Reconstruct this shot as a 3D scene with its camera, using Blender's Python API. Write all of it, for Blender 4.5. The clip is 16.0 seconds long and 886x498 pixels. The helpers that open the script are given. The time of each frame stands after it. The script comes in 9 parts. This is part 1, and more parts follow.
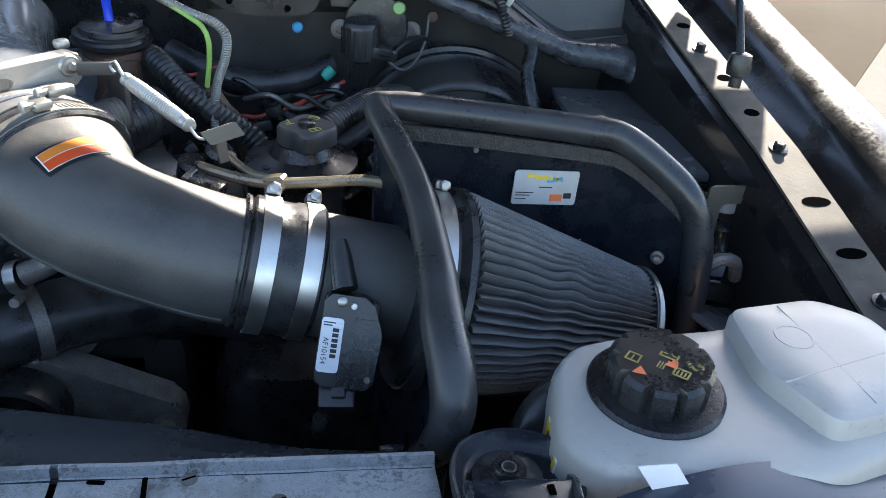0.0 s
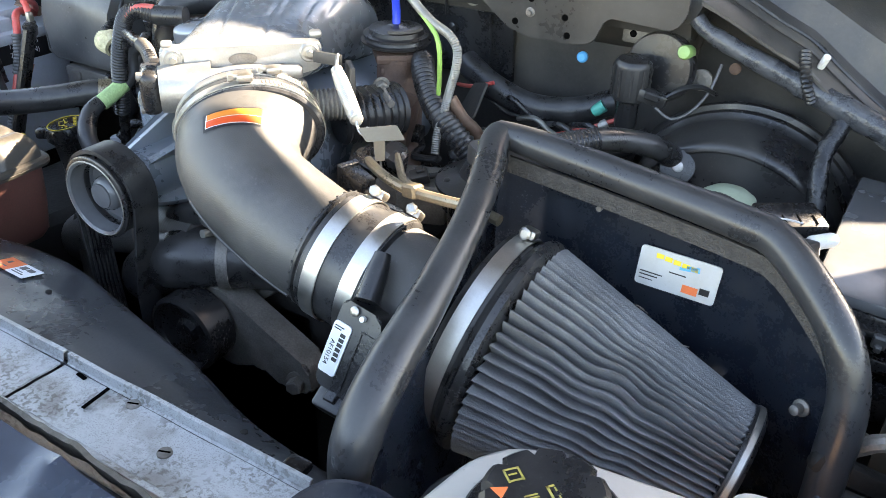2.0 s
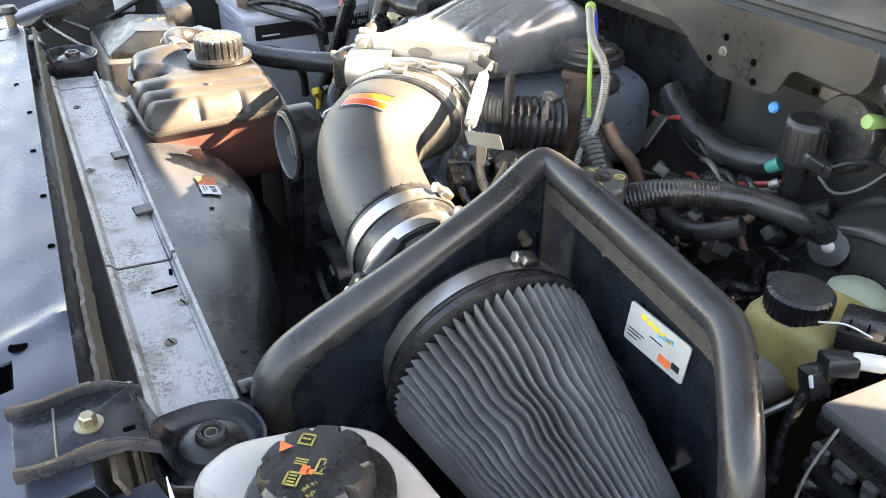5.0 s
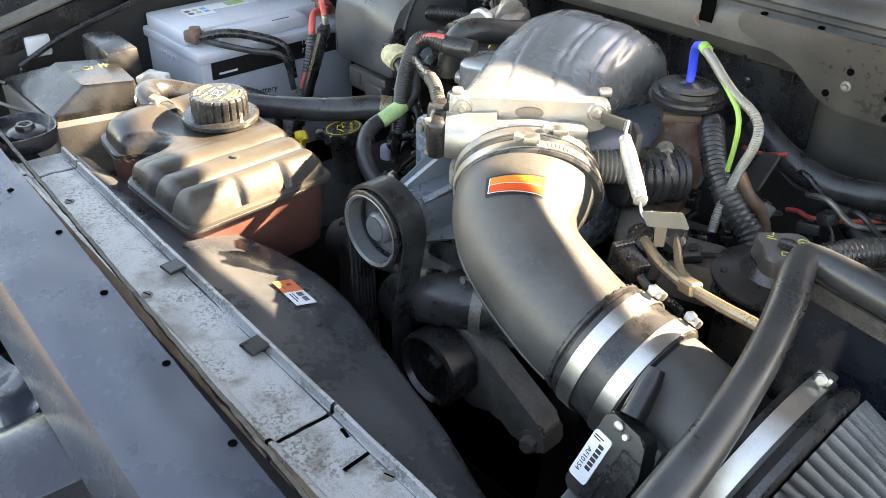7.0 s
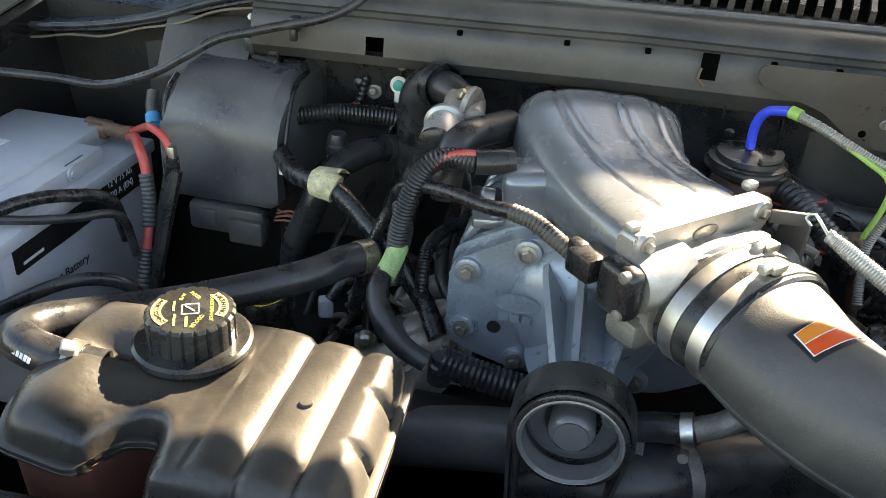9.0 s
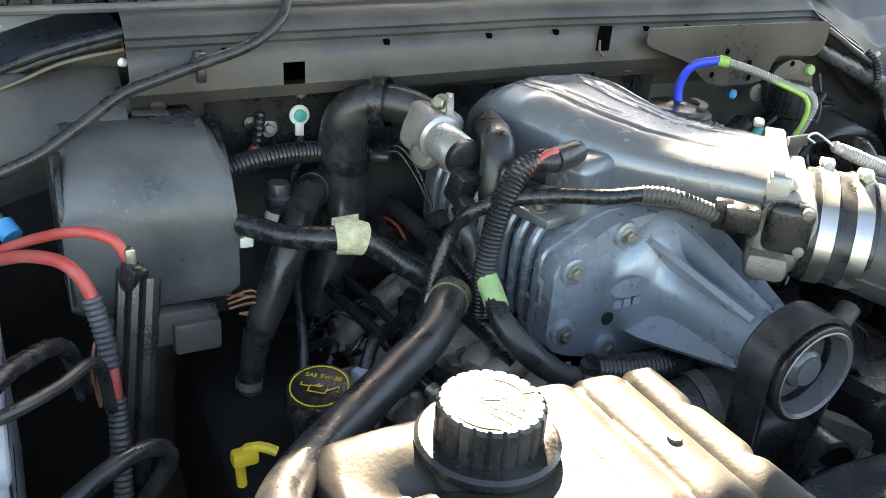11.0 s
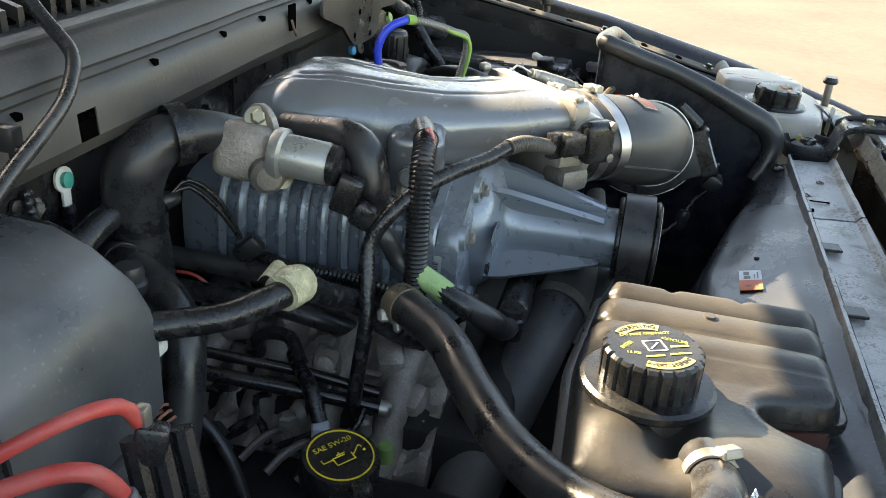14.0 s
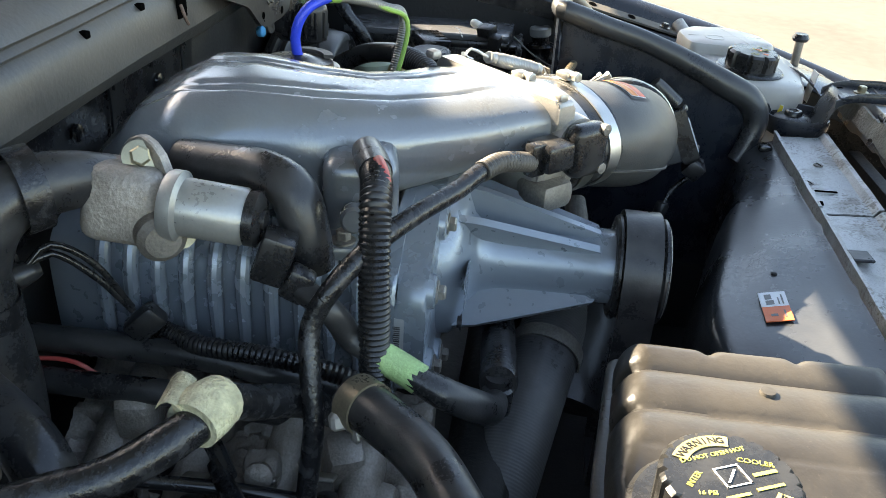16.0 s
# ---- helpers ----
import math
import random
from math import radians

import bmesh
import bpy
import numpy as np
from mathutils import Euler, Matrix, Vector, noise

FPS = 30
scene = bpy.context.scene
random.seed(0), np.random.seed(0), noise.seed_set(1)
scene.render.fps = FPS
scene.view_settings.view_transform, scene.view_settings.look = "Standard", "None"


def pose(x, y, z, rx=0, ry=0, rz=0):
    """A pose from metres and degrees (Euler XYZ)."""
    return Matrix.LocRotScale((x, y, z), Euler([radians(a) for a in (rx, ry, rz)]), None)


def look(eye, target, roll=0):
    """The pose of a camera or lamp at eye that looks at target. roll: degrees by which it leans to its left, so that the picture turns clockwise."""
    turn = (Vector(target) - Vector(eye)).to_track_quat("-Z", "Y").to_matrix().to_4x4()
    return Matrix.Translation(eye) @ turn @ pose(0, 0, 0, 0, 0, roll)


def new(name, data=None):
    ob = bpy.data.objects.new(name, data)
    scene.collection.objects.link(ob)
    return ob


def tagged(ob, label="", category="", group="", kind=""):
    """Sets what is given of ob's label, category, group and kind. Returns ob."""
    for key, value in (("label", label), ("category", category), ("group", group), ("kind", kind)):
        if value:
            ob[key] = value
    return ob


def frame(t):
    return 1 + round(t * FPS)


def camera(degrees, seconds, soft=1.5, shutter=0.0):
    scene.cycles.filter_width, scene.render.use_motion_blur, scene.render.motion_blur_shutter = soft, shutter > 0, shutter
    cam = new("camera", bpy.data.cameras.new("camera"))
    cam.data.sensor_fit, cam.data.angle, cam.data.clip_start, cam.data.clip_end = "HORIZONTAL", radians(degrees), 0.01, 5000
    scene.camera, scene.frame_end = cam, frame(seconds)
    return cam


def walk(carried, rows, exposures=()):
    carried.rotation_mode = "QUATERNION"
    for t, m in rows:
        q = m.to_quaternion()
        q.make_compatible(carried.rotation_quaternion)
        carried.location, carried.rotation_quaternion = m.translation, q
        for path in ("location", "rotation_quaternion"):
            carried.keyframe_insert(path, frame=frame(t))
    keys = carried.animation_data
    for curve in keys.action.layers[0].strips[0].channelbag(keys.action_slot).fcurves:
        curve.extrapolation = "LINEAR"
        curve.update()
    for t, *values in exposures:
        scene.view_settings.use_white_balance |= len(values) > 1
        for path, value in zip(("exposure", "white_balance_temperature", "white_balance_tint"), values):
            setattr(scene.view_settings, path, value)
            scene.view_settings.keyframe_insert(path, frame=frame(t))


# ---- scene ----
cam = camera(56.28, 16.0, 0.85)
PATH = [
    (0.0, 0.2979, -0.5246, 1.4020, 59.13, -4.33, -8.92),
    (0.5, 0.3652, -0.5262, 1.4157, 58.52, -3.11, -0.14),
    (1.0, 0.4249, -0.5068, 1.4229, 58.93, -2.35, 8.69),
    (1.5, 0.5057, -0.4720, 1.4134, 59.93, -2.15, 20.10),
    (2.0, 0.6000, -0.4336, 1.4009, 59.47, -1.58, 30.01),
    (2.5, 0.6991, -0.4024, 1.4042, 58.94, -2.07, 36.83),
    (3.0, 0.7695, -0.3413, 1.4175, 59.18, -1.45, 45.80),
    (3.2, 0.7915, -0.3147, 1.4190, 59.48, -2.26, 49.44),
    (5.3, 0.8197, -0.2608, 1.4410, 58.44, -0.45, 61.62),
    (5.5, 0.8019, -0.2856, 1.4481, 58.31, -0.29, 61.52),
    (6.0, 0.7454, -0.3515, 1.4550, 57.99, 0.32, 60.80),
    (6.5, 0.6536, -0.3915, 1.4622, 57.44, -0.52, 54.08),
    (7.0, 0.5237, -0.4137, 1.4645, 56.80, -1.67, 47.15),
    (7.5, 0.4033, -0.4418, 1.4654, 57.98, -2.29, 39.36),
    (8.0, 0.2511, -0.4777, 1.4465, 59.99, -2.77, 30.02),
    (8.5, 0.1017, -0.4541, 1.4287, 60.38, -3.15, 22.02),
    (9.0, -0.0162, -0.4397, 1.4340, 60.31, -3.66, 12.58),
    (9.5, -0.1638, -0.4399, 1.4184, 62.74, -4.04, 1.39),
    (9.7, -0.2100, -0.4307, 1.4093, 63.06, -3.88, -2.55),
    (11.8, -0.6180, -0.2039, 1.3649, 64.72, -5.06, -41.68),
    (12.0, -0.6379, -0.1710, 1.3682, 64.67, -5.09, -45.11),
    (12.5, -0.6831, -0.1058, 1.3761, 64.73, -4.80, -54.42),
    (13.0, -0.7417, -0.0392, 1.3661, 65.22, -4.50, -63.59),
    (13.5, -0.7687, 0.0185, 1.3625, 65.42, -4.17, -71.81),
    (14.0, -0.7368, 0.0392, 1.3587, 65.10, -3.83, -76.18),
    (14.5, -0.7022, 0.0578, 1.3462, 64.64, -3.74, -78.65),
    (15.0, -0.6574, 0.0836, 1.3357, 64.16, -3.40, -80.01),
    (15.5, -0.5920, 0.0959, 1.3306, 62.99, -3.22, -81.28),
    (16.0, -0.5658, 0.1040, 1.3504, 62.09, -2.93, -82.69),
]
walk(cam, [(t, pose(*p)) for t, *p in PATH], [(0.0, 2.63, 6600, 11), (0.5, 3.02, 6700, 12), (1.0, 3.36, 6850, 12), (1.5, 3.57, 7150, 13), (2.0, 3.81, 8100, 14), (2.5, 3.93, 10200, 17), (3.0, 3.71, 9700, 17), (5.5, 3.77, 9100, 17), (6.0, 3.73, 9000, 17), (7.0, 3.7, 9400, 15), (8.5, 3.07, 9300, 12), (9.5, 2.9, 8300, 10), (12.0, 3.65, 8700, 10), (13.0, 3.65, 9000, 11), (14.0, 2.8, 8700, 10), (14.5, 2.84, 8500, 9), (15.0, 2.9, 8300, 9), (16.0, 3.0, 7900, 9)])

# world, sun and the sky
SUN_EL, SUN_AZ = radians(33.0), radians(27.0)  # azimuth from +y towards +x
SUN = Vector((math.sin(SUN_AZ) * math.cos(SUN_EL), math.cos(SUN_AZ) * math.cos(SUN_EL), math.sin(SUN_EL)))
world = bpy.data.worlds.new("world")
scene.world = world
world.use_nodes = True
wn = world.node_tree.nodes
sky = wn.new("ShaderNodeTexSky")
sky.sky_type = "NISHITA"
sky.sun_disc = False
sky.sun_elevation, sky.sun_rotation = SUN_EL, SUN_AZ
wn["Background"].inputs["Strength"].default_value = 0.10
world.node_tree.links.new(sky.outputs["Color"], wn["Background"].inputs["Color"])
sun_data = bpy.data.lights.new("sun", "SUN")
sun_data.energy, sun_data.angle, sun_data.color = 5.0, radians(0.55), (1.0, 0.93, 0.82)
sun = new("sun", sun_data)
sun.matrix_world = look(SUN * 30, (0, 0, 0))

# ---- helpers for building ----
BASE = {}


def thing(name, base, label, category, group="", kind=""):
    """An empty at the base of a thing; its parts hang from it."""
    ob = new(name)
    ob.empty_display_size = 0.02
    ob.location = base
    BASE[ob.name] = Vector(base)
    return tagged(ob, label, category, group, kind)


def mesh_from(name, bm, material, smooth=True):
    bmesh.ops.recalc_face_normals(bm, faces=bm.faces)
    for f in bm.faces:
        f.smooth = smooth
    if smooth:
        for e in bm.edges:
            if len(e.link_faces) == 2 and e.calc_face_angle(0.0) > 0.6:
                e.smooth = False
    me = bpy.data.meshes.new(name)
    bm.to_mesh(me)
    bm.free()
    for m in material if isinstance(material, (list, tuple)) else [material]:
        me.materials.append(m)
    return me


def part(name, bm, material, parent, label="", smooth=True):
    """Links a bmesh, in world places, as one mesh under a thing or a part."""
    ob = new(name, mesh_from(name, bm, material, smooth))
    ob.parent = parent
    ob.matrix_parent_inverse = Matrix.Translation(-BASE[parent.name]) if parent.name in BASE else Matrix()
    return tagged(ob, label)


def solo(name, bm, material, label, category, group="", kind="", smooth=True):
    """A thing that is one mesh."""
    ob = new(name, mesh_from(name, bm, material, smooth))
    return tagged(ob, label, category, group, kind)


def merge(*bms):
    out = bms[0]
    for b in bms[1:]:
        me = bpy.data.meshes.new("tmp")
        b.to_mesh(me)
        b.free()
        out.from_mesh(me)
        bpy.data.meshes.remove(me)
    return out


def spline(points, step=0.006):
    """Catmull-Rom through points; returns dense points."""
    P = [Vector(p) for p in points]
    if len(P) == 2:
        n = max(2, int((P[1] - P[0]).length / step) + 1)
        return [P[0].lerp(P[1], i / (n - 1)) for i in range(n)]
    Q = [P[0] * 2 - P[1]] + P + [P[-1] * 2 - P[-2]]
    out = []
    for i in range(1, len(Q) - 2):
        a, b, c, d = Q[i - 1:i + 3]
        n = max(2, int((c - b).length / step))
        for k in range(n):
            t = k / n
            out.append(0.5 * ((2 * b) + (c - a) * t + (2 * a - 5 * b + 4 * c - d) * t * t + (3 * b - a - 3 * c + d) * t ** 3))
    out.append(P[-1])
    return out


def frames(pts, up=None):
    """Frames carried along a line without twist."""
    T = []
    for i in range(len(pts)):
        a, b = pts[max(i - 1, 0)], pts[min(i + 1, len(pts) - 1)]
        T.append((b - a).normalized())
    ref = Vector(up) if up else (Vector((0, 0, 1)) if abs(T[0].z) < 0.9 else Vector((1, 0, 0)))
    n = (ref - T[0] * ref.dot(T[0])).normalized()
    out = []
    for i, t in enumerate(T):
        n = (n - t * n.dot(t)).normalized()
        out.append((pts[i], n, t.cross(n)))
    return out


def skin(rings, cap=True, closed=False):
    """A mesh through rings of places of equal count."""
    bm = bmesh.new()
    V = [[bm.verts.new(p) for p in r] for r in rings]
    n = len(V[0])
    last = len(V) if closed else len(V) - 1
    for i in range(last):
        A, B = V[i], V[(i + 1) % len(V)]
        for k in range(n):
            bm.faces.new((A[k], A[(k + 1) % n], B[(k + 1) % n], B[k]))
    if cap and not closed:
        bm.faces.new(list(reversed(V[0])))
        bm.faces.new(V[-1])
    return bm


def tube(points, r, n=14, step=0.006, ribs=None, flat=1.0, cap=True, up=None, wobble=0.0):
    """A round bar or hose along points. r: radius or list of radii at the points; ribs: (pitch, depth) of a ribbed hose."""
    if ribs:
        step = ribs[0] / 4
    pts = spline(points, step)
    fr = frames(pts, up)
    m = len(pts)
    rings = []
    for i, (p, u, v) in enumerate(fr):
        s = i / max(m - 1, 1)
        if isinstance(r, (list, tuple)):
            x = s * (len(r) - 1)
            k = min(int(x), len(r) - 2)
            w = x - k
            w = w * w * (3 - 2 * w)
            rr = r[k] * (1 - w) + r[k + 1] * w
        else:
            rr = r
        if ribs:
            rr -= ribs[1] * (1, 0.35, -0.0, 0.35)[i % 4] if i % 4 != 2 else 0
        if wobble:
            rr *= 1 + wobble * noise.noise(p * 60)
        rings.append([p + (u * math.cos(a) * flat + v * math.sin(a)) * rr for a in [2 * math.pi * k / n for k in range(n)]])
    return skin(rings, cap)


def axis_frame(d):
    d = Vector(d).normalized()
    ref = Vector((0, 0, 1)) if abs(d.z) < 0.95 else Vector((0, 1, 0))
    u = (ref - d * ref.dot(d)).normalized()
    return d, u, d.cross(u)


def lathe(origin, d, profile, n=32, squash=1.0, cap=True):
    """Turns (radius, height) rows round the axis d at origin. Open rows with radius 0 close."""
    o = Vector(origin)
    d, u, v = axis_frame(d)
    rings = []
    for r, h in profile:
        r = max(r, 0.0002)
        rings.append([o + d * h + (u * math.cos(a) + v * math.sin(a) * squash) * r for a in [2 * math.pi * k / n for k in range(n)]])
    return skin(rings, cap)


def gear(origin, d, r, h0, h1, teeth, depth, top_bevel=0.002, sub=4):
    """A knurled cap: a cylinder with scallops round its side."""
    o = Vector(origin)
    d, u, v = axis_frame(d)
    n = teeth * sub
    rings = []
    for h, s in ((h0, 1.0), (h1 - top_bevel, 1.0), (h1, 1 - top_bevel / r)):
        ring = []
        for k in range(n):
            a = 2 * math.pi * k / n
            rr = (r - depth * (1 if k % sub == 0 else 0.0)) * s
            ring.append(o + d * h + (u * math.cos(a) + v * math.sin(a)) * rr)
        rings.append(ring)
    return skin(rings, True)


def rbox(c, size, bevel=0.004, seg=2, rot=(0, 0, 0), taper=1.0):
    """A box with rounded edges. taper: how much smaller the top is."""
    bm = bmesh.new()
    bmesh.ops.create_cube(bm, size=1.0)
    for v in bm.verts:
        k = taper if v.co.z > 0 else 1.0
        v.co = Vector((v.co.x * size[0] * k, v.co.y * size[1] * k, v.co.z * size[2]))
    if bevel > 0:
        bmesh.ops.bevel(bm, geom=bm.edges[:], offset=bevel, segments=seg, profile=0.5, affect="EDGES")
    bm.transform(pose(*c, *rot))
    return bm


def plate(outline, m, thick, bevel=0.0, seg=1):
    """A flat plate: a 2D outline in the plane of m, from its plane to thick along its z."""
    bm = bmesh.new()
    a = [bm.verts.new((x, y, 0)) for x, y in outline]
    b = [bm.verts.new((x, y, thick)) for x, y in outline]
    n = len(a)
    bm.faces.new(list(reversed(a)))
    bm.faces.new(b)
    for k in range(n):
        bm.faces.new((a[k], a[(k + 1) % n], b[(k + 1) % n], b[k]))
    if bevel:
        bmesh.ops.bevel(bm, geom=bm.edges[:], offset=bevel, segments=seg, profile=0.5, affect="EDGES")
    bm.transform(m)
    return bm


def face_frame(o, x, y):
    """A matrix with its x along x and its y near y."""
    x = Vector(x).normalized()
    z = x.cross(Vector(y)).normalized()
    y = z.cross(x)
    m = Matrix((x, y, z)).transposed().to_4x4()
    m.translation = o
    return m


def hexbolt(o, d, r=0.006, h=0.005, washer=0.0085):
    o, d = Vector(o), Vector(d).normalized()
    bm = lathe(o, d, [(washer, 0), (washer, 0.0015), (r * 1.05, 0.002)], 20)
    return merge(bm, lathe(o + d * 0.0015, d, [(r, 0), (r, h), (r * 0.8, h + 0.001)], 6))


def band(points_ring, width, thick, d):
    """A hose clamp's strap round a closed ring of places."""
    d = Vector(d).normalized()
    c = sum((Vector(p) for p in points_ring), Vector()) / len(points_ring)
    rings = []
    for p in points_ring:
        p = Vector(p)
        out = (p - c).normalized()
        rings.append([p + d * s * width / 2 + out * t for s, t in ((-1, 0), (1, 0), (1, thick), (-1, thick))])
    return skin(rings, closed=True)


def ring_of(o, d, r, n=40, squash=1.0):
    d, u, v = axis_frame(d)
    return [Vector(o) + (u * math.cos(a) + v * math.sin(a) * squash) * r for a in [2 * math.pi * k / n for k in range(n)]]


def letters(text, m, size, thick=0.0004, align="CENTER"):
    cu = bpy.data.curves.new("text", "FONT")
    cu.body, cu.size, cu.extrude, cu.align_x, cu.align_y = text, size, thick, align, "CENTER"
    cu.resolution_u = 3
    ob = bpy.data.objects.new("text", cu)
    scene.collection.objects.link(ob)
    me = bpy.data.meshes.new_from_object(ob)
    bm = bmesh.new()
    bm.from_mesh(me)
    bm.transform(m)
    bpy.data.objects.remove(ob)
    bpy.data.curves.remove(cu)
    bpy.data.meshes.remove(me)
    return bm


def bars(m, rows, thick=0.0003):
    """Small bars (x, y, width, height) in the plane of m."""
    out = None
    for x, y, w, h in rows:
        b = plate([(x, y), (x + w, y), (x + w, y + h), (x, y + h)], m, thick)
        out = b if out is None else merge(out, b)
    return out


def sheet(nx, ny, f):
    """An open sheet of nx by ny faces; f(u, v) gives the place."""
    bm = bmesh.new()
    V = [[bm.verts.new(f(i / nx, j / ny)) for j in range(ny + 1)] for i in range(nx + 1)]
    for i in range(nx):
        for j in range(ny):
            bm.faces.new((V[i][j], V[i + 1][j], V[i + 1][j + 1], V[i][j + 1]))
    return bm


def slab(nx, ny, f, thick, d=(0, 0, -1), skip=None):
    """A sheet with thickness along d. skip(i, j): cells left out as openings."""
    d = Vector(d)
    bm = bmesh.new()
    T = [[Vector(f(i / nx, j / ny)) for j in range(ny + 1)] for i in range(nx + 1)]
    A = [[bm.verts.new(p) for p in r] for r in T]
    B = [[bm.verts.new(p + d * thick) for p in r] for r in T]
    out = lambda i, j: skip is not None and 0 <= i < nx and 0 <= j < ny and skip(i, j)
    for i in range(nx):
        for j in range(ny):
            if out(i, j):
                for (a, b), near in ((((i, j), (i + 1, j)), (i, j - 1)), (((i + 1, j), (i + 1, j + 1)), (i + 1, j)),
                                     (((i + 1, j + 1), (i, j + 1)), (i, j + 1)), (((i, j + 1), (i, j)), (i - 1, j))):
                    if 0 <= near[0] < nx and 0 <= near[1] < ny and not out(*near):
                        bm.faces.new((A[a[0]][a[1]], A[b[0]][b[1]], B[b[0]][b[1]], B[a[0]][a[1]]))
                continue
            bm.faces.new((A[i][j], A[i + 1][j], A[i + 1][j + 1], A[i][j + 1]))
            bm.faces.new((B[i][j], B[i][j + 1], B[i + 1][j + 1], B[i + 1][j]))
    for i in range(nx):
        if not out(i, 0):
            bm.faces.new((A[i][0], B[i][0], B[i + 1][0], A[i + 1][0]))
        if not out(i, ny - 1):
            bm.faces.new((A[i][ny], A[i + 1][ny], B[i + 1][ny], B[i][ny]))
    for j in range(ny):
        if not out(0, j):
            bm.faces.new((A[0][j], A[0][j + 1], B[0][j + 1], B[0][j]))
        if not out(nx - 1, j):
            bm.faces.new((A[nx][j], B[nx][j], B[nx][j + 1], A[nx][j + 1]))
    for v in [v for v in bm.verts if not v.link_faces]:
        bm.verts.remove(v)
    return bm


def squircle(c, u, v, a, b, p=3.0, n=28, skew=None):
    """A rounded-square ring with half sizes a along u and b along v."""
    out = []
    for k in range(n):
        t = 2 * math.pi * k / n
        cx, sx = math.cos(t), math.sin(t)
        x = math.copysign(abs(cx) ** (2 / p), cx) * a
        y = math.copysign(abs(sx) ** (2 / p), sx) * b
        out.append(Vector(c) + Vector(u) * x + Vector(v) * y)
    return out


def hose(name, points, r, mat, label, category, ribs=None, n=14, wobble=0.0, group=""):
    """A hose or cable as a thing of one mesh."""
    return solo(name, tube(points, r, n, 0.006, ribs, wobble=wobble), M[mat], label, category, group)


def worm_screw(o, d, out, parent):
    """The screw housing of a worm clamp; d along the strap, out away from the pipe."""
    m = face_frame(Vector(o), d, out)
    y, z = m.col[1].to_3d(), m.col[2].to_3d()
    x = m.col[0].to_3d()
    b = rbox((0, 0, 0), (0.014, 0.007, 0.012), 0.002)
    b.transform(m)
    part("screw_housing", b, M["zinc"], parent, "zinc worm screw housing")
    part("screw", merge(lathe(Vector(o) + x * 0.005 + y * 0.001, x, [(0.003, 0), (0.003, 0.006)], 12), lathe(Vector(o) + x * 0.010 + y * 0.001, x, [(0.0042, 0), (0.0046, 0.004), (0.003, 0.005)], 6)), M["zinc"], parent)


def polygon_rings(outline, rows):
    """Rings of a 2D outline: rows of (height, shrink towards the middle)."""
    cx = sum(p[0] for p in outline) / len(outline)
    cy = sum(p[1] for p in outline) / len(outline)
    rings = []
    for z, inset in rows:
        ring = []
        for x, y in outline:
            dx, dy = x - cx, y - cy
            L = math.hypot(dx, dy)
            k = max(0.0, 1 - inset / L)
            ring.append(Vector((cx + dx * k, cy + dy * k, z)))
        rings.append(ring)
    return rings


def rounded(outline, r=0.012, seg=4):
    """A 2D outline with its corners rounded."""
    out = []
    n = len(outline)
    for i in range(n):
        p, a, b = Vector(outline[i]), Vector(outline[i - 1]), Vector(outline[(i + 1) % n])
        ra = min(r, (a - p).length * 0.45)
        rb = min(r, (b - p).length * 0.45)
        s, e = p + (a - p).normalized() * ra, p + (b - p).normalized() * rb
        for k in range(seg + 1):
            t = k / seg
            q = s * (1 - t) ** 2 + p * 2 * t * (1 - t) + e * t * t
            out.append((q.x, q.y))
    return out


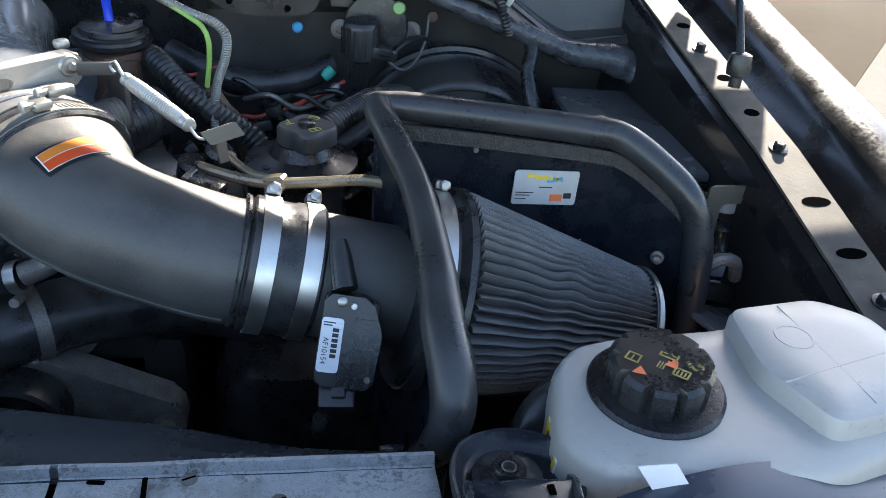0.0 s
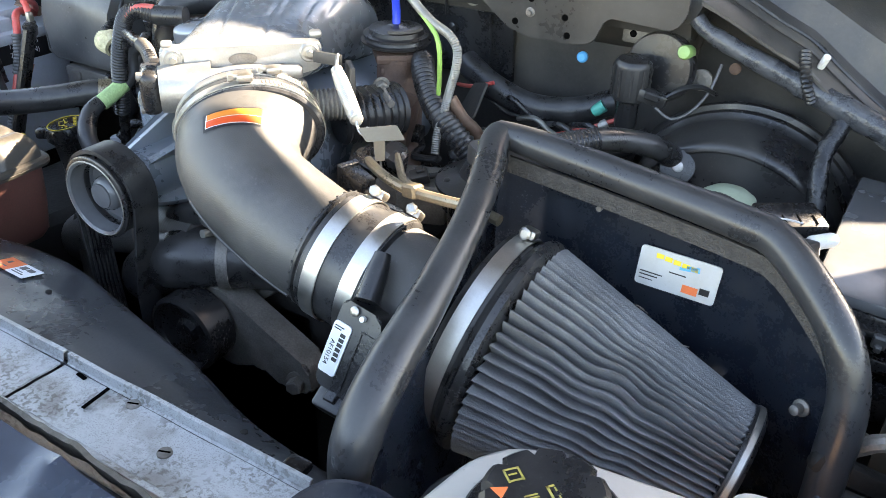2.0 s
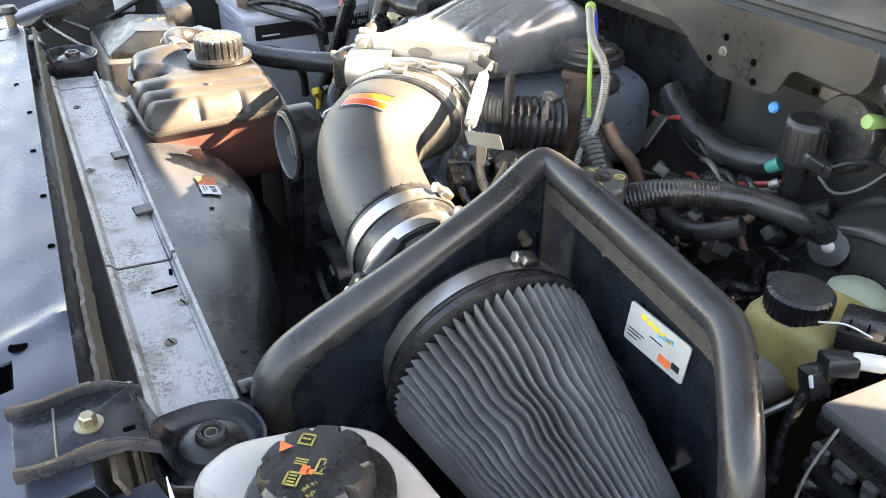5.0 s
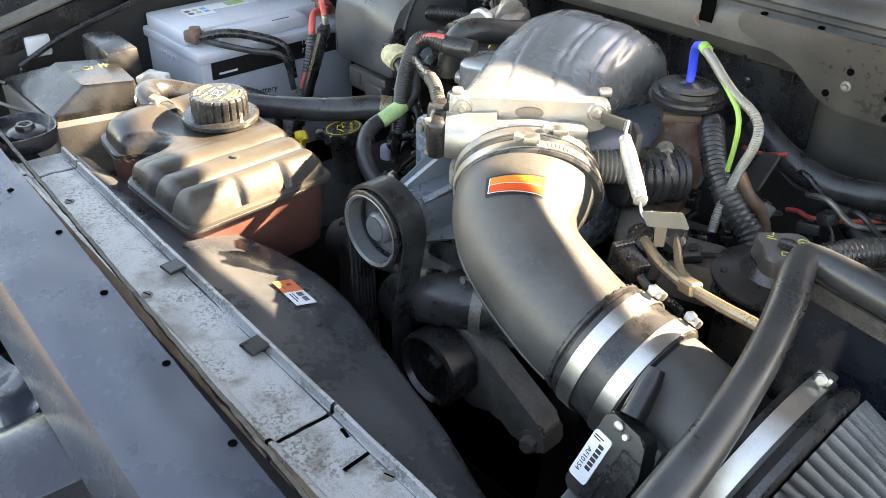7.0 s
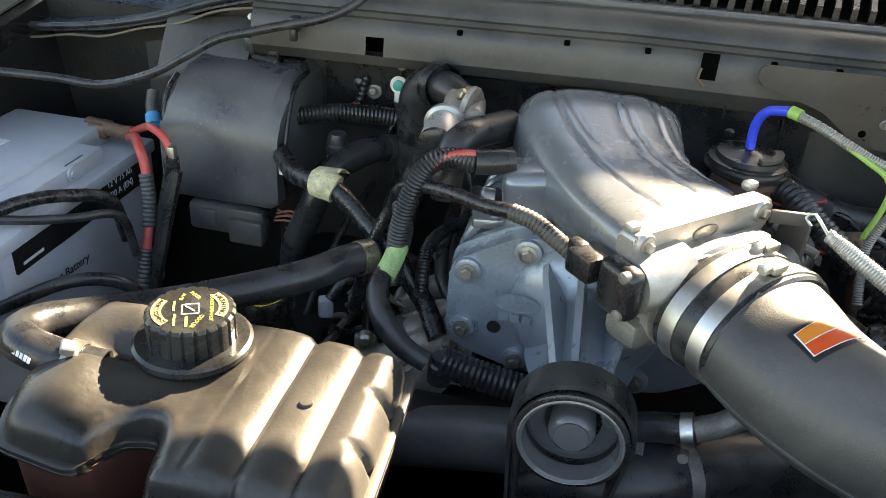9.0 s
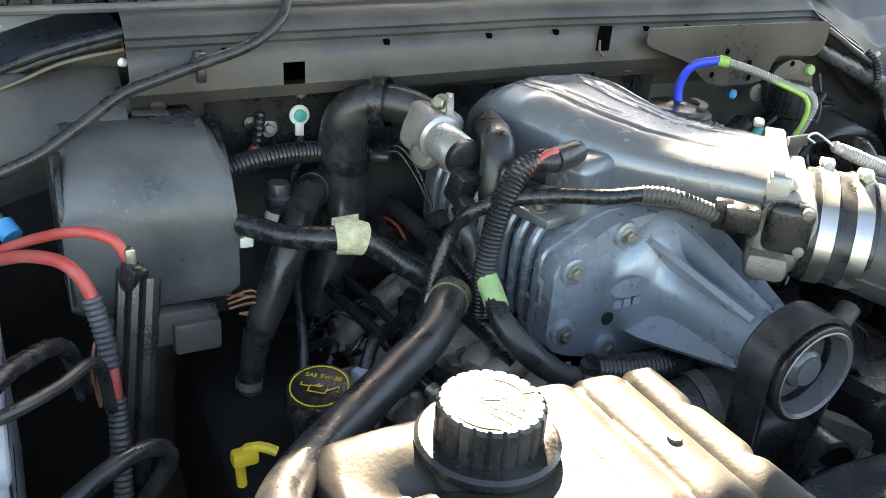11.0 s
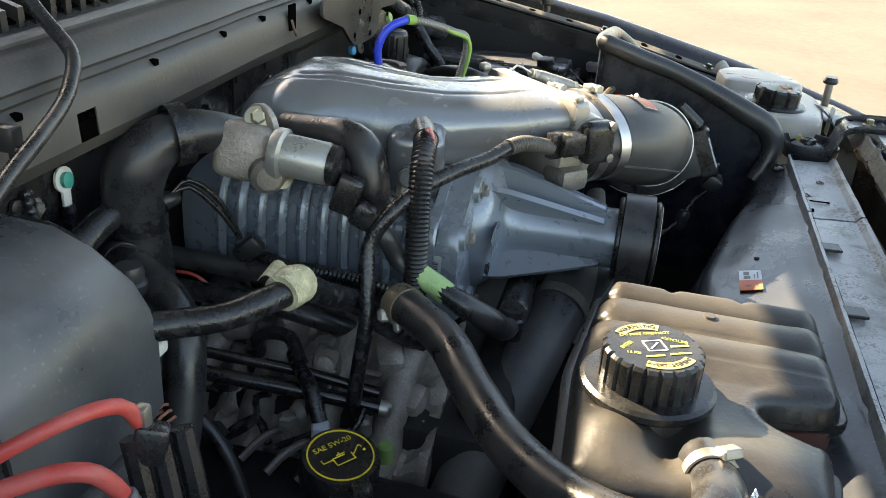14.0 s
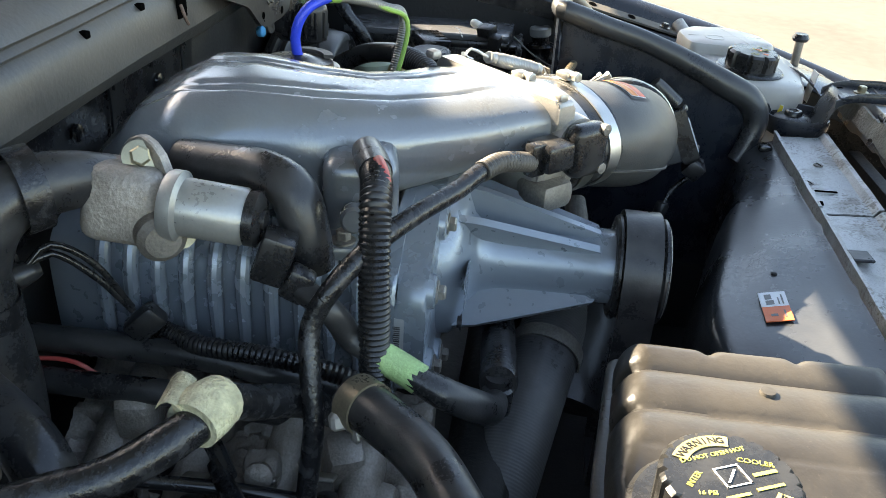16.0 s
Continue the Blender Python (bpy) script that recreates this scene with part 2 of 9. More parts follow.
# ---- materials ----
def material(name, color, rough=0.5, metal=0.0, vary=0.25, scale=40.0, dust=0.0, dust_color=(0.30, 0.25, 0.19), bump=0.1,
             bump_scale=300.0, coat=0.0, fine=6.0, spread=0.12, speck=0.35, grain_scale=520.0, specular=0.5):
    """A surface with coarse and fine variation, dust in patches and fine relief."""
    m = bpy.data.materials.new(name)
    scale *= 2.2
    m.use_nodes = True
    nt = m.node_tree
    N, L = nt.nodes, nt.links
    b = N["Principled BSDF"]
    tc = N.new("ShaderNodeTexCoord")

    def noise_node(s, detail=4.0, dist=0.0):
        n = N.new("ShaderNodeTexNoise")
        n.inputs["Scale"].default_value, n.inputs["Detail"].default_value, n.inputs["Distortion"].default_value = s, detail, dist
        L.new(tc.outputs["Object"], n.inputs["Vector"])
        return n

    def ramp(src, lo, hi, a=0.0, z=1.0):
        r = N.new("ShaderNodeMapRange")
        r.inputs["From Min"].default_value, r.inputs["From Max"].default_value = lo, hi
        r.inputs["To Min"].default_value, r.inputs["To Max"].default_value = a, z
        L.new(src, r.inputs["Value"])
        return r.outputs["Result"]

    big, small = noise_node(scale / 3, 5.0, 0.3), noise_node(scale * fine, 3.0)
    mix = N.new("ShaderNodeMix")
    mix.data_type = "RGBA"
    mix.inputs["A"].default_value = (*[c * (1 - vary) for c in color], 1)
    mix.inputs["B"].default_value = (*[min(1.0, c * (1 + vary)) for c in color], 1)
    add = N.new("ShaderNodeMath")
    add.operation = "MULTIPLY_ADD"
    add.inputs[1].default_value, add.inputs[2].default_value = 0.4, 0.0
    L.new(small.outputs["Fac"], add.inputs[0])
    add2 = N.new("ShaderNodeMath")
    add2.operation = "MULTIPLY_ADD"
    add2.inputs[1].default_value = 0.6
    L.new(big.outputs["Fac"], add2.inputs[0])
    L.new(add.outputs[0], add2.inputs[2])
    L.new(ramp(add2.outputs[0], 0.32, 0.68), mix.inputs["Factor"])
    col = mix.outputs["Result"]
    rough_out = ramp(add2.outputs[0], 0.3, 0.7, max(0.02, rough - spread), min(1.0, rough + spread))
    if dust > 0:
        patch = noise_node(scale / 2.2, 3.0, 0.25)
        dm = N.new("ShaderNodeMix")
        dm.data_type = "RGBA"
        dm.inputs["B"].default_value = (*dust_color, 1)
        f = ramp(patch.outputs["Fac"], 0.50 - 0.25 * dust, 0.80 - 0.1 * dust, 0.0, min(0.9, 0.2 + dust * 0.6))
        L.new(f, dm.inputs["Factor"])
        L.new(col, dm.inputs["A"])
        col = dm.outputs["Result"]
        rm = N.new("ShaderNodeMix")
        L.new(f, rm.inputs["Factor"])
        L.new(rough_out, rm.inputs["A"])
        rm.inputs["B"].default_value = 0.85
        rough_out = rm.outputs["Result"]
        grain = noise_node(grain_scale, 3.0)
        clump = noise_node(scale * 1.3, 3.0)
        both = N.new("ShaderNodeMath")
        both.operation = "MULTIPLY"
        L.new(ramp(grain.outputs["Fac"], 0.60, 0.70), both.inputs[0])
        L.new(ramp(clump.outputs["Fac"], 0.42, 0.62, 0.0, speck * min(1.0, 0.3 + dust)), both.inputs[1])
        sm = N.new("ShaderNodeMix")
        sm.data_type = "RGBA"
        sm.inputs["B"].default_value = (*[min(0.8, c * 1.15) for c in dust_color], 1)
        L.new(both.outputs[0], sm.inputs["Factor"])
        L.new(col, sm.inputs["A"])
        col = sm.outputs["Result"]
    L.new(col, b.inputs["Base Color"])
    L.new(rough_out, b.inputs["Roughness"])
    b.inputs["Metallic"].default_value = metal
    b.inputs["Specular IOR Level"].default_value = specular
    if coat:
        b.inputs["Coat Weight"].default_value = coat
        b.inputs["Coat Roughness"].default_value = 0.06
    if bump > 0:
        bn = noise_node(bump_scale, 3.0)
        bp = N.new("ShaderNodeBump")
        bp.inputs["Strength"].default_value, bp.inputs["Distance"].default_value = bump, 0.002
        L.new(bn.outputs["Fac"], bp.inputs["Height"])
        L.new(bp.outputs["Normal"], b.inputs["Normal"])
    return m


def stained_metal():
    """Dull galvanised sheet with fine pitting and brown water stains."""
    m = material("radiator_cover", (0.45, 0.465, 0.465), 0.44, 0.15, 0.08, 20, 0.0, bump=0.25, bump_scale=420)
    N, L = m.node_tree.nodes, m.node_tree.links
    b = N["Principled BSDF"]
    tc = N.new("ShaderNodeTexCoord")
    col = b.inputs["Base Color"].links[0].from_socket
    for scale, detail, lo, hi, top, tint, mask in ((30, 6.0, 0.50, 0.68, 0.65, (0.17, 0.145, 0.115), None), (300, 5.0, 0.50, 0.60, 0.75, (0.13, 0.115, 0.095), (26, 0.42, 0.60)), (1100, 2.0, 0.55, 0.63, 0.45, (0.12, 0.11, 0.10), (40, 0.35, 0.5))):
        n = N.new("ShaderNodeTexNoise")
        n.inputs["Scale"].default_value, n.inputs["Detail"].default_value, n.inputs["Distortion"].default_value = scale, detail, 0.4
        L.new(tc.outputs["Object"], n.inputs["Vector"])
        r = N.new("ShaderNodeMapRange")
        r.inputs["From Min"].default_value, r.inputs["From Max"].default_value, r.inputs["To Max"].default_value = lo, hi, top
        L.new(n.outputs["Fac"], r.inputs["Value"])
        fac = r.outputs["Result"]
        if mask:
            n2 = N.new("ShaderNodeTexNoise")
            n2.inputs["Scale"].default_value, n2.inputs["Detail"].default_value = mask[0], 4.0
            L.new(tc.outputs["Object"], n2.inputs["Vector"])
            r2 = N.new("ShaderNodeMapRange")
            r2.inputs["From Min"].default_value, r2.inputs["From Max"].default_value = mask[1], mask[2]
            L.new(n2.outputs["Fac"], r2.inputs["Value"])
            k = N.new("ShaderNodeMath")
            k.operation = "MULTIPLY"
            L.new(fac, k.inputs[0])
            L.new(r2.outputs["Result"], k.inputs[1])
            fac = k.outputs[0]
        x = N.new("ShaderNodeMix")
        x.data_type = "RGBA"
        x.inputs["B"].default_value = (*tint, 1)
        L.new(fac, x.inputs["Factor"])
        L.new(col, x.inputs["A"])
        col = x.outputs["Result"]
    L.new(col, b.inputs["Base Color"])
    return m


M = {}
M["paint_black"] = material("black_paint", (0.009, 0.009, 0.010), 0.20, 0, 0.2, 20, 0.06, (0.06, 0.055, 0.05), coat=0.2, bump=0.02)
M["bay_paint"] = material("bay_paint", (0.036, 0.034, 0.032), 0.34, 0, 0.25, 12, 0.35, (0.11, 0.096, 0.08), 0.05)
# Dark paint with blue mixed in for the sky it mirrors.
M["panel_sky_tint"] = material("support_paint_sky_tint", (0.030, 0.040, 0.058), 0.26, 0, 0.15, 10, 0.06, (0.09, 0.09, 0.09), 0.02, specular=0.75, spread=0.04)
M["plastic"] = material("black_plastic", (0.014, 0.014, 0.015), 0.27, 0, 0.3, 30, 0.18, (0.09, 0.084, 0.078), 0.08)
M["plastic_dusty"] = material("dusty_plastic", (0.055, 0.055, 0.057), 0.33, 0, 0.35, 14, 0.62, (0.17, 0.158, 0.14), 0.1)
M["shroud"] = material("shroud_plastic", (0.034, 0.037, 0.042), 0.25, 0, 0.2, 10, 0.2, (0.12, 0.12, 0.12), 0.07)
M["degas"] = material("degas_plastic", (0.025, 0.023, 0.021), 0.28, 0, 0.3, 11, 0.48, (0.108, 0.095, 0.077), 0.12)
M["degas_low"] = material("tank_red", (0.12, 0.045, 0.035), 0.5, 0, 0.25, 40, 0.3, (0.14, 0.08, 0.06), 0.08)
M["tube_black"] = material("textured_plastic", (0.050, 0.049, 0.048), 0.38, 0, 0.22, 16, 0.35, (0.13, 0.124, 0.115), 0.16, 900)
M["rubber"] = material("rubber", (0.020, 0.020, 0.021), 0.28, 0, 0.3, 45, 0.32, (0.105, 0.102, 0.098), 0.10)
M["rubber_soft"] = material("seal_rubber", (0.026, 0.027, 0.029), 0.30, 0, 0.25, 30, 0.2, (0.07, 0.07, 0.07), 0.08)
M["foam"] = material("foam", (0.05, 0.045, 0.04), 0.9, 0, 0.5, 200, 0.0, bump=1.0, bump_scale=500)
# Blue in the base colour stands for sky reflected in the black shield.
M["shield_sky_tint"] = material("powder_coat_sky_tint", (0.017, 0.024, 0.037), 0.26, 0, 0.3, 40, 0.10, (0.085, 0.088, 0.095), 0.12, 1200)
M["cotton"] = material("filter_gauze", (0.148, 0.148, 0.150), 0.8, 0, 0.4, 60, 0.3, (0.18, 0.175, 0.165), 0.7, 1600)
M["steel"] = material("stainless", (0.60, 0.59, 0.56), 0.38, 1, 0.10, 60, 0.12, bump=0.03)
M["zinc"] = material("zinc", (0.44, 0.42, 0.38), 0.40, 1, 0.2, 80, 0.15, bump=0.05)
M["brass"] = material("brass", (0.36, 0.32, 0.22), 0.42, 0.9, 0.15, 80, 0.15, bump=0.05)
M["cast"] = material("cast_aluminium", (0.46, 0.44, 0.41), 0.40, 0.75, 0.18, 50, 0.35, (0.24, 0.20, 0.15), bump=0.14, bump_scale=1400)
M["blower"] = material("blower_paint", (0.255, 0.29, 0.33), 0.28, 0.35, 0.05, 8, 0.0, (0.16, 0.155, 0.15), 0.03, 520, spread=0.02)
M["plenum"] = material("plenum_paint", (0.225, 0.24, 0.255), 0.20, 0.4, 0.06, 8, 0.05, (0.24, 0.22, 0.19), 0.09, 380)
M["alu_strip"] = stained_metal()
# Grimy, and darkened further so the depths of the bay read as shade.
M["dark"] = material("grimy_shade_black", (0.007, 0.0065, 0.006), 0.6, 0.1, 0.5, 30, 0.25, (0.045, 0.037, 0.03), 0.4, 200)
M["dark_alu"] = material("grimy_aluminium", (0.21, 0.195, 0.175), 0.44, 0.4, 0.45, 40, 0.5, (0.13, 0.108, 0.085), 0.4, 300)
M["rust"] = material("rusty_iron", (0.15, 0.092, 0.070), 0.72, 0.2, 0.4, 60, 0.3, (0.11, 0.085, 0.065), 0.4, 300)
M["white_tank"] = material("white_tank", (0.44, 0.42, 0.385), 0.32, 0, 0.06, 14, 0.3, (0.42, 0.36, 0.28), 0.04)
M["white"] = material("white_plastic", (0.72, 0.71, 0.66), 0.45, 0, 0.1, 40, 0.2, bump=0.04)
M["paper"] = material("paper_label", (0.75, 0.76, 0.78), 0.45, 0, 0.06, 60, 0.1, (0.5, 0.48, 0.45), 0.02)
M["silver_label"] = material("silver_label", (0.47, 0.48, 0.48), 0.45, 0.2, 0.06, 60, 0.1, bump=0.02)
M["battery"] = material("battery_grey", (0.46, 0.49, 0.54), 0.4, 0, 0.08, 20, 0.2, (0.40, 0.38, 0.35), 0.05)
M["ink"] = material("black_ink", (0.012, 0.012, 0.013), 0.45, 0, 0.1, 50, bump=0)
M["yellow"] = material("yellow_ink", (0.75, 0.55, 0.04), 0.5, 0, 0.1, 80, bump=0.02)
M["pale_yellow"] = material("pale_yellow_ink", (0.50, 0.47, 0.12), 0.55, 0, 0.25, 200, bump=0.02)
M["orange"] = material("orange_print", (0.72, 0.22, 0.03), 0.4, 0, 0.06, 60, bump=0.02)
M["red_print"] = material("red_print", (0.65, 0.075, 0.015), 0.4, 0, 0.08, 60, bump=0.02)
M["blue_print"] = material("blue_print", (0.05, 0.35, 0.65), 0.45, 0, 0.1, 60, bump=0.02)
M["red_cable"] = material("red_cable", (0.50, 0.06, 0.05), 0.42, 0, 0.2, 60, 0.4, (0.42, 0.20, 0.17), 0.08)
M["blue_hose"] = material("blue_hose", (0.02, 0.06, 0.62), 0.35, 0, 0.1, 60, bump=0.03)
M["green_wire"] = material("green_wire", (0.24, 0.42, 0.09), 0.45, 0, 0.15, 60, bump=0.03)
M["green_tape"] = material("green_tape", (0.36, 0.54, 0.22), 0.55, 0, 0.3, 60, 0.5, (0.26, 0.34, 0.18), 0.5, 350)
M["green_cap"] = material("green_cap", (0.22, 0.36, 0.11), 0.45, 0, 0.1, 60, bump=0.03)
M["teal"] = material("teal_plug", (0.03, 0.33, 0.26), 0.45, 0, 0.1, 60, bump=0.03)
M["mask_tape"] = material("masking_tape", (0.56, 0.52, 0.33), 0.8, 0, 0.4, 160, 0.6, (0.30, 0.26, 0.18), 1.0, 420, grain_scale=300.0)
M["cloth_tape"] = material("cloth_tape", (0.011, 0.011, 0.012), 0.22, 0, 0.35, 120, 0.12, (0.12, 0.12, 0.125), 0.25, 420)
M["fluid_tank"] = material("old_tank", (0.40, 0.33, 0.13), 0.45, 0, 0.3, 40, 0.4, (0.20, 0.15, 0.07), 0.08)
M["copper"] = material("bare_wire", (0.45, 0.20, 0.13), 0.4, 0.3, 0.3, 90, bump=0.05)
M["brown_tube"] = material("brown_tube", (0.16, 0.09, 0.06), 0.5, 0.3, 0.3, 60, 0.3, bump=0.1)
M["ground"] = material("concrete", (0.118, 0.108, 0.096), 0.95, 0, 0.2, 0.8, 0.4, (0.150, 0.134, 0.115), 0.3, 40, specular=0.05)
M["brown_ground"] = material("darker_brown_ground", (0.042, 0.033, 0.023), 0.95, 0, 0.2, 0.8, 0.4, (0.052, 0.042, 0.030), 0.3, 40, specular=0.03)
M["cowl"] = material("cowl_plastic", (0.042, 0.040, 0.038), 0.38, 0, 0.3, 16, 0.4, (0.135, 0.118, 0.096), 0.12)
M["tank_orange"] = material("tank_orange", (0.42, 0.29, 0.19), 0.4, 0, 0.12, 14, 0.3, (0.55, 0.33, 0.18), 0.04)
M["steel_sleeve"] = material("steel_sleeve", (0.25, 0.245, 0.225), 0.38, 0.5, 0.15, 80, 0.15, bump=0.05)
M["orange_red"] = material("warning_orange", (0.75, 0.16, 0.05), 0.5, 0, 0.1, 80, bump=0.02)

# Dusty black rail whose colour is lightened for the sun's glare.
M["rail"] = material("dusty_rail_glare", (0.066, 0.060, 0.052), 0.7, 0, 0.3, 40, 0.5, (0.165, 0.146, 0.117), 0.1, specular=0.16)
M["liner"] = material("creased_liner", (0.030, 0.035, 0.046), 0.18, 0, 0.2, 20, 0.12, (0.10, 0.10, 0.10), 0.05)
M["brown_liner"] = material("brown_liner", (0.10, 0.075, 0.055), 0.6, 0, 0.3, 20, 0.4, (0.16, 0.12, 0.09), 0.1)

M["lid_grey"] = material("grey_lid", (0.105, 0.107, 0.112), 0.17, 0, 0.10, 12, 0.2, (0.14, 0.138, 0.133), 0.03, spread=0.04)
M["chalky"] = material("chalky_plastic", (0.045, 0.047, 0.051), 0.25, 0, 0.35, 8, 0.62, (0.24, 0.235, 0.225), 0.07, 200, speck=0.3, grain_scale=300.0)
M["conduit_grey"] = material("conduit_grey", (0.075, 0.075, 0.078), 0.36, 0, 0.2, 12, 0.35, (0.14, 0.13, 0.12), 0.08)
M["faded_yellow"] = material("faded_yellow", (0.42, 0.36, 0.13), 0.6, 0, 0.45, 120, 0.6, (0.22, 0.20, 0.15), 0.03)
M["mustard"] = material("mustard_print", (0.36, 0.30, 0.07), 0.55, 0, 0.3, 160, 0.4, (0.12, 0.11, 0.07), 0.02)
M["tan_wire"] = material("tan_sleeve", (0.27, 0.225, 0.155), 0.32, 0.6, 0.3, 40, 0.4, (0.12, 0.10, 0.08), 0.1)
M["booster"] = material("booster_paint", (0.020, 0.020, 0.021), 0.24, 0, 0.4, 14, 0.45, (0.11, 0.10, 0.088), 0.05)
M["shell_metal"] = material("grimy_shell", (0.32, 0.285, 0.25), 0.42, 0.3, 0.4, 46, 0.45, (0.15, 0.118, 0.09), 0.5, 300)

M["plate_tan"] = material("tan_plate", (0.14, 0.125, 0.098), 0.42, 0.35, 0.15, 30, 0.3, (0.11, 0.09, 0.07), 0.05)
M["chipped"] = material("chipped_paint", (0.017, 0.020, 0.027), 0.24, 0, 0.3, 34, 0.22, (0.14, 0.138, 0.135), 0.10, 260, speck=0.5, grain_scale=330.0, specular=0.3)
M["seam_dirt"] = material("dirty_sealer", (0.055, 0.049, 0.040), 0.6, 0, 0.5, 90, 0.6, (0.14, 0.125, 0.10), 0.8, 260)
M["cap_dusty"] = material("dusty_cap", (0.017, 0.017, 0.017), 0.22, 0, 0.3, 30, 0.3, (0.10, 0.095, 0.085), 0.06)
# Blacker than the parts themselves, in place of the bay's deep shade.
M["deep_shade"] = material("deep_shade_black", (0.006, 0.006, 0.006), 0.6, 0, 0.3, 20, 0.1, (0.02, 0.018, 0.016), 0.3, 200)
M["silver_tape"] = material("wrinkled_tape", (0.045, 0.047, 0.052), 0.26, 0, 0.4, 60, 0.3, (0.16, 0.16, 0.165), 0.6, 170)
M["pale_tank"] = material("pale_green_tank", (0.36, 0.42, 0.30), 0.35, 0, 0.1, 30, 0.2, (0.30, 0.30, 0.22), 0.04)
M["satin"] = material("satin_metal", (0.40, 0.40, 0.38), 0.36, 0.55, 0.12, 30, 0.25, (0.24, 0.21, 0.17), 0.08)

# Glossless near-black; flat patches of it stand for the shade inside openings.
M["void"] = material("opening_shade_black", (0.0025, 0.0025, 0.0025), 0.9, 0, 0.1, 20, bump=0, specular=0.0)

# ---- setting: ground, body shell ----
solo("ground", sheet(8, 8, lambda u, v: ((u - 0.5) * 400, (v - 0.5) * 400, 0.0)), M["ground"], "tan sunlit concrete ground beside the truck", "ground", kind="structure")
# Darker brown ground beyond a diagonal edge.
solo("road", plate([(1.2, 1.05), (60.0, 66.8), (-60.0, 66.8), (-60.0, 1.05)], Matrix.Identity(4), 0.004), M["brown_ground"], "darker brown ground area behind the pale concrete", "road", kind="structure", smooth=False)


def rail_z(y):
    """Height of the fender's inner rail along the truck."""
    return 1.093 + 0.235 * min(y, 0.1) + 0.17 * max(0.0, y - 0.1) - 0.10 * min(0.0, y + 0.1) ** 2


FENDER = [(0.690, -0.030), (0.692, -0.006), (0.700, 0.0), (0.743, 0.003), (0.750, -0.004), (0.755, -0.020), (0.770, -0.026),
          (0.784, -0.012), (0.796, 0.008), (0.815, 0.018), (0.845, 0.016), (0.885, -0.010), (0.92, -0.07), (0.94, -0.20), (0.95, -0.45)]


def fender_f(sign):
    def f(u, v):
        y = -0.50 + u * 1.10
        k = v * (len(FENDER) - 1)
        i = min(int(k), len(FENDER) - 2)
        w = k - i
        x = FENDER[i][0] * (1 - w) + FENDER[i + 1][0] * w
        z = FENDER[i][1] * (1 - w) + FENDER[i + 1][1] * w
        x -= 0.9 * max(0.0, -y - 0.14) ** 2 * (1 if v > 0.1 else 0.6)
        return Vector((sign * x, y, rail_z(y) + z))
    return f


solo("fender_driver", sheet(44, 28, fender_f(1)), M["paint_black"], "glossy black painted front fender with bolted inner rail", "fender", kind="structure")
solo("fender_passenger", sheet(44, 28, fender_f(-1)), M["paint_black"], "glossy black painted front fender of the far side", "fender", kind="structure")

for sx, side in ((1, "driver"), (-1, "passenger")):
    solo("trim_" + side, slab(30, 3, lambda u, v: Vector((sx * (0.701 + 0.041 * v), -0.12 + 0.66 * u, rail_z(-0.12 + 0.66 * u) + 0.0048 + 0.0008 * v)), 0.003), M["rail"], "dusty black top of the fender's inner rail, lightened for sun glare", "trim", kind="structure")

# firewall and cowl: one profile drawn along the width
COWL = [(0.95, 1.345), (0.62, 1.285), (0.50, 1.264), (0.455, 1.254), (0.430, 1.246), (0.412, 1.240), (0.402, 1.232), (0.398, 1.226), (0.401, 1.223), (0.397, 1.219),
        (0.400, 1.216), (0.394, 1.210), (0.391, 1.200), (0.390, 1.180), (0.398, 1.168), (0.416, 1.163), (0.434, 1.172), (0.438, 1.158), (0.440, 1.144), (0.449, 1.134), (0.450, 1.0), (0.450, 0.55)]


LEDGE = [(0.42, 1.222), (0.445, 1.212), (0.489, 1.191), (0.522, 1.177), (0.557, 1.152), (0.590, 1.130), (0.617, 1.116), (0.67, 1.121), (0.74, 1.130)]


def step_line(x):
    """Height of the drip ledge where the cowl steps down to the fender."""
    for (a, za), (b, zb) in zip(LEDGE, LEDGE[1:]):
        if x <= b:
            return za + (zb - za) * (x - a) / (b - a)
    return LEDGE[-1][1]


def cowl_f(u, v, x0=-0.40, x1=0.72):
    x = x0 + (x1 - x0) * u
    k = v * (len(COWL) - 1)
    i = min(int(k), len(COWL) - 2)
    w = k - i
    y = COWL[i][0] * (1 - w) + COWL[i + 1][0] * w
    z = COWL[i][1] * (1 - w) + COWL[i + 1][1] * w
    wave = 0.0015 * noise.noise((x * 9, z * 20, 0.3)) if i > 3 else 0.0
    if x > 0.42:
        lip = step_line(x)
        if 4 <= i <= 18:
            z = lip + (z - 1.226) * (0.35 if z < 1.226 else 0.5)
        elif i in (2, 3):
            z -= (1.226 - lip) * (0.75 if i == 3 else 0.6)
        elif i == 19:
            z = min(z, lip - 0.02)
        return Vector((x, y + 0.002 + wave, z))
    return Vector((x, y + 0.014 * (x / 0.7) ** 2 + wave, z + 0.012 * min(0.0, x) / 0.4 + 0.010 * max(0.0, x) * (1 if i < 14 else 0)))


def slots(i, j):
    """Openings in the cowl's front face."""
    x = -0.40 + 1.12 * (i + 0.5) / 112
    return 12 <= j * 21 // 42 <= 12 and (abs(x + 0.262) < 0.008) and 24 <= j <= 26


solo("firewall", slab(112, 42, cowl_f, 0.002, (0, 0.6, -0.4), skip=slots), M["cowl"], "dusty dark cowl panel and firewall behind the engine", "firewall", kind="structure")
# Near-black colour stands for the shade behind the battery and heater box.
solo("wall_back", slab(12, 8, lambda u, v: Vector((-0.72 + 0.34 * u, 0.455 + 0.01 * v, 1.175 - 0.62 * v)), 0.003, (0, 1, 0)), M["dark"], "passenger side firewall sheet, blackened for shade", "wall", kind="structure")
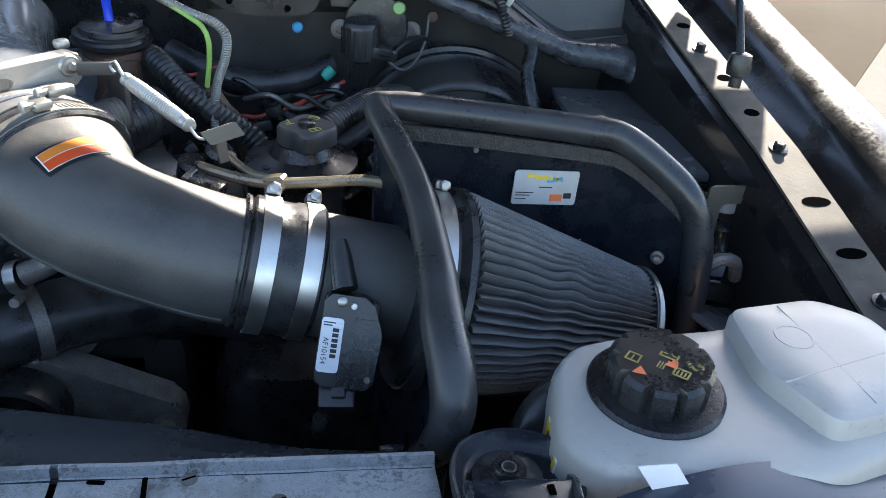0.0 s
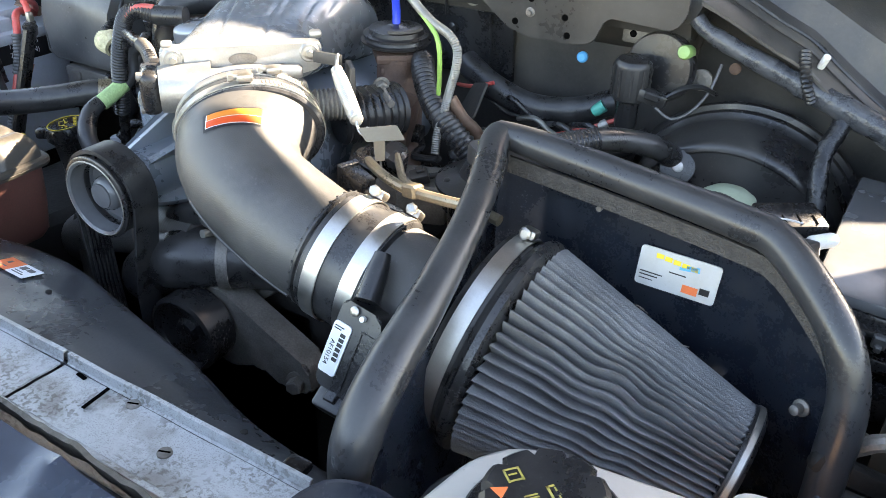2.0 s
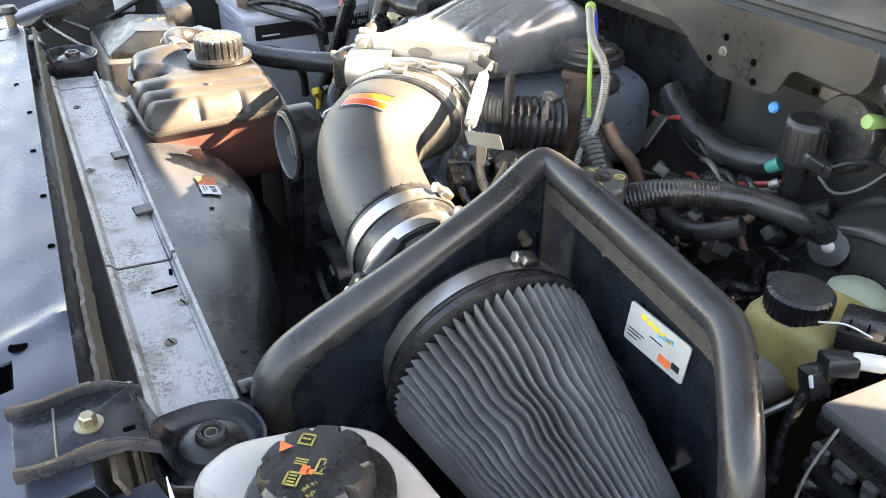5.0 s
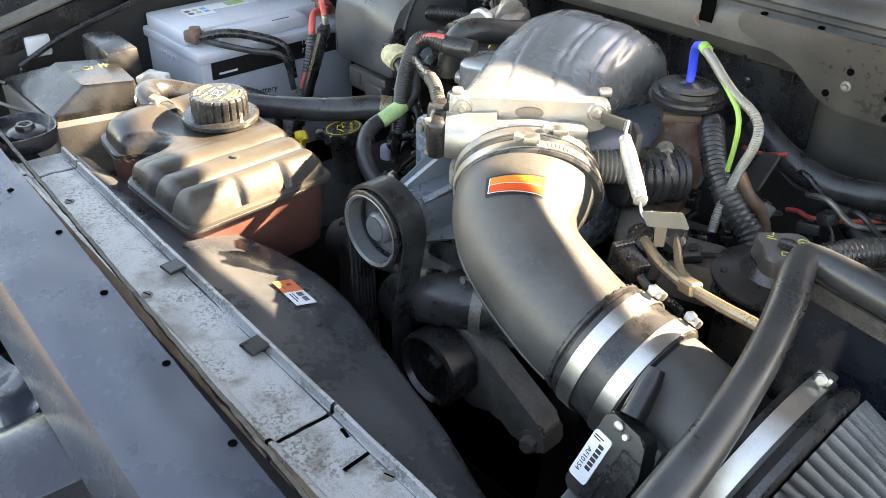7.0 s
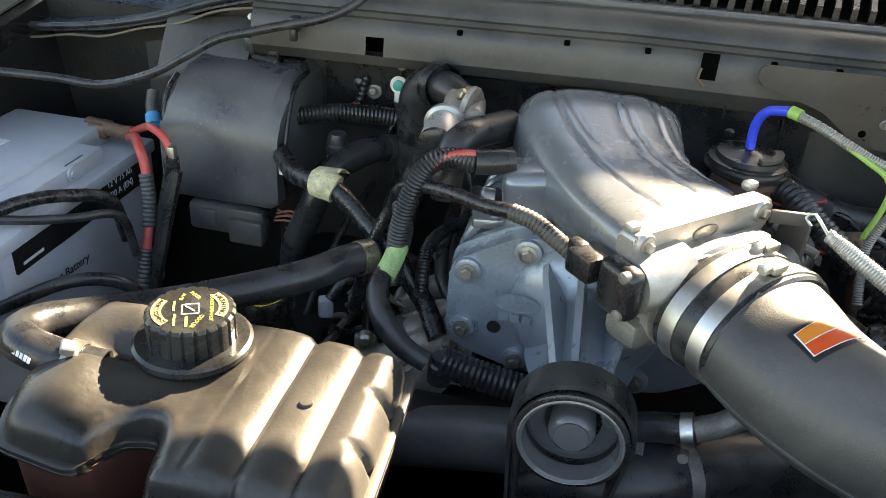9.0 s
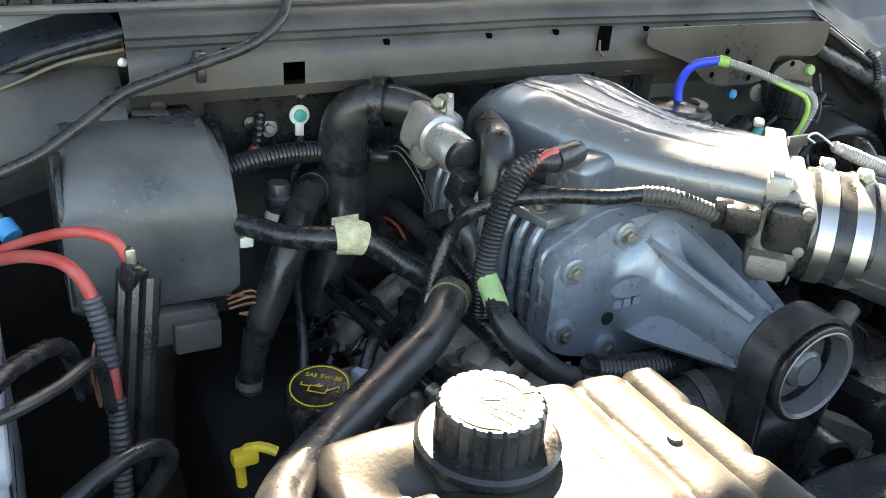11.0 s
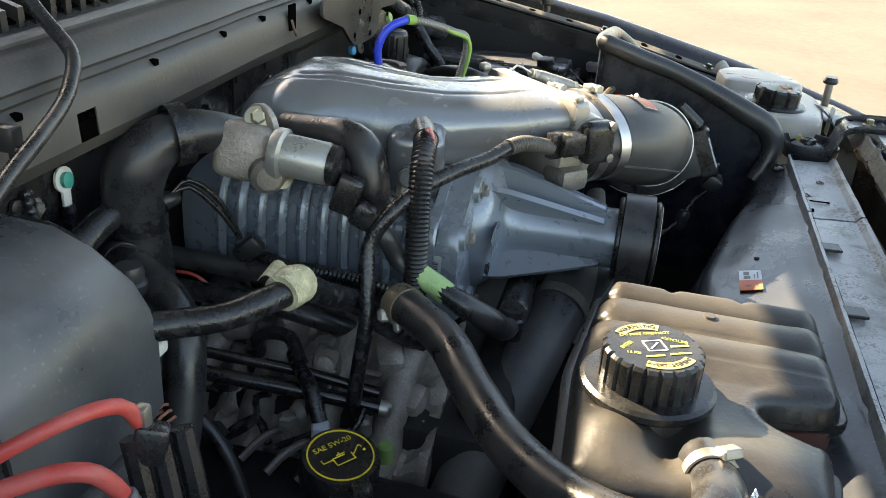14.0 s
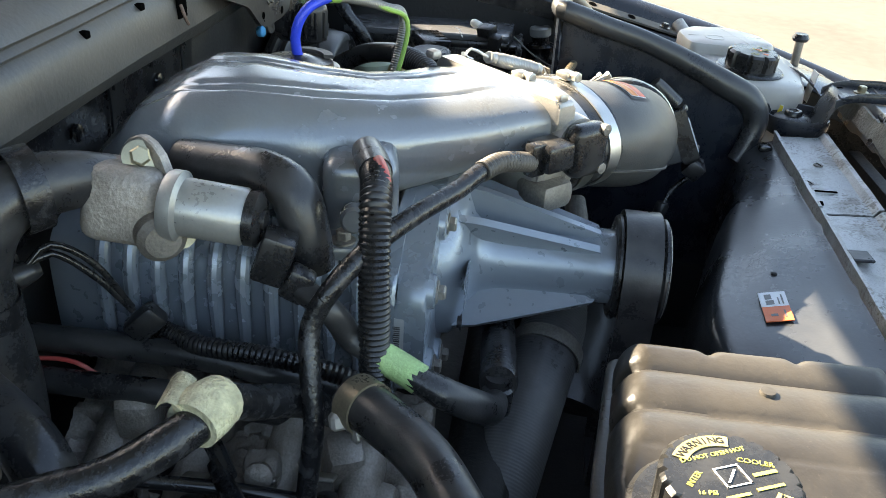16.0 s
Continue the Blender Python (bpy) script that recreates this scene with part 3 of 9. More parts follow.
STRIP = [(-0.395, 1.214), (-0.46, 1.197), (-0.522, 1.175), (-0.60, 1.156), (-0.68, 1.146), (-0.76, 1.142)]


def strip_z(x):
    for (a, za), (b, zb) in zip(STRIP, STRIP[1:]):
        if x >= b:
            return za + (zb - za) * (x - a) / (b - a)
    return STRIP[-1][1]


def cowl_left(u, v):
    """A gutter behind the weatherstrip, then the cowl's side wall."""
    x = -0.76 + 0.362 * u
    low = strip_z(x)
    wall = max(0.0, min(1.0, (x + 0.60) / 0.05))
    high = low + 0.012 + (1.262 - low - 0.012) * wall
    rows = [(0.424, low - 0.002), (0.445, low + 0.004), (0.49, low + 0.002), (0.535, low + 0.006), (0.548, high), (0.62, high + 0.014), (0.95, high + 0.075)]
    k = v * (len(rows) - 1)
    i = min(int(k), len(rows) - 2)
    w = k - i
    return Vector((x, rows[i][0] * (1 - w) + rows[i + 1][0] * w, rows[i][1] * (1 - w) + rows[i + 1][1] * w + 0.0012 * noise.noise((x * 14, v * 6, 2))))


solo("cowl_end", slab(36, 30, cowl_left, 0.003), M["panel_sky_tint"], "dark painted gutter and side wall of the cowl, tinted blue for reflected sky", "cowl", kind="structure")
solo("weatherstrip", tube([(x, 0.420 + 0.002 * math.sin(x * 50), z + 0.003) for x, z in STRIP], 0.0052, 12, flat=0.75), M["rubber"], "black rubber weatherstrip along the cowl's end", "weatherstrip", kind="structure")
solo("cowl_flange", slab(40, 4, lambda u, v: Vector((-0.76 + 0.36 * u, 0.412 + 0.026 * v, strip_z(-0.76 + 0.36 * u) - 0.007 - 0.004 * v + 0.0016 * math.sin(u * 23))), 0.0025), M["plate_tan"], "dusty tan welded flange under the weatherstrip", "flange", kind="structure")
solo("cowl_cavity", slab(24, 4, lambda u, v: Vector((-0.50 + 0.105 * u, 0.450 - 0.006 * v, strip_z(-0.50 + 0.105 * u) - 0.010 - 0.022 * v)), 0.003, (0, 1, 0)), M["brown_liner"], "dusty brown sheet metal below the flange", "panel", kind="structure")
solo("wall_corner", slab(24, 8, lambda u, v: Vector((-0.56 + 0.20 * u, 0.448 + 0.002 * math.sin(u * 9), strip_z(-0.56 + 0.20 * u) - 0.030 - 0.090 * v)), 0.003, (0, 1, 0)), M["bay_paint"], "dark painted firewall corner behind the heater box", "wall", kind="structure")
for x, y, z in ((-0.471, 0.440, 1.162), (-0.521, 0.436, 1.133), (-0.403, 0.405, 1.194)):
    solo("white_clip", rbox((x, y, z), (0.008, 0.006, 0.007), 0.002, 1, (10, 20, 30)), M["white"], "small white plastic clip on the cowl", "clip", "white cowl clips")

# cowl grille
grille = thing("cowl_grille", (0.0, 0.47, 1.25), "black plastic cowl grille with slanted slats", "grille", kind="structure")


def cowl_height(y):
    for (ya, za), (yb, zb) in zip(COWL, COWL[1:]):
        if yb <= y <= ya:
            return zb + (za - zb) * (y - yb) / (ya - yb)
    return 1.25


for i in range(77):
    x = -0.600 + i * 0.0165
    if -0.125 < x < -0.02:
        continue
    zz = 0.012 * min(0.0, x) / 0.4 + 0.010 * max(0.0, x)
    a, b = Vector((x, 0.440, cowl_height(0.440) + zz + 0.001)), Vector((x + 0.030, 0.60, cowl_height(0.60) + zz + 0.001))
    part("slat", skin([[p + Vector((dx, 0, dz)) for dx, dz in ((-0.0035, -0.004), (0.0035, -0.004), (0.0028, 0.012), (-0.0028, 0.012))] for p in (a, b)]), M["plastic"], grille, smooth=False)
# Black sheet in place of the shade between the slats.
part("shade_backing", slab(60, 12, lambda u, v: Vector((-0.61 + 1.30 * u, 0.442 + 0.16 * v, cowl_height(0.442 + 0.16 * v) + 0.0030 + 0.012 * min(0.0, -0.61 + 1.30 * u) / 0.4 + 0.010 * max(0.0, -0.61 + 1.30 * u))), 0.001), M["void"], grille)
part("front_lip", tube([(-0.61, 0.434, cowl_height(0.428) - 0.018), (-0.38, 0.430, cowl_height(0.428) - 0.011), (0.0, 0.428, cowl_height(0.428) + 0.0005), (0.70, 0.440, cowl_height(0.430) + 0.008)], 0.004, 8), M["plastic_dusty"], grille, "dusty raised front lip")

# unseen above and behind the bay: open hood, cab, and plates that shape the sun
cab_rings = []
for x, k in ((-0.93, 0.95), (-0.86, 1.0), (0.86, 1.0), (0.93, 0.95)):
    cab_rings.append([Vector((x, 1.25 + (y - 1.25) * k, 1.3 + (z - 1.3) * k)) for y, z in ((0.64, 1.27), (1.25, 1.955), (1.4, 1.985), (2.3, 1.985), (2.6, 1.3), (2.6, 0.5), (0.64, 0.5))])
solo("cab", skin(cab_rings), M["paint_black"], "black truck cab behind the engine bay", "cab", kind="structure", smooth=False)
# Hood drawn wider than real, its rear edge bent to place the shade.
HOOD_Y, HOOD_Z = 0.62, 1.627
solo("hood", slab(20, 20, lambda u, v: Vector((-1.12 + 2.24 * u, HOOD_Y - 0.80 * v + 0.02 * math.sin(u * math.pi), HOOD_Z + 0.85 * v + 0.05 * math.sin(v * math.pi) - 0.13 * max(0.0, u - 0.62) - 0.75 * max(0.0, min(0.24, 0.98 - 2.24 * u)) * max(0.0, 1 - 4 * v))), 0.03), M["paint_black"],
     "unseen raised black hood, widened and bent to shade the bay", "hood", kind="structure")
# Unseen plates added beside the hood; their outline cuts the sun patches.
for sx in (1, -1):
    solo("sun_mask", plate([(0.66, 1.36), (0.785, 1.36), (0.808, 1.410), (0.820, 1.408), (0.846, 1.335), (0.864, 1.345), (0.868, 1.386), (0.905, 1.398), (0.905, 1.430), (0.962, 1.432), (0.962, 1.62), (0.66, 1.62)], face_frame((0, 0.605, 0), (sx, 0, 0), (0, 0, 1)), 0.006), M["paint_black"], "unseen black plate cut to shape the sun patches", "hinge", kind="structure")

# closing sheets below and at the sides of the bay, near-black for its shade
solo("bay_floor", rbox((0, 0.05, 0.60), (1.44, 0.86, 0.02), 0.0), M["dark"], "grimy sheet closing the engine bay's bottom, blackened for shade", "floor", kind="structure")
solo("wall_front", rbox((0, -0.372, 0.77), (1.30, 0.02, 0.34), 0.004), M["dark"], "sheet closing the truck's nose, blackened for shade", "wall", kind="structure")
# Inner wings coloured near-black where the hood's shade should fall.
for sx in (1, -1):
    solo("apron", slab(20, 8, lambda u, v: Vector((sx * (0.692 - 0.05 * v - 0.02 * math.sin(u * 7) * v), -0.34 + 0.80 * u, rail_z(-0.34 + 0.80 * u) - 0.012 - 0.56 * v)), 0.004, (sx, 0, 0)), M["deep_shade"],
         "inner wing of the engine bay, blackened in place of shade", "wall", kind="structure")

# fender rail bolts, bump stops and slots on the driver's side
for i, (x, y) in enumerate(((0.722, 0.286), (0.722, 0.100), (0.722, -0.08), (-0.722, 0.25), (-0.722, 0.05))):
    solo("bolt", hexbolt((x, y, rail_z(y) + 0.005), (0, -0.23, 1), 0.0052, 0.005, 0.0085), M["plastic"], "dark hex bolt on the fender rail", "bolt", "fender rail bolts")
for y in (0.34, 0.225, 0.16, 0.03, -0.03):
    o = Vector((0.724, y, rail_z(y) + 0.0052))
    solo("rail_slot", lathe(o, (0, -0.23, 1), [(0.006, 0), (0.006, 0.0006)], 16, 2.2 if y < 0.05 else 1.3), M["void"], "dark slot punched in the fender rail", "slot", "fender rail slots")
stop = thing("hood_strut", (0.722, 0.20, 1.14), "black hood prop rod with a rubber end on the fender rail", "strut")
part("rubber_end", lathe((0.722, 0.200, 1.143), (0.05, 0.1, 1), [(0.006, 0), (0.006, 0.010), (0.011, 0.012), (0.012, 0.022), (0.010, 0.032), (0.005, 0.034)], 20), M["rubber"], stop, "black rubber end")
part("rod", tube([(0.722, 0.202, 1.172), (0.735, 0.30, 1.29), (0.76, 0.48, 1.50)], 0.004, 10), M["paint_black"], stop)

# firewall plate with holes on the driver's side, bolts and washers
firewall_plate = thing("firewall_plate", (0.33, 0.37, 1.13), "dark painted firewall plate with punched holes", "plate")
part("plate", plate(rounded([(0.125, 1.200), (0.190, 1.180), (0.222, 1.156), (0.245, 1.150), (0.290, 1.150), (0.318, 1.154), (0.330, 1.183), (0.400, 1.180), (0.410, 1.196), (0.410, 1.222), (0.125, 1.218)], 0.006), face_frame((0, 0.378, 0), (1, 0, 0), (0, 0, 1)), 0.004, 0.001), M["bay_paint"], firewall_plate)
for x, z in ((0.230, 1.164), (0.290, 1.158), (0.286, 1.176), (0.247, 1.19), (0.36, 1.172)):
    part("hole", lathe((x, 0.374, z), (0, -1, 0), [(0.0036, 0), (0.0036, 0.0006)], 14), M["void"], firewall_plate)
part("rivet", hexbolt((0.247, 0.374, 1.176), (0, -1, 0), 0.003, 0.003, 0.005), M["dark_alu"], firewall_plate)
for x, y, z in ((-0.130, 0.433, 1.165), (0.151, 0.427, 1.168), (-0.24, 0.44, 1.15)):
    solo("washer_bolt", hexbolt((x, y, z), (0, -1, 0.1), 0.005, 0.004, 0.0105), M["dark_alu"], "grey washer bolt on the firewall", "bolt", "firewall bolts")
clip = thing("cowl_clip", (0.082, 0.385, 1.2), "rusty spring clip in a cowl slot", "clip")
part("slot", plate([(-0.008, -0.013), (0.008, -0.013), (0.008, 0.013), (-0.008, 0.013)], face_frame((0.080, 0.3915, 1.2055), (1, 0, 0), (0, 0, 1)), 0.002), M["void"], clip)
part("spring", tube([(0.073, 0.388, 1.204), (0.071, 0.384, 1.194), (0.078, 0.385, 1.188)], 0.0014, 6), M["rust"], clip)
for x in (-0.32, -0.17, -0.06, 0.02, 0.14, 0.2):
    solo("seam_notch", rbox((x, 0.396 + 0.014 * (x / 0.7) ** 2, 1.212 + 0.012 * min(0, x) / 0.4 + 0.01 * max(0, x)), (0.006, 0.006, 0.005), 0.001), M["void"], "dark notch in the cowl seam", "notch", "cowl seam notches")
for x in (-0.20, -0.09, 0.04, 0.11):
    solo("seam", rbox((x, 0.444 if x < 0 else 0.4405, 1.155), (0.0015, 0.012, 0.03), 0.0), M["ink"], "thin dark seam in the firewall insulation", "seam", "firewall seams")
mat_ins = solo("insulation", slab(30, 4, lambda u, v: Vector((-0.33 + 0.53 * u, 0.436 + 0.006 * v + 0.002 * noise.noise((u * 12, v, 0)), 1.150 - 0.08 * v)), 0.006, (0, 1, 0)), M["plastic"], "black firewall insulation mat under the cowl", "insulation")
for x in (-0.29, -0.16, -0.02, 0.12):
    part("retaining_pin", lathe((x, 0.436, 1.125), (0, -1, 0.1), [(0.007, 0), (0.006, 0.002), (0.002, 0.003)], 14), M["plastic"], mat_ins, "round plastic retaining pin")
    part("crease", tube([(x + 0.05, 0.4345, 1.148), (x + 0.052, 0.4365, 1.11), (x + 0.049, 0.4395, 1.075)], 0.0012, 6), M["ink"], mat_ins, "vertical fold")

# ---- radiator support, radiator, shroud ----
def panel_f(u, v):
    x = -0.42 + 0.87 * u
    w = (0.37 - x) / 0.79
    z = 1.058 + 0.034 * min(1.0, v * 14) - 0.012 * v ** 2 + 0.010 * w - 0.006 * max(0.0, min(1.0, (x - 0.355) / 0.03))
    if v > 0.88:
        z -= 0.05 * (v - 0.88) / 0.12
    z += 0.004 * math.exp(-((x - 0.285 - 0.03 * v) / 0.008) ** 2)
    return Vector((x, -0.258 - 0.082 * v + 0.044 * w, z + 0.0012 * noise.noise((x * 20, v * 4, 1))))


def panel_hole(i, j):
    x, v = -0.42 + 0.87 * (i + 0.5) / 87, (j + 0.5) / 20
    return (abs(x - 0.332) < 0.0135 and 0.54 < v < 0.76) or (abs(x + 0.300) < 0.011 and 0.68 < v < 0.84)


support_panel = thing("radiator_support", (0, -0.3, 0.95), "dark painted radiator support with punched holes, tinted blue for reflected sky", "radiator support")
part("sheet", slab(87, 20, panel_f, 0.002, skip=panel_hole), M["panel_sky_tint"], support_panel)
part("seam_lip", slab(170, 5, lambda u, v: panel_f(u, 0.0) + Vector((0, 0.004 + 0.006 * v + 0.0014 * noise.noise((u * 70, v * 2, 9)), 0.031 - 0.018 * v + 0.0016 * noise.noise((u * 90, v * 3, 5)))), 0.003, (0, -1, 0)), M["seam_dirt"], support_panel, "flaking dirty sealer along the edge")
for x, v in ((0.310, 0.50), (0.352, 0.80), (0.365, 0.92), (0.0, 0.2), (-0.1, 0.18), (0.10, 0.16), (0.19, 0.15), (-0.195, 0.3), (-0.325, 0.80)):
    o = panel_f((x + 0.42) / 0.87, v)
    part("hole", lathe(o, (0, 0, 1), [(0.006 if x > 0.22 else 0.0028, 0.0002), (0.006 if x > 0.22 else 0.0028, 0.0008)], 16), M["void"], support_panel, "dark punched hole")

radiator = thing("radiator", (0, -0.2, 0.6), "radiator with stained grey metal top cover and dark core", "radiator")
part("core", rbox((0.0, -0.222, 0.83), (0.70, 0.035, 0.40), 0.003), M["deep_shade"], radiator)


def cover_f(u, v):
    """Top cover strip: turned-up lips front and rear, flat top."""
    x = -0.357 + 0.732 * u
    rear = -0.150 - 0.022 * u
    w = 0.058
    prof = [(-0.02, -0.012), (0.0, 0.0075), (0.055, 0.0078), (0.075, 0.001), (0.5, 0.0025), (0.86, 0.003), (0.93, 0.009), (1.0, 0.010), (1.01, -0.014)]
    k = v * (len(prof) - 1)
    i = min(int(k), len(prof) - 2)
    t = k - i
    d = prof[i][0] * (1 - t) + prof[i + 1][0] * t
    z = prof[i][1] * (1 - t) + prof[i + 1][1] * t
    bite = 0.002 * max(0.0, 1 - abs(((x + 0.02) % 0.115) - 0.05) / 0.012) if v < 0.12 else 0.0
    return Vector((x, rear - bite - w * d, 1.040 + z + 0.0012 * noise.noise((x * 22, d * 5, 3))))


def cover_gap(i, j):
    return i in (9, 113) and j > 2


part("top_cover", slab(160, 24, cover_f, 0.0015, skip=cover_gap), M["alu_strip"], radiator, "stained grey metal cover strip")
for x, v in ((0.285, 0.40), (0.235, 0.30), (-0.05, 0.5), (-0.245, 0.45)):
    o = cover_f((x + 0.357) / 0.732, v + 0.1)
    clip = part("screw", lathe(o, (0, 0, 1), [(0.0048, 0.0), (0.0046, 0.0012), (0.003, 0.0015), (0.0, 0.0015)], 16), M["dark_alu"], radiator, "flush slotted screw")
    part("screw_slot", rbox(o + Vector((0, 0, 0.0015)), (0.0075, 0.001, 0.0008), 0.0, 1, (0, 0, 20)), M["void"], clip)
part("edge_slot", rbox(cover_f((0.185 + 0.357) / 0.732, 0.40) + Vector((0, 0, 0.0008)), (0.010, 0.003, 0.001), 0.0006, 1, (0, 0, -8)), M["void"], radiator)
part("gap_line", rbox(cover_f((0.212 + 0.357) / 0.732, 0.40) + Vector((0, -0.010, 0.002)), (0.003, 0.022, 0.001), 0.0004, 1, (0, 0, 3)), M["void"], radiator)
for x in (0.069, -0.069):
    part("tab", rbox((x, -0.170 - 0.03 * (x + 0.069), 1.0465), (0.018, 0.018, 0.003), 0.001, 1, (0, 0, 4)), M["plastic"], radiator, "black plastic tab")
condenser = thing("condenser", (0, -0.24, 0.7), "dark finned air conditioning condenser in front of the radiator", "condenser")
part("core", rbox((0.0, -0.243, 0.85), (0.66, 0.006, 0.32), 0.002), M["dark_alu"], condenser)
fin = mesh_from("fin", rbox((0, 0, 0), (0.0022, 0.006, 0.075), 0.0), M["dark"], False)
for i in range(118):
    ob = new("fin", fin)
    ob.parent = condenser
    ob.matrix_parent_inverse = Matrix.Translation(-BASE[condenser.name])
    ob.matrix_basis = pose(-0.325 + i * 0.0056, -0.2485 + 0.0004 * (i % 3), 0.975, 0, 0, (i % 5 - 2) * 3)
part("side_tank", rbox((0.0, -0.2345, 1.022), (0.66, 0.016, 0.014), 0.003), M["deep_shade"], condenser)


def shroud_f(u, v):
    x = -0.362 + 0.735 * u
    bulge = math.exp(-((x + 0.01) / 0.20) ** 2)
    depth = 0.030 + 0.082 * bulge + 0.012 * math.exp(-((x - 0.2) / 0.08) ** 2)
    s = min(v / 0.70, 1.0)
    y = -0.157 - 0.022 * u + depth * s
    z = 1.036 - (0.014 + 0.010 * bulge) * s ** 1.6
    if v < 0.06:
        z += 0.006 * (1 - v / 0.06)
    if v > 0.70:
        a = (v - 0.70) / 0.30
        y += 0.022 * math.sin(a * math.pi / 2)
        z -= 0.13 * a ** 1.7
    return Vector((x, y, z + 0.0015 * noise.noise((x * 15, s * 4, 7))))


fan_shroud = thing("fan_shroud", (0.0, -0.11, 0.9), "dusty dark plastic fan shroud with an orange warning label", "fan shroud")
part("shell", slab(60, 26, shroud_f, 0.003), M["shroud"], fan_shroud)
LABEL = face_frame((0.0065, -0.0975, 1.0262), (1, -0.05, 0), (0.05, 1, -0.26))
part("warning_label", plate([(-0.021, -0.010), (0.0, -0.010), (0.0, 0.010), (-0.021, 0.010)], LABEL, 0.0008), M["orange_red"], fan_shroud, "orange warning label")
part("label_half", plate([(0.0, -0.010), (0.022, -0.010), (0.022, 0.010), (0.0, 0.010)], LABEL, 0.0008), M["paper"], fan_shroud, "white half of the label")
part("label_print", bars(LABEL @ Matrix.Translation((0, 0, 0.0008)), [(0.003, 0.0, 0.006, 0.006), (0.011, 0.001, 0.007, 0.005), (0.003, -0.007, 0.014, 0.0012), (0.003, -0.004, 0.010, 0.001), (-0.016, -0.006, 0.010, 0.0012), (-0.014, 0.0, 0.003, 0.005)]), M["conduit_grey"], fan_shroud)
for x, v in ((0.30, 0.5), (0.06, 0.42)):
    o = shroud_f((x + 0.362) / 0.735, v)
    part("rivet", lathe(o, (0, 0.15, 1), [(0.0026, 0), (0.0026, 0.001), (0.0015, 0.0016)], 12), M["dark"], fan_shroud)
part("corner_clip", rbox((0.352, -0.160, 1.034), (0.016, 0.014, 0.007), 0.002), M["plastic"], fan_shroud, "black clip at the shroud corner")

# ---- support mounts ----
def mount(name, c, sx):
    x, y, z = c
    t = thing(name, (x, y, z - 0.02), "black painted radiator mount bracket with a rubber bushing", "bracket", "radiator mounts")
    W = lambda a, b: (x + sx * a, y + b)
    turn = lambda o: o if sx > 0 else o[::-1]
    seat = turn(rounded([W(-0.030, -0.034), W(-0.032, 0.004), W(-0.022, 0.026), W(0.008, 0.033), W(0.036, 0.020), W(0.042, -0.010), W(0.030, -0.036)], 0.014))
    part("seat", skin(polygon_rings(seat, [(z - 0.024, 0.004), (z - 0.020, 0.0), (z - 0.004, -0.003), (z - 0.0015, -0.002), (z - 0.002, 0.0), (z - 0.010, 0.004), (z - 0.012, 0.007), (z - 0.0125, 0.030)])), M["chipped"], t, "pressed seat with a raised rim")
    part("bushing", lathe((x, y, z - 0.013), (0, 0, 1), [(0.0215, 0.0), (0.0205, 0.006), (0.0165, 0.0085), (0.0105, 0.0095), (0.0100, 0.0130), (0.0088, 0.0148), (0.0060, 0.0148), (0.0045, 0.012), (0.0045, 0.004), (0.0, 0.004)], 36), M["rubber"], t, "black rubber bushing")
    part("sleeve", lathe((x, y, z - 0.013), (0, 0, 1), [(0.0046, 0.008), (0.0046, 0.0135), (0.0036, 0.0135), (0.0036, 0.005)], 24), M["dark_alu"], t, "steel bushing sleeve")
    tray = turn(rounded([W(-0.036, -0.106), W(0.022, -0.108), W(0.022, -0.040), W(-0.036, -0.036)], 0.003))
    part("tray", skin(polygon_rings(tray, [(z + 0.027, 0.001), (z + 0.0275, 0.0), (z + 0.0300, 0.0), (z + 0.0305, 0.001)])), M["chipped"], t, "flat bolted tray")
    part("ramp", slab(10, 8, lambda u, v: Vector((*W(-0.034 + 0.054 * u, -0.040 + 0.020 * v), z + 0.029 - 0.042 * v * v * (3 - 2 * v) + 0.003 * math.sin(u * math.pi))), 0.003), M["chipped"], t, "sloped step down to the seat")
    for a in (-0.0345, 0.0205):
        part("flange", skin([squircle((*W(a + 0.002 * math.sin(k), b), z + 0.0325 - 0.0012 * max(0, k - 5) ** 2), (sx, 0, 0), (0, 0, 1), 0.0018, 0.0045, 4, 12) for k, b in enumerate([-0.108 + 0.0095 * q for q in range(9)])]), M["chipped"], t, "upturned side flange")
        part("flange_edge", tube([(*W(a + 0.002 * math.sin(k), b), z + 0.0372) for k, b in enumerate([-0.107 + 0.0095 * q for q in range(6)])], 0.0011, 6), M["seam_dirt"], t, "worn dirty flange edge")
    part("slot", rbox((*W(0.008, -0.046), z + 0.0305), (0.004, 0.007, 0.0016), 0.0006, 1), M["void"], t)
    part("crease", tube([(*W(-0.030, -0.083), z + 0.0306), (*W(0.018, -0.086), z + 0.0306)], 0.0009, 6), M["dark_alu"], t, "pale scratch line")
    part("bolt", hexbolt((x - sx * 0.006, y - 0.066, z + 0.030), (0, 0, 1), 0.0050, 0.006, 0.0084), M["brass"], t, "yellow zinc flange bolt")
    return t


mount("radiator_mount", (0.413, -0.200, 1.060), 1)
mount("radiator_mount", (-0.405, -0.171, 1.062), -1)

# corner of the support beyond the mount, and the passenger latch post
solo("support_corner", slab(20, 8, lambda u, v: Vector((0.445 + 0.245 * u, -0.345 + 0.105 * v + 0.035 * u, 1.068 + 0.012 * math.sin(u * 5) * v - 0.03 * (1 - v) ** 2)), 0.003), M["panel_sky_tint"], "glossy black painted corner of the radiator support, tinted blue for reflected sky", "panel")
post = thing("hood_bumper_post", (-0.47, -0.25, 1.07), "slim hood bumper post on the front support", "bumper post")
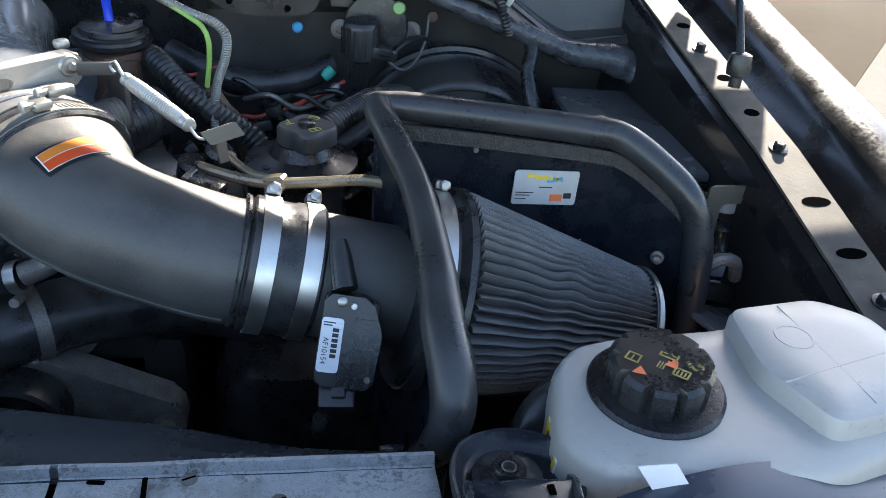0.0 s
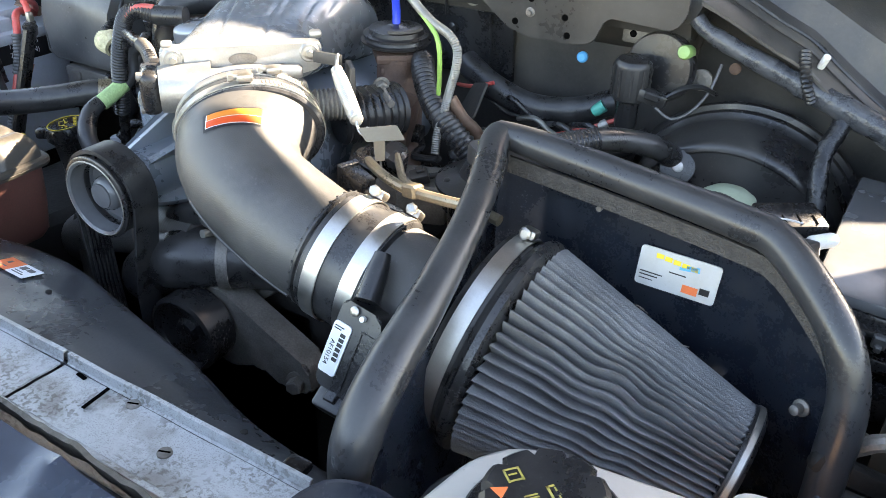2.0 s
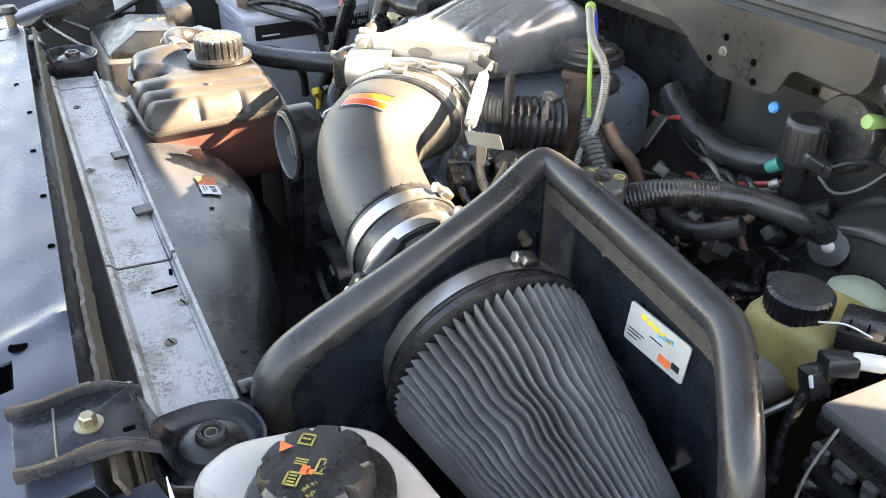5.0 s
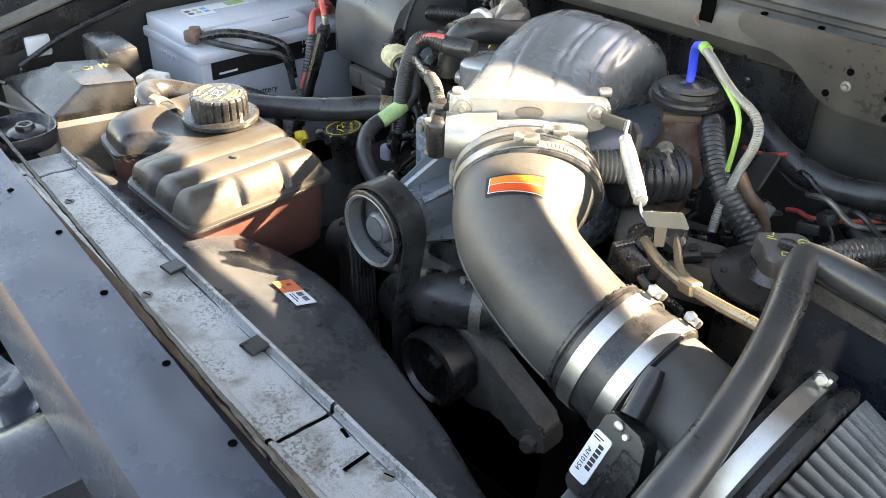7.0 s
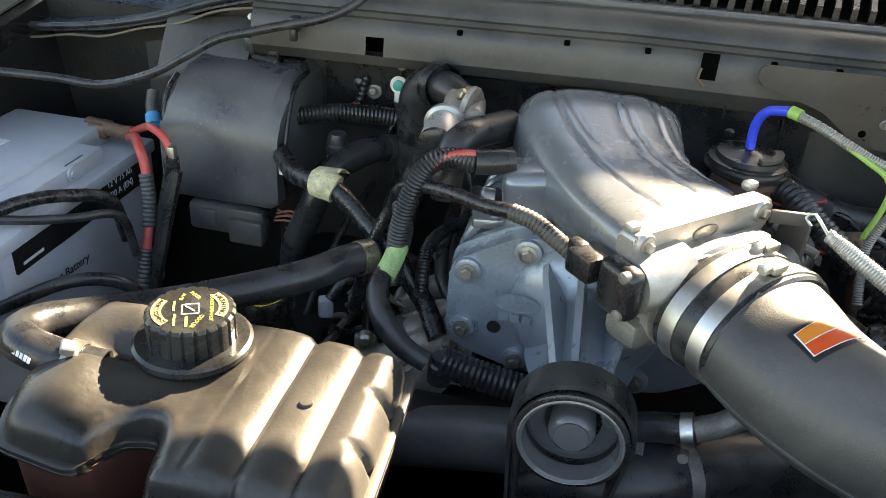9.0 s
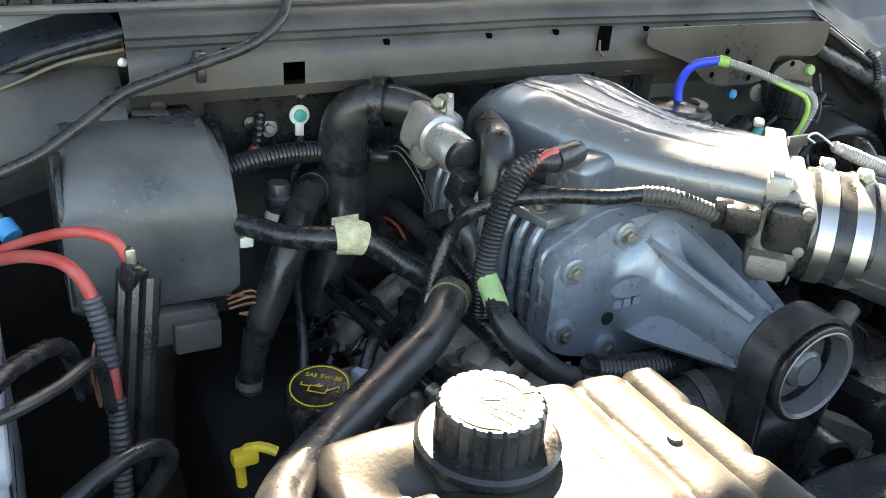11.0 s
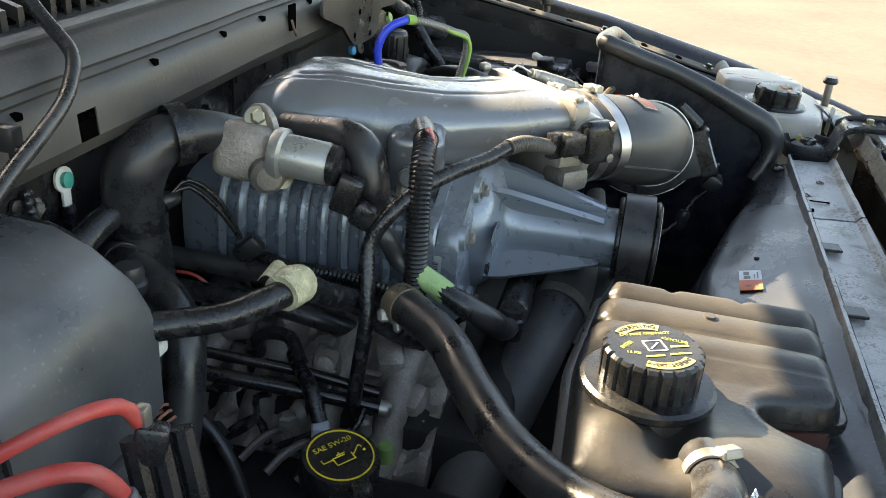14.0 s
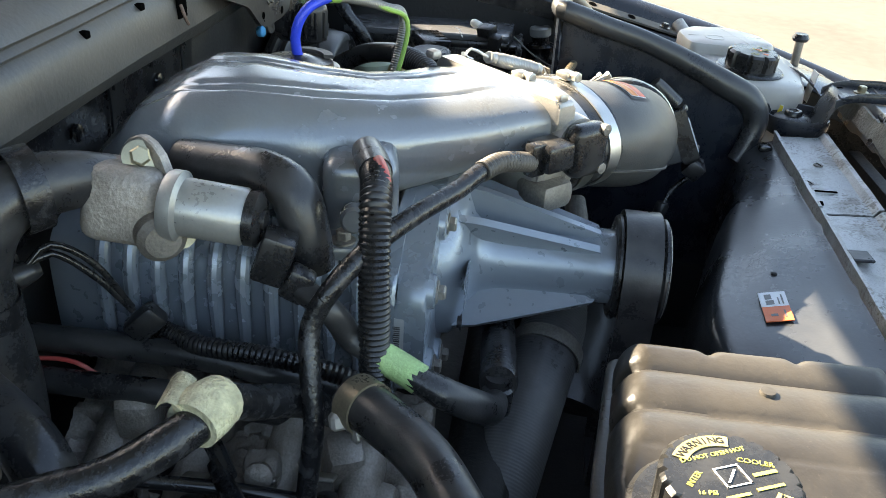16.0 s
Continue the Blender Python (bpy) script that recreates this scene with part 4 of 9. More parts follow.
part("stem", tube([(-0.44, -0.235, 1.085), (-0.44, -0.235, 1.115)], 0.006, 12), M["dark_alu"], post)
part("head", lathe((-0.44, -0.235, 1.115), (0, 0, 1), [(0.010, 0), (0.012, 0.004), (0.009, 0.010)], 20), M["rubber"], post)
part("base", rbox((-0.455, -0.245, 1.085), (0.12, 0.05, 0.008), 0.003, 2, (0, 0, 15)), M["paint_black"], post)
post2 = thing("hood_bumper_post", (0.665, -0.262, 1.05), "slim hood bumper post on the front support", "bumper post")
part("stem", tube([(0.665, -0.262, 1.05), (0.665, -0.262, 1.088)], 0.006, 12), M["dark_alu"], post2)
part("head", lathe((0.665, -0.262, 1.088), (0, 0, 1), [(0.010, 0), (0.012, 0.004), (0.009, 0.010)], 20), M["rubber"], post2)

# nose of the truck ahead of the support
def crumple(u, v):
    fold = 0.016 * math.sin(u * 15 + v * 3) * (0.35 + 0.65 * v) + 0.012 * noise.noise((u * 6, v * 4, 4))
    return Vector((-0.215 + 0.20 * u, -0.312 - 0.088 * v + 0.006 * math.sin(u * 9), 1.012 - 0.03 * v + fold))


liner = thing("grille_liner", (-0.1, -0.36, 0.95), "creased shiny blue-black plastic liner behind the grille", "grille liner")
part("creased_flap", slab(48, 16, crumple, 0.002), M["liner"], liner, "creased shiny flap")
part("shelf", slab(12, 8, lambda u, v: Vector((-0.015 + 0.085 * u - 0.02 * v, -0.312 - 0.092 * v, 1.018 - 0.012 * (u * 2 - 1) ** 2 - 0.01 * v)), 0.003), M["liner"], liner, "smooth moulded shelf")
part("shelf_lip", slab(10, 4, lambda u, v: Vector((0.069 - 0.02 * u, -0.312 - 0.092 * u, 1.006 - 0.01 * u - 0.035 * v)), 0.003, (1, 0, 0)), M["liner"], liner)
part("brown_flap", slab(12, 8, lambda u, v: Vector((-0.33 + 0.11 * u, -0.315 - 0.085 * v, 1.0 - 0.02 * v + 0.01 * math.sin(u * 4))), 0.002), M["brown_liner"], liner, "dull brown flap")
solo("grille_shell", slab(30, 6, lambda u, v: Vector((-0.68 + 1.36 * u, -0.47 - 0.10 * v - 0.06 * (1 - (2 * u - 1) ** 2), 0.90 - 0.30 * v)), 0.004), M["plastic"], "black plastic back of the grille", "grille")
solo("air_deflector", slab(20, 8, lambda u, v: Vector((-0.14 + 0.42 * u, -0.425 - 0.16 * v, 0.865 - 0.05 * v + 0.006 * math.sin(u * 6))), 0.004), M["battery"], "pale grey plastic air deflector behind the grille", "deflector")
solo("lower_baffle", slab(20, 4, lambda u, v: Vector((-0.70 + 1.40 * u, -0.38 - 0.16 * v, 0.70 + 0.03 * v)), 0.004), M["dark"], "dark baffle under the truck's nose", "baffle")
for x, y, z, w in ((-0.04, -0.425, 0.925, 0.03), (-0.12, -0.43, 0.92, 0.035), (0.17, -0.40, 0.86, 0.03)):
    solo("grille_bracket", rbox((x, y, z), (w, 0.03, 0.05), 0.004, 2, (12, 8, 25)), M["brown_liner"], "dusty brown bracket behind the grille", "bracket", "brackets behind the grille")
latch = thing("hood_latch", (0.21, -0.36, 1.0), "pale metal hood latch lever with a grey release cable", "latch")
part("lever", tube([(0.136, -0.353, 1.006), (0.150, -0.349, 0.998), (0.158, -0.347, 1.004), (0.150, -0.337, 1.004), (0.160, -0.334, 1.0), (0.176, -0.333, 0.996)], 0.0026, 8, 0.003, flat=0.6), M["satin"], latch)
part("striker", plate([(0, 0), (0.035, 0.012), (0.03, 0.03), (0.004, 0.014)], face_frame((0.205, -0.350, 0.982), (1, 0.2, 0), (0, 0, 1)), 0.003), M["dark_alu"], latch)
part("cable", tube([(0.02, -0.42, 0.955), (0.062, -0.39, 0.955), (0.10, -0.378, 0.945), (0.141, -0.368, 0.95), (0.19, -0.345, 0.965), (0.225, -0.325, 0.98)], 0.0024, 8), M["satin"], latch, "pale grey release cable")
solo("front_beam", rbox((0, -0.46, 0.86), (1.2, 0.06, 0.12), 0.02), M["dark"], "dark front bumper beam", "beam")

# ---- cold air intake ----
TUBE = [(0.096, 0.100, 1.113), (0.114, 0.078, 1.113), (0.133, 0.047, 1.108), (0.152, 0.029, 1.102), (0.182, 0.0155, 1.092), (0.238, 0.0065, 1.075), (0.267, 0.0075, 1.0685)]
intake_tube = thing("intake_tube", (0.17, 0.0, 1.05), "curved black textured plastic intake tube with an orange decal", "intake tube")


def pipe_sections(grow=0.0):
    """Places, frames and half sizes along the pipe: oval at the throttle, round at the air meter."""
    out = []
    pts = spline(TUBE, 0.004)
    for i, (p, u, v) in enumerate(frames(pts, (0, 0, 1))):
        s = min(1.0, i / (len(pts) - 1) / 0.62)
        k = s * s * (3 - 2 * s)
        out.append((p, u, v, 0.0425 + 0.0041 * k + grow, 0.0625 - 0.0159 * k + grow))
    return out


def pipe_ring(sec, n=56):
    p, u, v, h, w = sec
    return [p + u * h * math.cos(a) + v * w * math.sin(a) for a in [2 * math.pi * k / n for k in range(n)]]


part("pipe", skin([pipe_ring(s) for s in pipe_sections()]), M["tube_black"], intake_tube, "textured black plastic pipe")


def wrap(corners, nx, ny, grow):
    """A thin patch laid round the pipe: the four corners are pulled onto its surface."""
    S = pipe_sections(grow)
    a, b, c, d = [Vector(p) for p in corners]

    def f(x, y):
        q = a.lerp(b, x).lerp(d.lerp(c, x), y)
        near = sorted(range(len(S)), key=lambda i: (S[i][0] - q).length_squared)[:2]
        out, total = Vector(), 0.0
        for i in near:
            p, u, v, h, w = S[i]
            t = math.atan2((q - p).dot(v) / w, (q - p).dot(u) / h)
            k = 1 / (1e-6 + (p - q).length_squared ** 2)
            along = (q - p) - u * (q - p).dot(u) - v * (q - p).dot(v)
            out += (p + along + u * h * math.cos(t) + v * w * math.sin(t)) * k
            total += k
        return out / total
    return sheet(nx, ny, f)


TL, BL, TR, BR = Vector((0.124, 0.024, 1.144)), Vector((0.136, 0.013, 1.136)), Vector((0.158, 0.056, 1.157)), Vector((0.170, 0.036, 1.150))
TL2, TR2 = TL.lerp(BL, 0.48), TR.lerp(BR, 0.48)
for name, quad, mat, lab in (("decal_back", (TL + (TL - TR) * 0.07 + (TL - BL) * 0.14, TR + (TL - BL) * 0.14, BR + (BL - TL) * 0.14, BL + (BL - TR) * 0.03 + (BL - TL) * 0.14), "ink", "black decal ground"),
                             ("decal_edge", (TL, TR, BR, BL), "paper", "thin white decal outline")):
    part(name, wrap(quad, 14, 10, 0.0005 if name == "decal_back" else 0.0008), M[mat], intake_tube, lab)
part("decal_orange", wrap((TL.lerp(TR, 0.02).lerp(BL, 0.04), TR, TR2, TL2.lerp(TR2, 0.02)), 14, 8, 0.0011), M["orange"], intake_tube, "orange decal stripe")
part("decal_red", wrap((TL2.lerp(TR2, 0.02).lerp(BL, 0.08), TR2.lerp(BR, 0.08), BR.lerp(TR2, 0.05), BL.lerp(BR, 0.02).lerp(TL2, 0.05)), 14, 8, 0.0011), M["red_print"], intake_tube, "red decal stripe")
part("seam", tube([pipe_ring(q)[17] for q in pipe_sections()[6:-4:4]], 0.0016, 6), M["tube_black"], intake_tube, "moulding seam along the pipe")

AX = Vector((0.173, 0.001, -0.0392)).normalized()
C1 = Vector((0.267, 0.0075, 1.0685))


def on_axis(s):
    return C1 + AX * s


part("bead", lathe(on_axis(-0.016), AX, [(0.0465, 0), (0.0495, 0.002), (0.0495, 0.004), (0.0465, 0.006)], 48), M["rubber"], intake_tube, "raised rim at the pipe end")
for k in range(34):
    a = 2 * math.pi * k / 34
    d, u, v = axis_frame(AX)
    part("bead_tooth", rbox(on_axis(-0.0145) + (u * math.cos(a) + v * math.sin(a)) * 0.0492, (0.0014, 0.0014, 0.0014), 0.0), M["rubber"], intake_tube, smooth=False)


def clamp_pair(t, stations, o, d, r, at_angle, wide=1.0):
    dd, u, v = axis_frame(d)
    for s, ang in zip(stations, at_angle):
        c = Vector(o) + dd * s
        strap = part("clamp", band(ring_of(c, dd, r, 64, wide), 0.0125, 0.0012, dd), M["steel"], t, "stainless steel worm clamp")
        out = (u * math.cos(ang) + v * math.sin(ang)).normalized()
        tan = (-u * math.sin(ang) + v * math.cos(ang)).normalized()
        if wide > 1:
            out, tan = u, v
        side = v * math.sin(ang) * r * wide + u * (math.cos(ang) * r + 0.005)
        worm_screw(c + (side if wide > 1 else out * (r + 0.005)), tan, out, strap)
        for k in range(12):
            a2 = ang - 0.22 - k * 0.055
            o2 = (u * math.cos(a2) + v * math.sin(a2)).normalized()
            t2 = (-u * math.sin(a2) + v * math.cos(a2)).normalized()
            part("thread_slot", plate([(-0.0007, -0.0045), (0.0007, -0.0045), (0.0007, 0.0045), (-0.0007, 0.0045)], face_frame(c + (o2 * (r + 0.0013) if wide == 1 else u * math.cos(a2) * (r + 0.0013) + v * math.sin(a2) * (r + 0.0013) * wide), t2, dd), 0.0004 if t2.cross(dd).dot(o2) > 0 else -0.0004), M["dark_alu"], strap)


coupler = thing("hose_coupler", on_axis(0.02), "black rubber hose coupler with two stainless clamps", "coupler")
part("sleeve", lathe(on_axis(-0.010), AX, [(0.0475, 0), (0.0505, 0.002), (0.0505, 0.017), (0.0495, 0.020), (0.0495, 0.030), (0.0505, 0.033), (0.0505, 0.052), (0.0475, 0.054)], 48), M["rubber"], coupler, "black rubber sleeve")
clamp_pair(coupler, (0.003, 0.034), C1, AX, 0.0507, (-0.62, -0.72))

air_meter = thing("air_flow_meter", on_axis(0.09), "black plastic air flow meter housing with bolted sensor", "air flow meter")
part("housing", lathe(on_axis(0.038), AX, [(0.0465, 0), (0.047, 0.003), (0.047, 0.078), (0.054, 0.083), (0.055, 0.092), (0.055, 0.104)], 56), M["tube_black"], air_meter, "black plastic housing")
# the sensor sits on the front of the housing
SN = face_frame((0.331, -0.0645, 1.052), (0.97, -0.10, -0.12), (0.12, 0.42, 0.88))
pad = rbox((0, -0.002, -0.024), (0.040, 0.054, 0.030), 0.004)
pad.transform(SN)
part("sensor_pad", pad, M["tube_black"], air_meter, "moulded pad under the sensor")
sensor = part("sensor", plate(rounded([(-0.020, -0.034), (0.020, -0.034), (0.022, 0.006), (0.012, 0.030), (-0.020, 0.030)], 0.005), SN @ Matrix.Translation((0, 0, -0.010)), 0.018, 0.0015), M["plastic"], air_meter, "black sensor module")
part("nub", tube([(0.325, -0.024, 1.106), (0.326, -0.030, 1.100), (0.329, -0.050, 1.082)], [0.006, 0.008, 0.009], 14), M["plastic"], sensor)
part("sensor_label", plate(rounded([(-0.020, -0.024), (-0.005, -0.024), (-0.005, 0.014), (-0.020, 0.014)], 0.003), SN @ Matrix.Translation((0, 0, 0.008)), 0.0012), M["paper"], sensor, "white sensor label with a printed number")
LM = SN @ Matrix.Translation((-0.0125, -0.005, 0.0093)) @ Matrix.Rotation(math.radians(-90), 4, "Z")
part("label_number", letters("AF10154", LM @ Matrix.Translation((0.004, -0.0035, 0)), 0.0052, 0.0002), M["ink"], sensor, "black number AF10154")
part("label_name", bars(LM @ Matrix.Translation((-0.012, 0.0006, 0)), [(i * 0.0036, 0, 0.0026, 0.0042) for i in range(6)]), M["ink"], sensor, "plain dark bars of unreadable print")
part("label_small", bars(LM @ Matrix.Translation((-0.016, -0.006, 0)), [(0, 0, 0.0008, 0.008), (0.0018, 0, 0.0008, 0.006)]), M["ink"], sensor)
for p, mm in ((Vector((-0.008, 0.0255, 0.008)), "zinc"), (Vector((0.000, 0.0235, 0.008)), "white"), (Vector((0.016, -0.026, 0.008)), "dark_alu")):
    part("screw", lathe(SN @ p, SN.to_3x3() @ Vector((0, 0, 1)), [(0.0036 if mm == "zinc" else 0.0022, 0), (0.0036 if mm == "zinc" else 0.0022, 0.002), (0.002, 0.003)], 14), M[mm], sensor)
part("cover_rim", bars(SN @ Matrix.Translation((0, 0, 0.008)), [(0.002, -0.030, 0.0012, 0.045), (0.002, 0.014, 0.016, 0.0012), (0.003, -0.008, 0.008, 0.001)], 0.001), M["plastic"], sensor)
plug = part("connector", merge(rbox(SN @ Vector((-0.002, -0.043, -0.002)), (0.026, 0.020, 0.020), 0.003, 2, (35, 0, -5)), rbox(SN @ Vector((-0.002, -0.036, 0.006)), (0.010, 0.012, 0.006), 0.001, 1, (35, 0, -5))), M["plastic"], sensor, "black wiring connector")
part("wire", tube([SN @ Vector((-0.002, -0.050, -0.004)), (0.321, -0.062, 0.985), (0.312, -0.050, 0.960), (0.300, -0.02, 0.93)], 0.0032, 8), M["cloth_tape"], plug)
part("boot", lathe((0.314, -0.054, 0.972), (-0.1, 0.2, -1), [(0.006, 0), (0.008, 0.004), (0.007, 0.022), (0.004, 0.026)], 14), M["rubber"], plug)

# ---- conical filter ----
FB, FT = Vector((0.4035, 0.0107, 1.0375)), Vector((0.577, 0.0094, 0.998))
FD = (FT - FB).normalized()
FL = (FT - FB).length
air_filter = thing("air_filter", (0.52, -0.01, 0.95), "conical pleated dark gauze air filter with rubber ends", "air filter")


def pleats(n=60, rows=40, sub=8):
    d, u, v = axis_frame(FD)
    rings = []
    for i in range(rows + 1):
        s = i / rows
        R = 0.083 + (0.050 - 0.083) * s
        depth = 0.0145 + (0.0090 - 0.0145) * s
        ring = []
        for k in range(n * sub):
            a = 2 * math.pi * k / (n * sub)
            ph = (k % sub) / sub
            rr = R - depth * (0.5 + 0.5 * math.cos(2 * math.pi * ph)) ** 1.1
            c, sn = math.cos(a), math.sin(a)
            kink = math.exp(-((s - 0.42 - 0.06 * c) / 0.13) ** 2) * noise.noise((c * 1.7 + 2, sn * 1.7, s * 4)) * 0.10
            kink += math.exp(-((s - 0.66) / 0.10) ** 2) * noise.noise((c * 2.3, sn * 2.3 + 5, s * 6)) * 0.05
            a2 = a + kink + 0.012 * noise.noise((k // sub * 0.61, s * 7, 2.0))
            ring.append(FB + d * (0.010 + (FL - 0.018) * s) + (u * math.cos(a2) + v * math.sin(a2)) * rr)
        rings.append(ring)
    return skin(rings, True)


part("pleated_element", pleats(), M["cotton"], air_filter, "dark pleated cotton gauze")
part("base_ring", lathe(FB, FD, [(0.050, -0.028), (0.076, -0.026), (0.078, -0.006), (0.082, -0.003), (0.0845, 0.000), (0.0845, 0.005), (0.079, 0.008)], 64), M["rubber"], air_filter, "black rubber base ring")
part("end_cap", lathe(FB, FD, [(0.044, FL - 0.010), (0.0505, FL - 0.008), (0.0505, FL - 0.001), (0.046, FL + 0.002), (0.0, FL + 0.002)], 48), M["plastic"], air_filter, "black end cap")
part("end_rim", lathe(FB, FD, [(0.0507, FL - 0.006), (0.0514, FL - 0.0055), (0.0514, FL - 0.002), (0.0507, FL - 0.0015)], 48, cap=False), M["zinc"], air_filter, "bright metal rim")
clamp_pair(air_filter, (-0.015,), FB, FD, 0.0785, (-0.35,))
for s, a in ((0.38, 0.55), (0.40, 0.62), (0.36, 0.9), (0.62, 0.35), (0.60, 1.1)):
    d, u, v = axis_frame(FD)
    R = 0.083 - 0.033 * s + 0.0006
    pts = [FB + d * (0.010 + (FL - 0.018) * (s + k * 0.012)) + (u * math.cos(a + k * 0.05) - v * math.sin(a + k * 0.05) * 1.0) * R for k in range(4)]
    part("loose_thread", tube(pts, 0.0004, 5, 0.003), M["dark_alu"], air_filter, "frayed pale gauze thread")

# ---- heat shield ----
heat_shield = thing("heat_shield", (0.45, 0.05, 0.85), "black metal heat shield edged with a thick rubber seal", "heat shield")
EDGE_L = [(0.374, -0.136, 1.006), (0.382, -0.148, 1.028), (0.388, -0.153, 1.054), (0.389, -0.140, 1.077), (0.387, -0.110, 1.093), (0.386, -0.060, 1.116), (0.381, -0.010, 1.136), (0.371, 0.035, 1.150), (0.360, 0.070, 1.163), (0.360, 0.080, 1.166)]
EDGE_B = [(0.358, 0.078, 1.166), (0.368, 0.083, 1.1655), (0.45, 0.081, 1.157), (0.535, 0.078, 1.147), (0.563, 0.074, 1.142), (0.592, 0.056, 1.125), (0.615, 0.040, 1.104), (0.628, 0.032, 1.070), (0.630, 0.022, 1.02), (0.630, 0.010, 0.95)]
part("edge_seal", tube(EDGE_L, [0.010, 0.013, 0.015, 0.0150, 0.0138, 0.0125, 0.0115, 0.0115, 0.0118, 0.011], 18, 0.005), M["rubber_soft"], heat_shield, "thick black rubber edge seal")
part("edge_seal", tube(EDGE_B, [0.010, 0.0118, 0.0118, 0.012, 0.0125, 0.0125, 0.0125, 0.013, 0.012, 0.011], 18, 0.005), M["rubber_soft"], heat_shield, "thick black rubber edge seal")


def wall_below(points, low, thick=0.003):
    P = spline(points, 0.008)
    bm = bmesh.new()
    rows = 8
    V = [[bm.verts.new((p.x, p.y, p.z + (low - p.z) * j / rows)) for j in range(rows + 1)] for p in P]
    for i in range(len(P) - 1):
        for j in range(rows):
            bm.faces.new((V[i][j], V[i + 1][j], V[i + 1][j + 1], V[i][j + 1]))
    bmesh.ops.solidify(bm, geom=bm.faces[:], thickness=thick)
    return bm


part("side_wall", wall_below(EDGE_L[1:], 0.86), M["shield_sky_tint"], heat_shield, "black side wall, tinted blue for reflected sky")
part("back_wall", wall_below([(p[0], p[1] + 0.004, p[2]) for p in EDGE_B], 0.86), M["shield_sky_tint"], heat_shield, "black back wall, tinted blue for reflected sky")
F = [(p[0], p[1] - 0.004, p[2] - 0.014) for p in EDGE_B[1:8]]
part("foam_strip", slab(40, 3, lambda u, v: spline(F, 0.006)[min(int(u * 40), 40) * (len(spline(F, 0.006)) - 1) // 40] + Vector((0, -0.0015 * v, -0.012 * v)), 0.003, (0, 1, 0)), M["foam"], heat_shield, "grey foam strip below the seal")
part("bolt", merge(lathe((0.605, 0.050, 1.041), (-0.45, -0.9, 0.2), [(0.006, 0), (0.006, 0.002), (0.0035, 0.003), (0.0035, 0.010), (0.002, 0.011)], 16)), M["dark_alu"], heat_shield, "dull bolt with washer")
part("pin", lathe((0.441, 0.083, 1.128), (0, -1, 0.1), [(0.0022, 0), (0.0022, 0.004)], 10), M["dark_alu"], heat_shield)
ST = face_frame((0.504, 0.0795, 1.0945), (0.056, 0.0015, -0.0025), (0.0, 0.05, 1))
part("sticker", plate(rounded([(-0.0285, -0.0155), (0.0285, -0.0155), (0.0285, 0.0155), (-0.0285, 0.0155)], 0.003), ST, 0.0012), M["silver_label"], heat_shield, "silver rectangular product sticker")
SP = ST @ Matrix.Translation((0, 0, 0.0012))
part("sticker_yellow", bars(SP, [(-0.017 + i * 0.0062, 0.0085 - i * 0.0006, 0.0052, 0.0036) for i in range(5)]), M["yellow"], heat_shield, "yellow sticker bars")
part("sticker_blue", bars(SP @ Matrix.Rotation(0.12, 4, "Z"), [(0.001, 0.0045, 0.014, 0.0022), (0.006, 0.0065, 0.009, 0.002)]), M["blue_print"], heat_shield, "blue sticker swash")
part("sticker_orange", bars(SP, [(0.005, -0.012, 0.011, 0.0062)]), M["orange_red"], heat_shield, "orange sticker block")
part("sticker_print", bars(SP, [(-0.006, 0.000, 0.012, 0.0009), (-0.026, -0.005, 0.016, 0.0008), (-0.026, -0.0075, 0.013, 0.0008), (-0.026, -0.0105, 0.010, 0.0006), (0.017, -0.0095, 0.007, 0.005)]), M["ink"], heat_shield, "small dark bars of unreadable print")

# ---- coolant bottle ----
bottle = thing("coolant_bottle", (0.58, -0.16, 0.9), "white translucent plastic reservoir with a large black cap", "reservoir")
TANK = rounded([(0.440, -0.195), (0.452, -0.135), (0.470, -0.112), (0.505, -0.103), (0.588, -0.096), (0.660, -0.085), (0.690, -0.105), (0.700, -0.170), (0.660, -0.215), (0.600, -0.238), (0.520, -0.235), (0.455, -0.222)], 0.012, 5)
part("tank", skin(polygon_rings(TANK, [(1.036, 0.0), (1.055, 0.0), (1.069, 0.0012), (1.0745, 0.004), (1.0770, 0.008), (1.078, 0.03)])), M["white_tank"], bottle, "white translucent tank")
part("lower_tank", skin(polygon_rings(TANK, [(0.88, 0.012), (0.90, 0.002), (1.037, 0.0005)])), M["tank_orange"], bottle, "lower tank tinted orange by the coolant")
UP = rounded([(0.585, -0.098), (0.655, -0.088), (0.686, -0.110), (0.694, -0.165), (0.655, -0.205), (0.60, -0.215), (0.578, -0.16)], 0.012, 5)
part("upper_lobe", skin(polygon_rings(UP, [(1.06, 0.0), (1.087, 0.0), (1.0915, 0.0022), (1.0935, 0.006), (1.0942, 0.03)])), M["white_tank"], bottle, "raised white lobe")
part("emboss", lathe((0.615, -0.135, 1.0940), (0, 0, 1), [(0.013, 0.0), (0.0128, 0.0006), (0.0112, 0.0006), (0.011, 0.0003)], 28), M["white_tank"], bottle)
part("rib", merge(tube([(0.585, -0.178, 1.0937), (0.685, -0.150, 1.0937)], 0.0007, 6), tube([(0.622, -0.1, 1.0937), (0.632, -0.2, 1.0937)], 0.0006, 6)), M["white_tank"], bottle)
WC, WD = Vector((0.511, -0.163, 1.075)), Vector((-0.04, -0.06, 1)).normalized()
wcap = part("cap", gear(WC, WD, 0.0315, 0.008, 0.030, 10, 0.0045, 0.003, 6), M["plastic"], bottle, "black ribbed screw cap with yellow warning symbols")
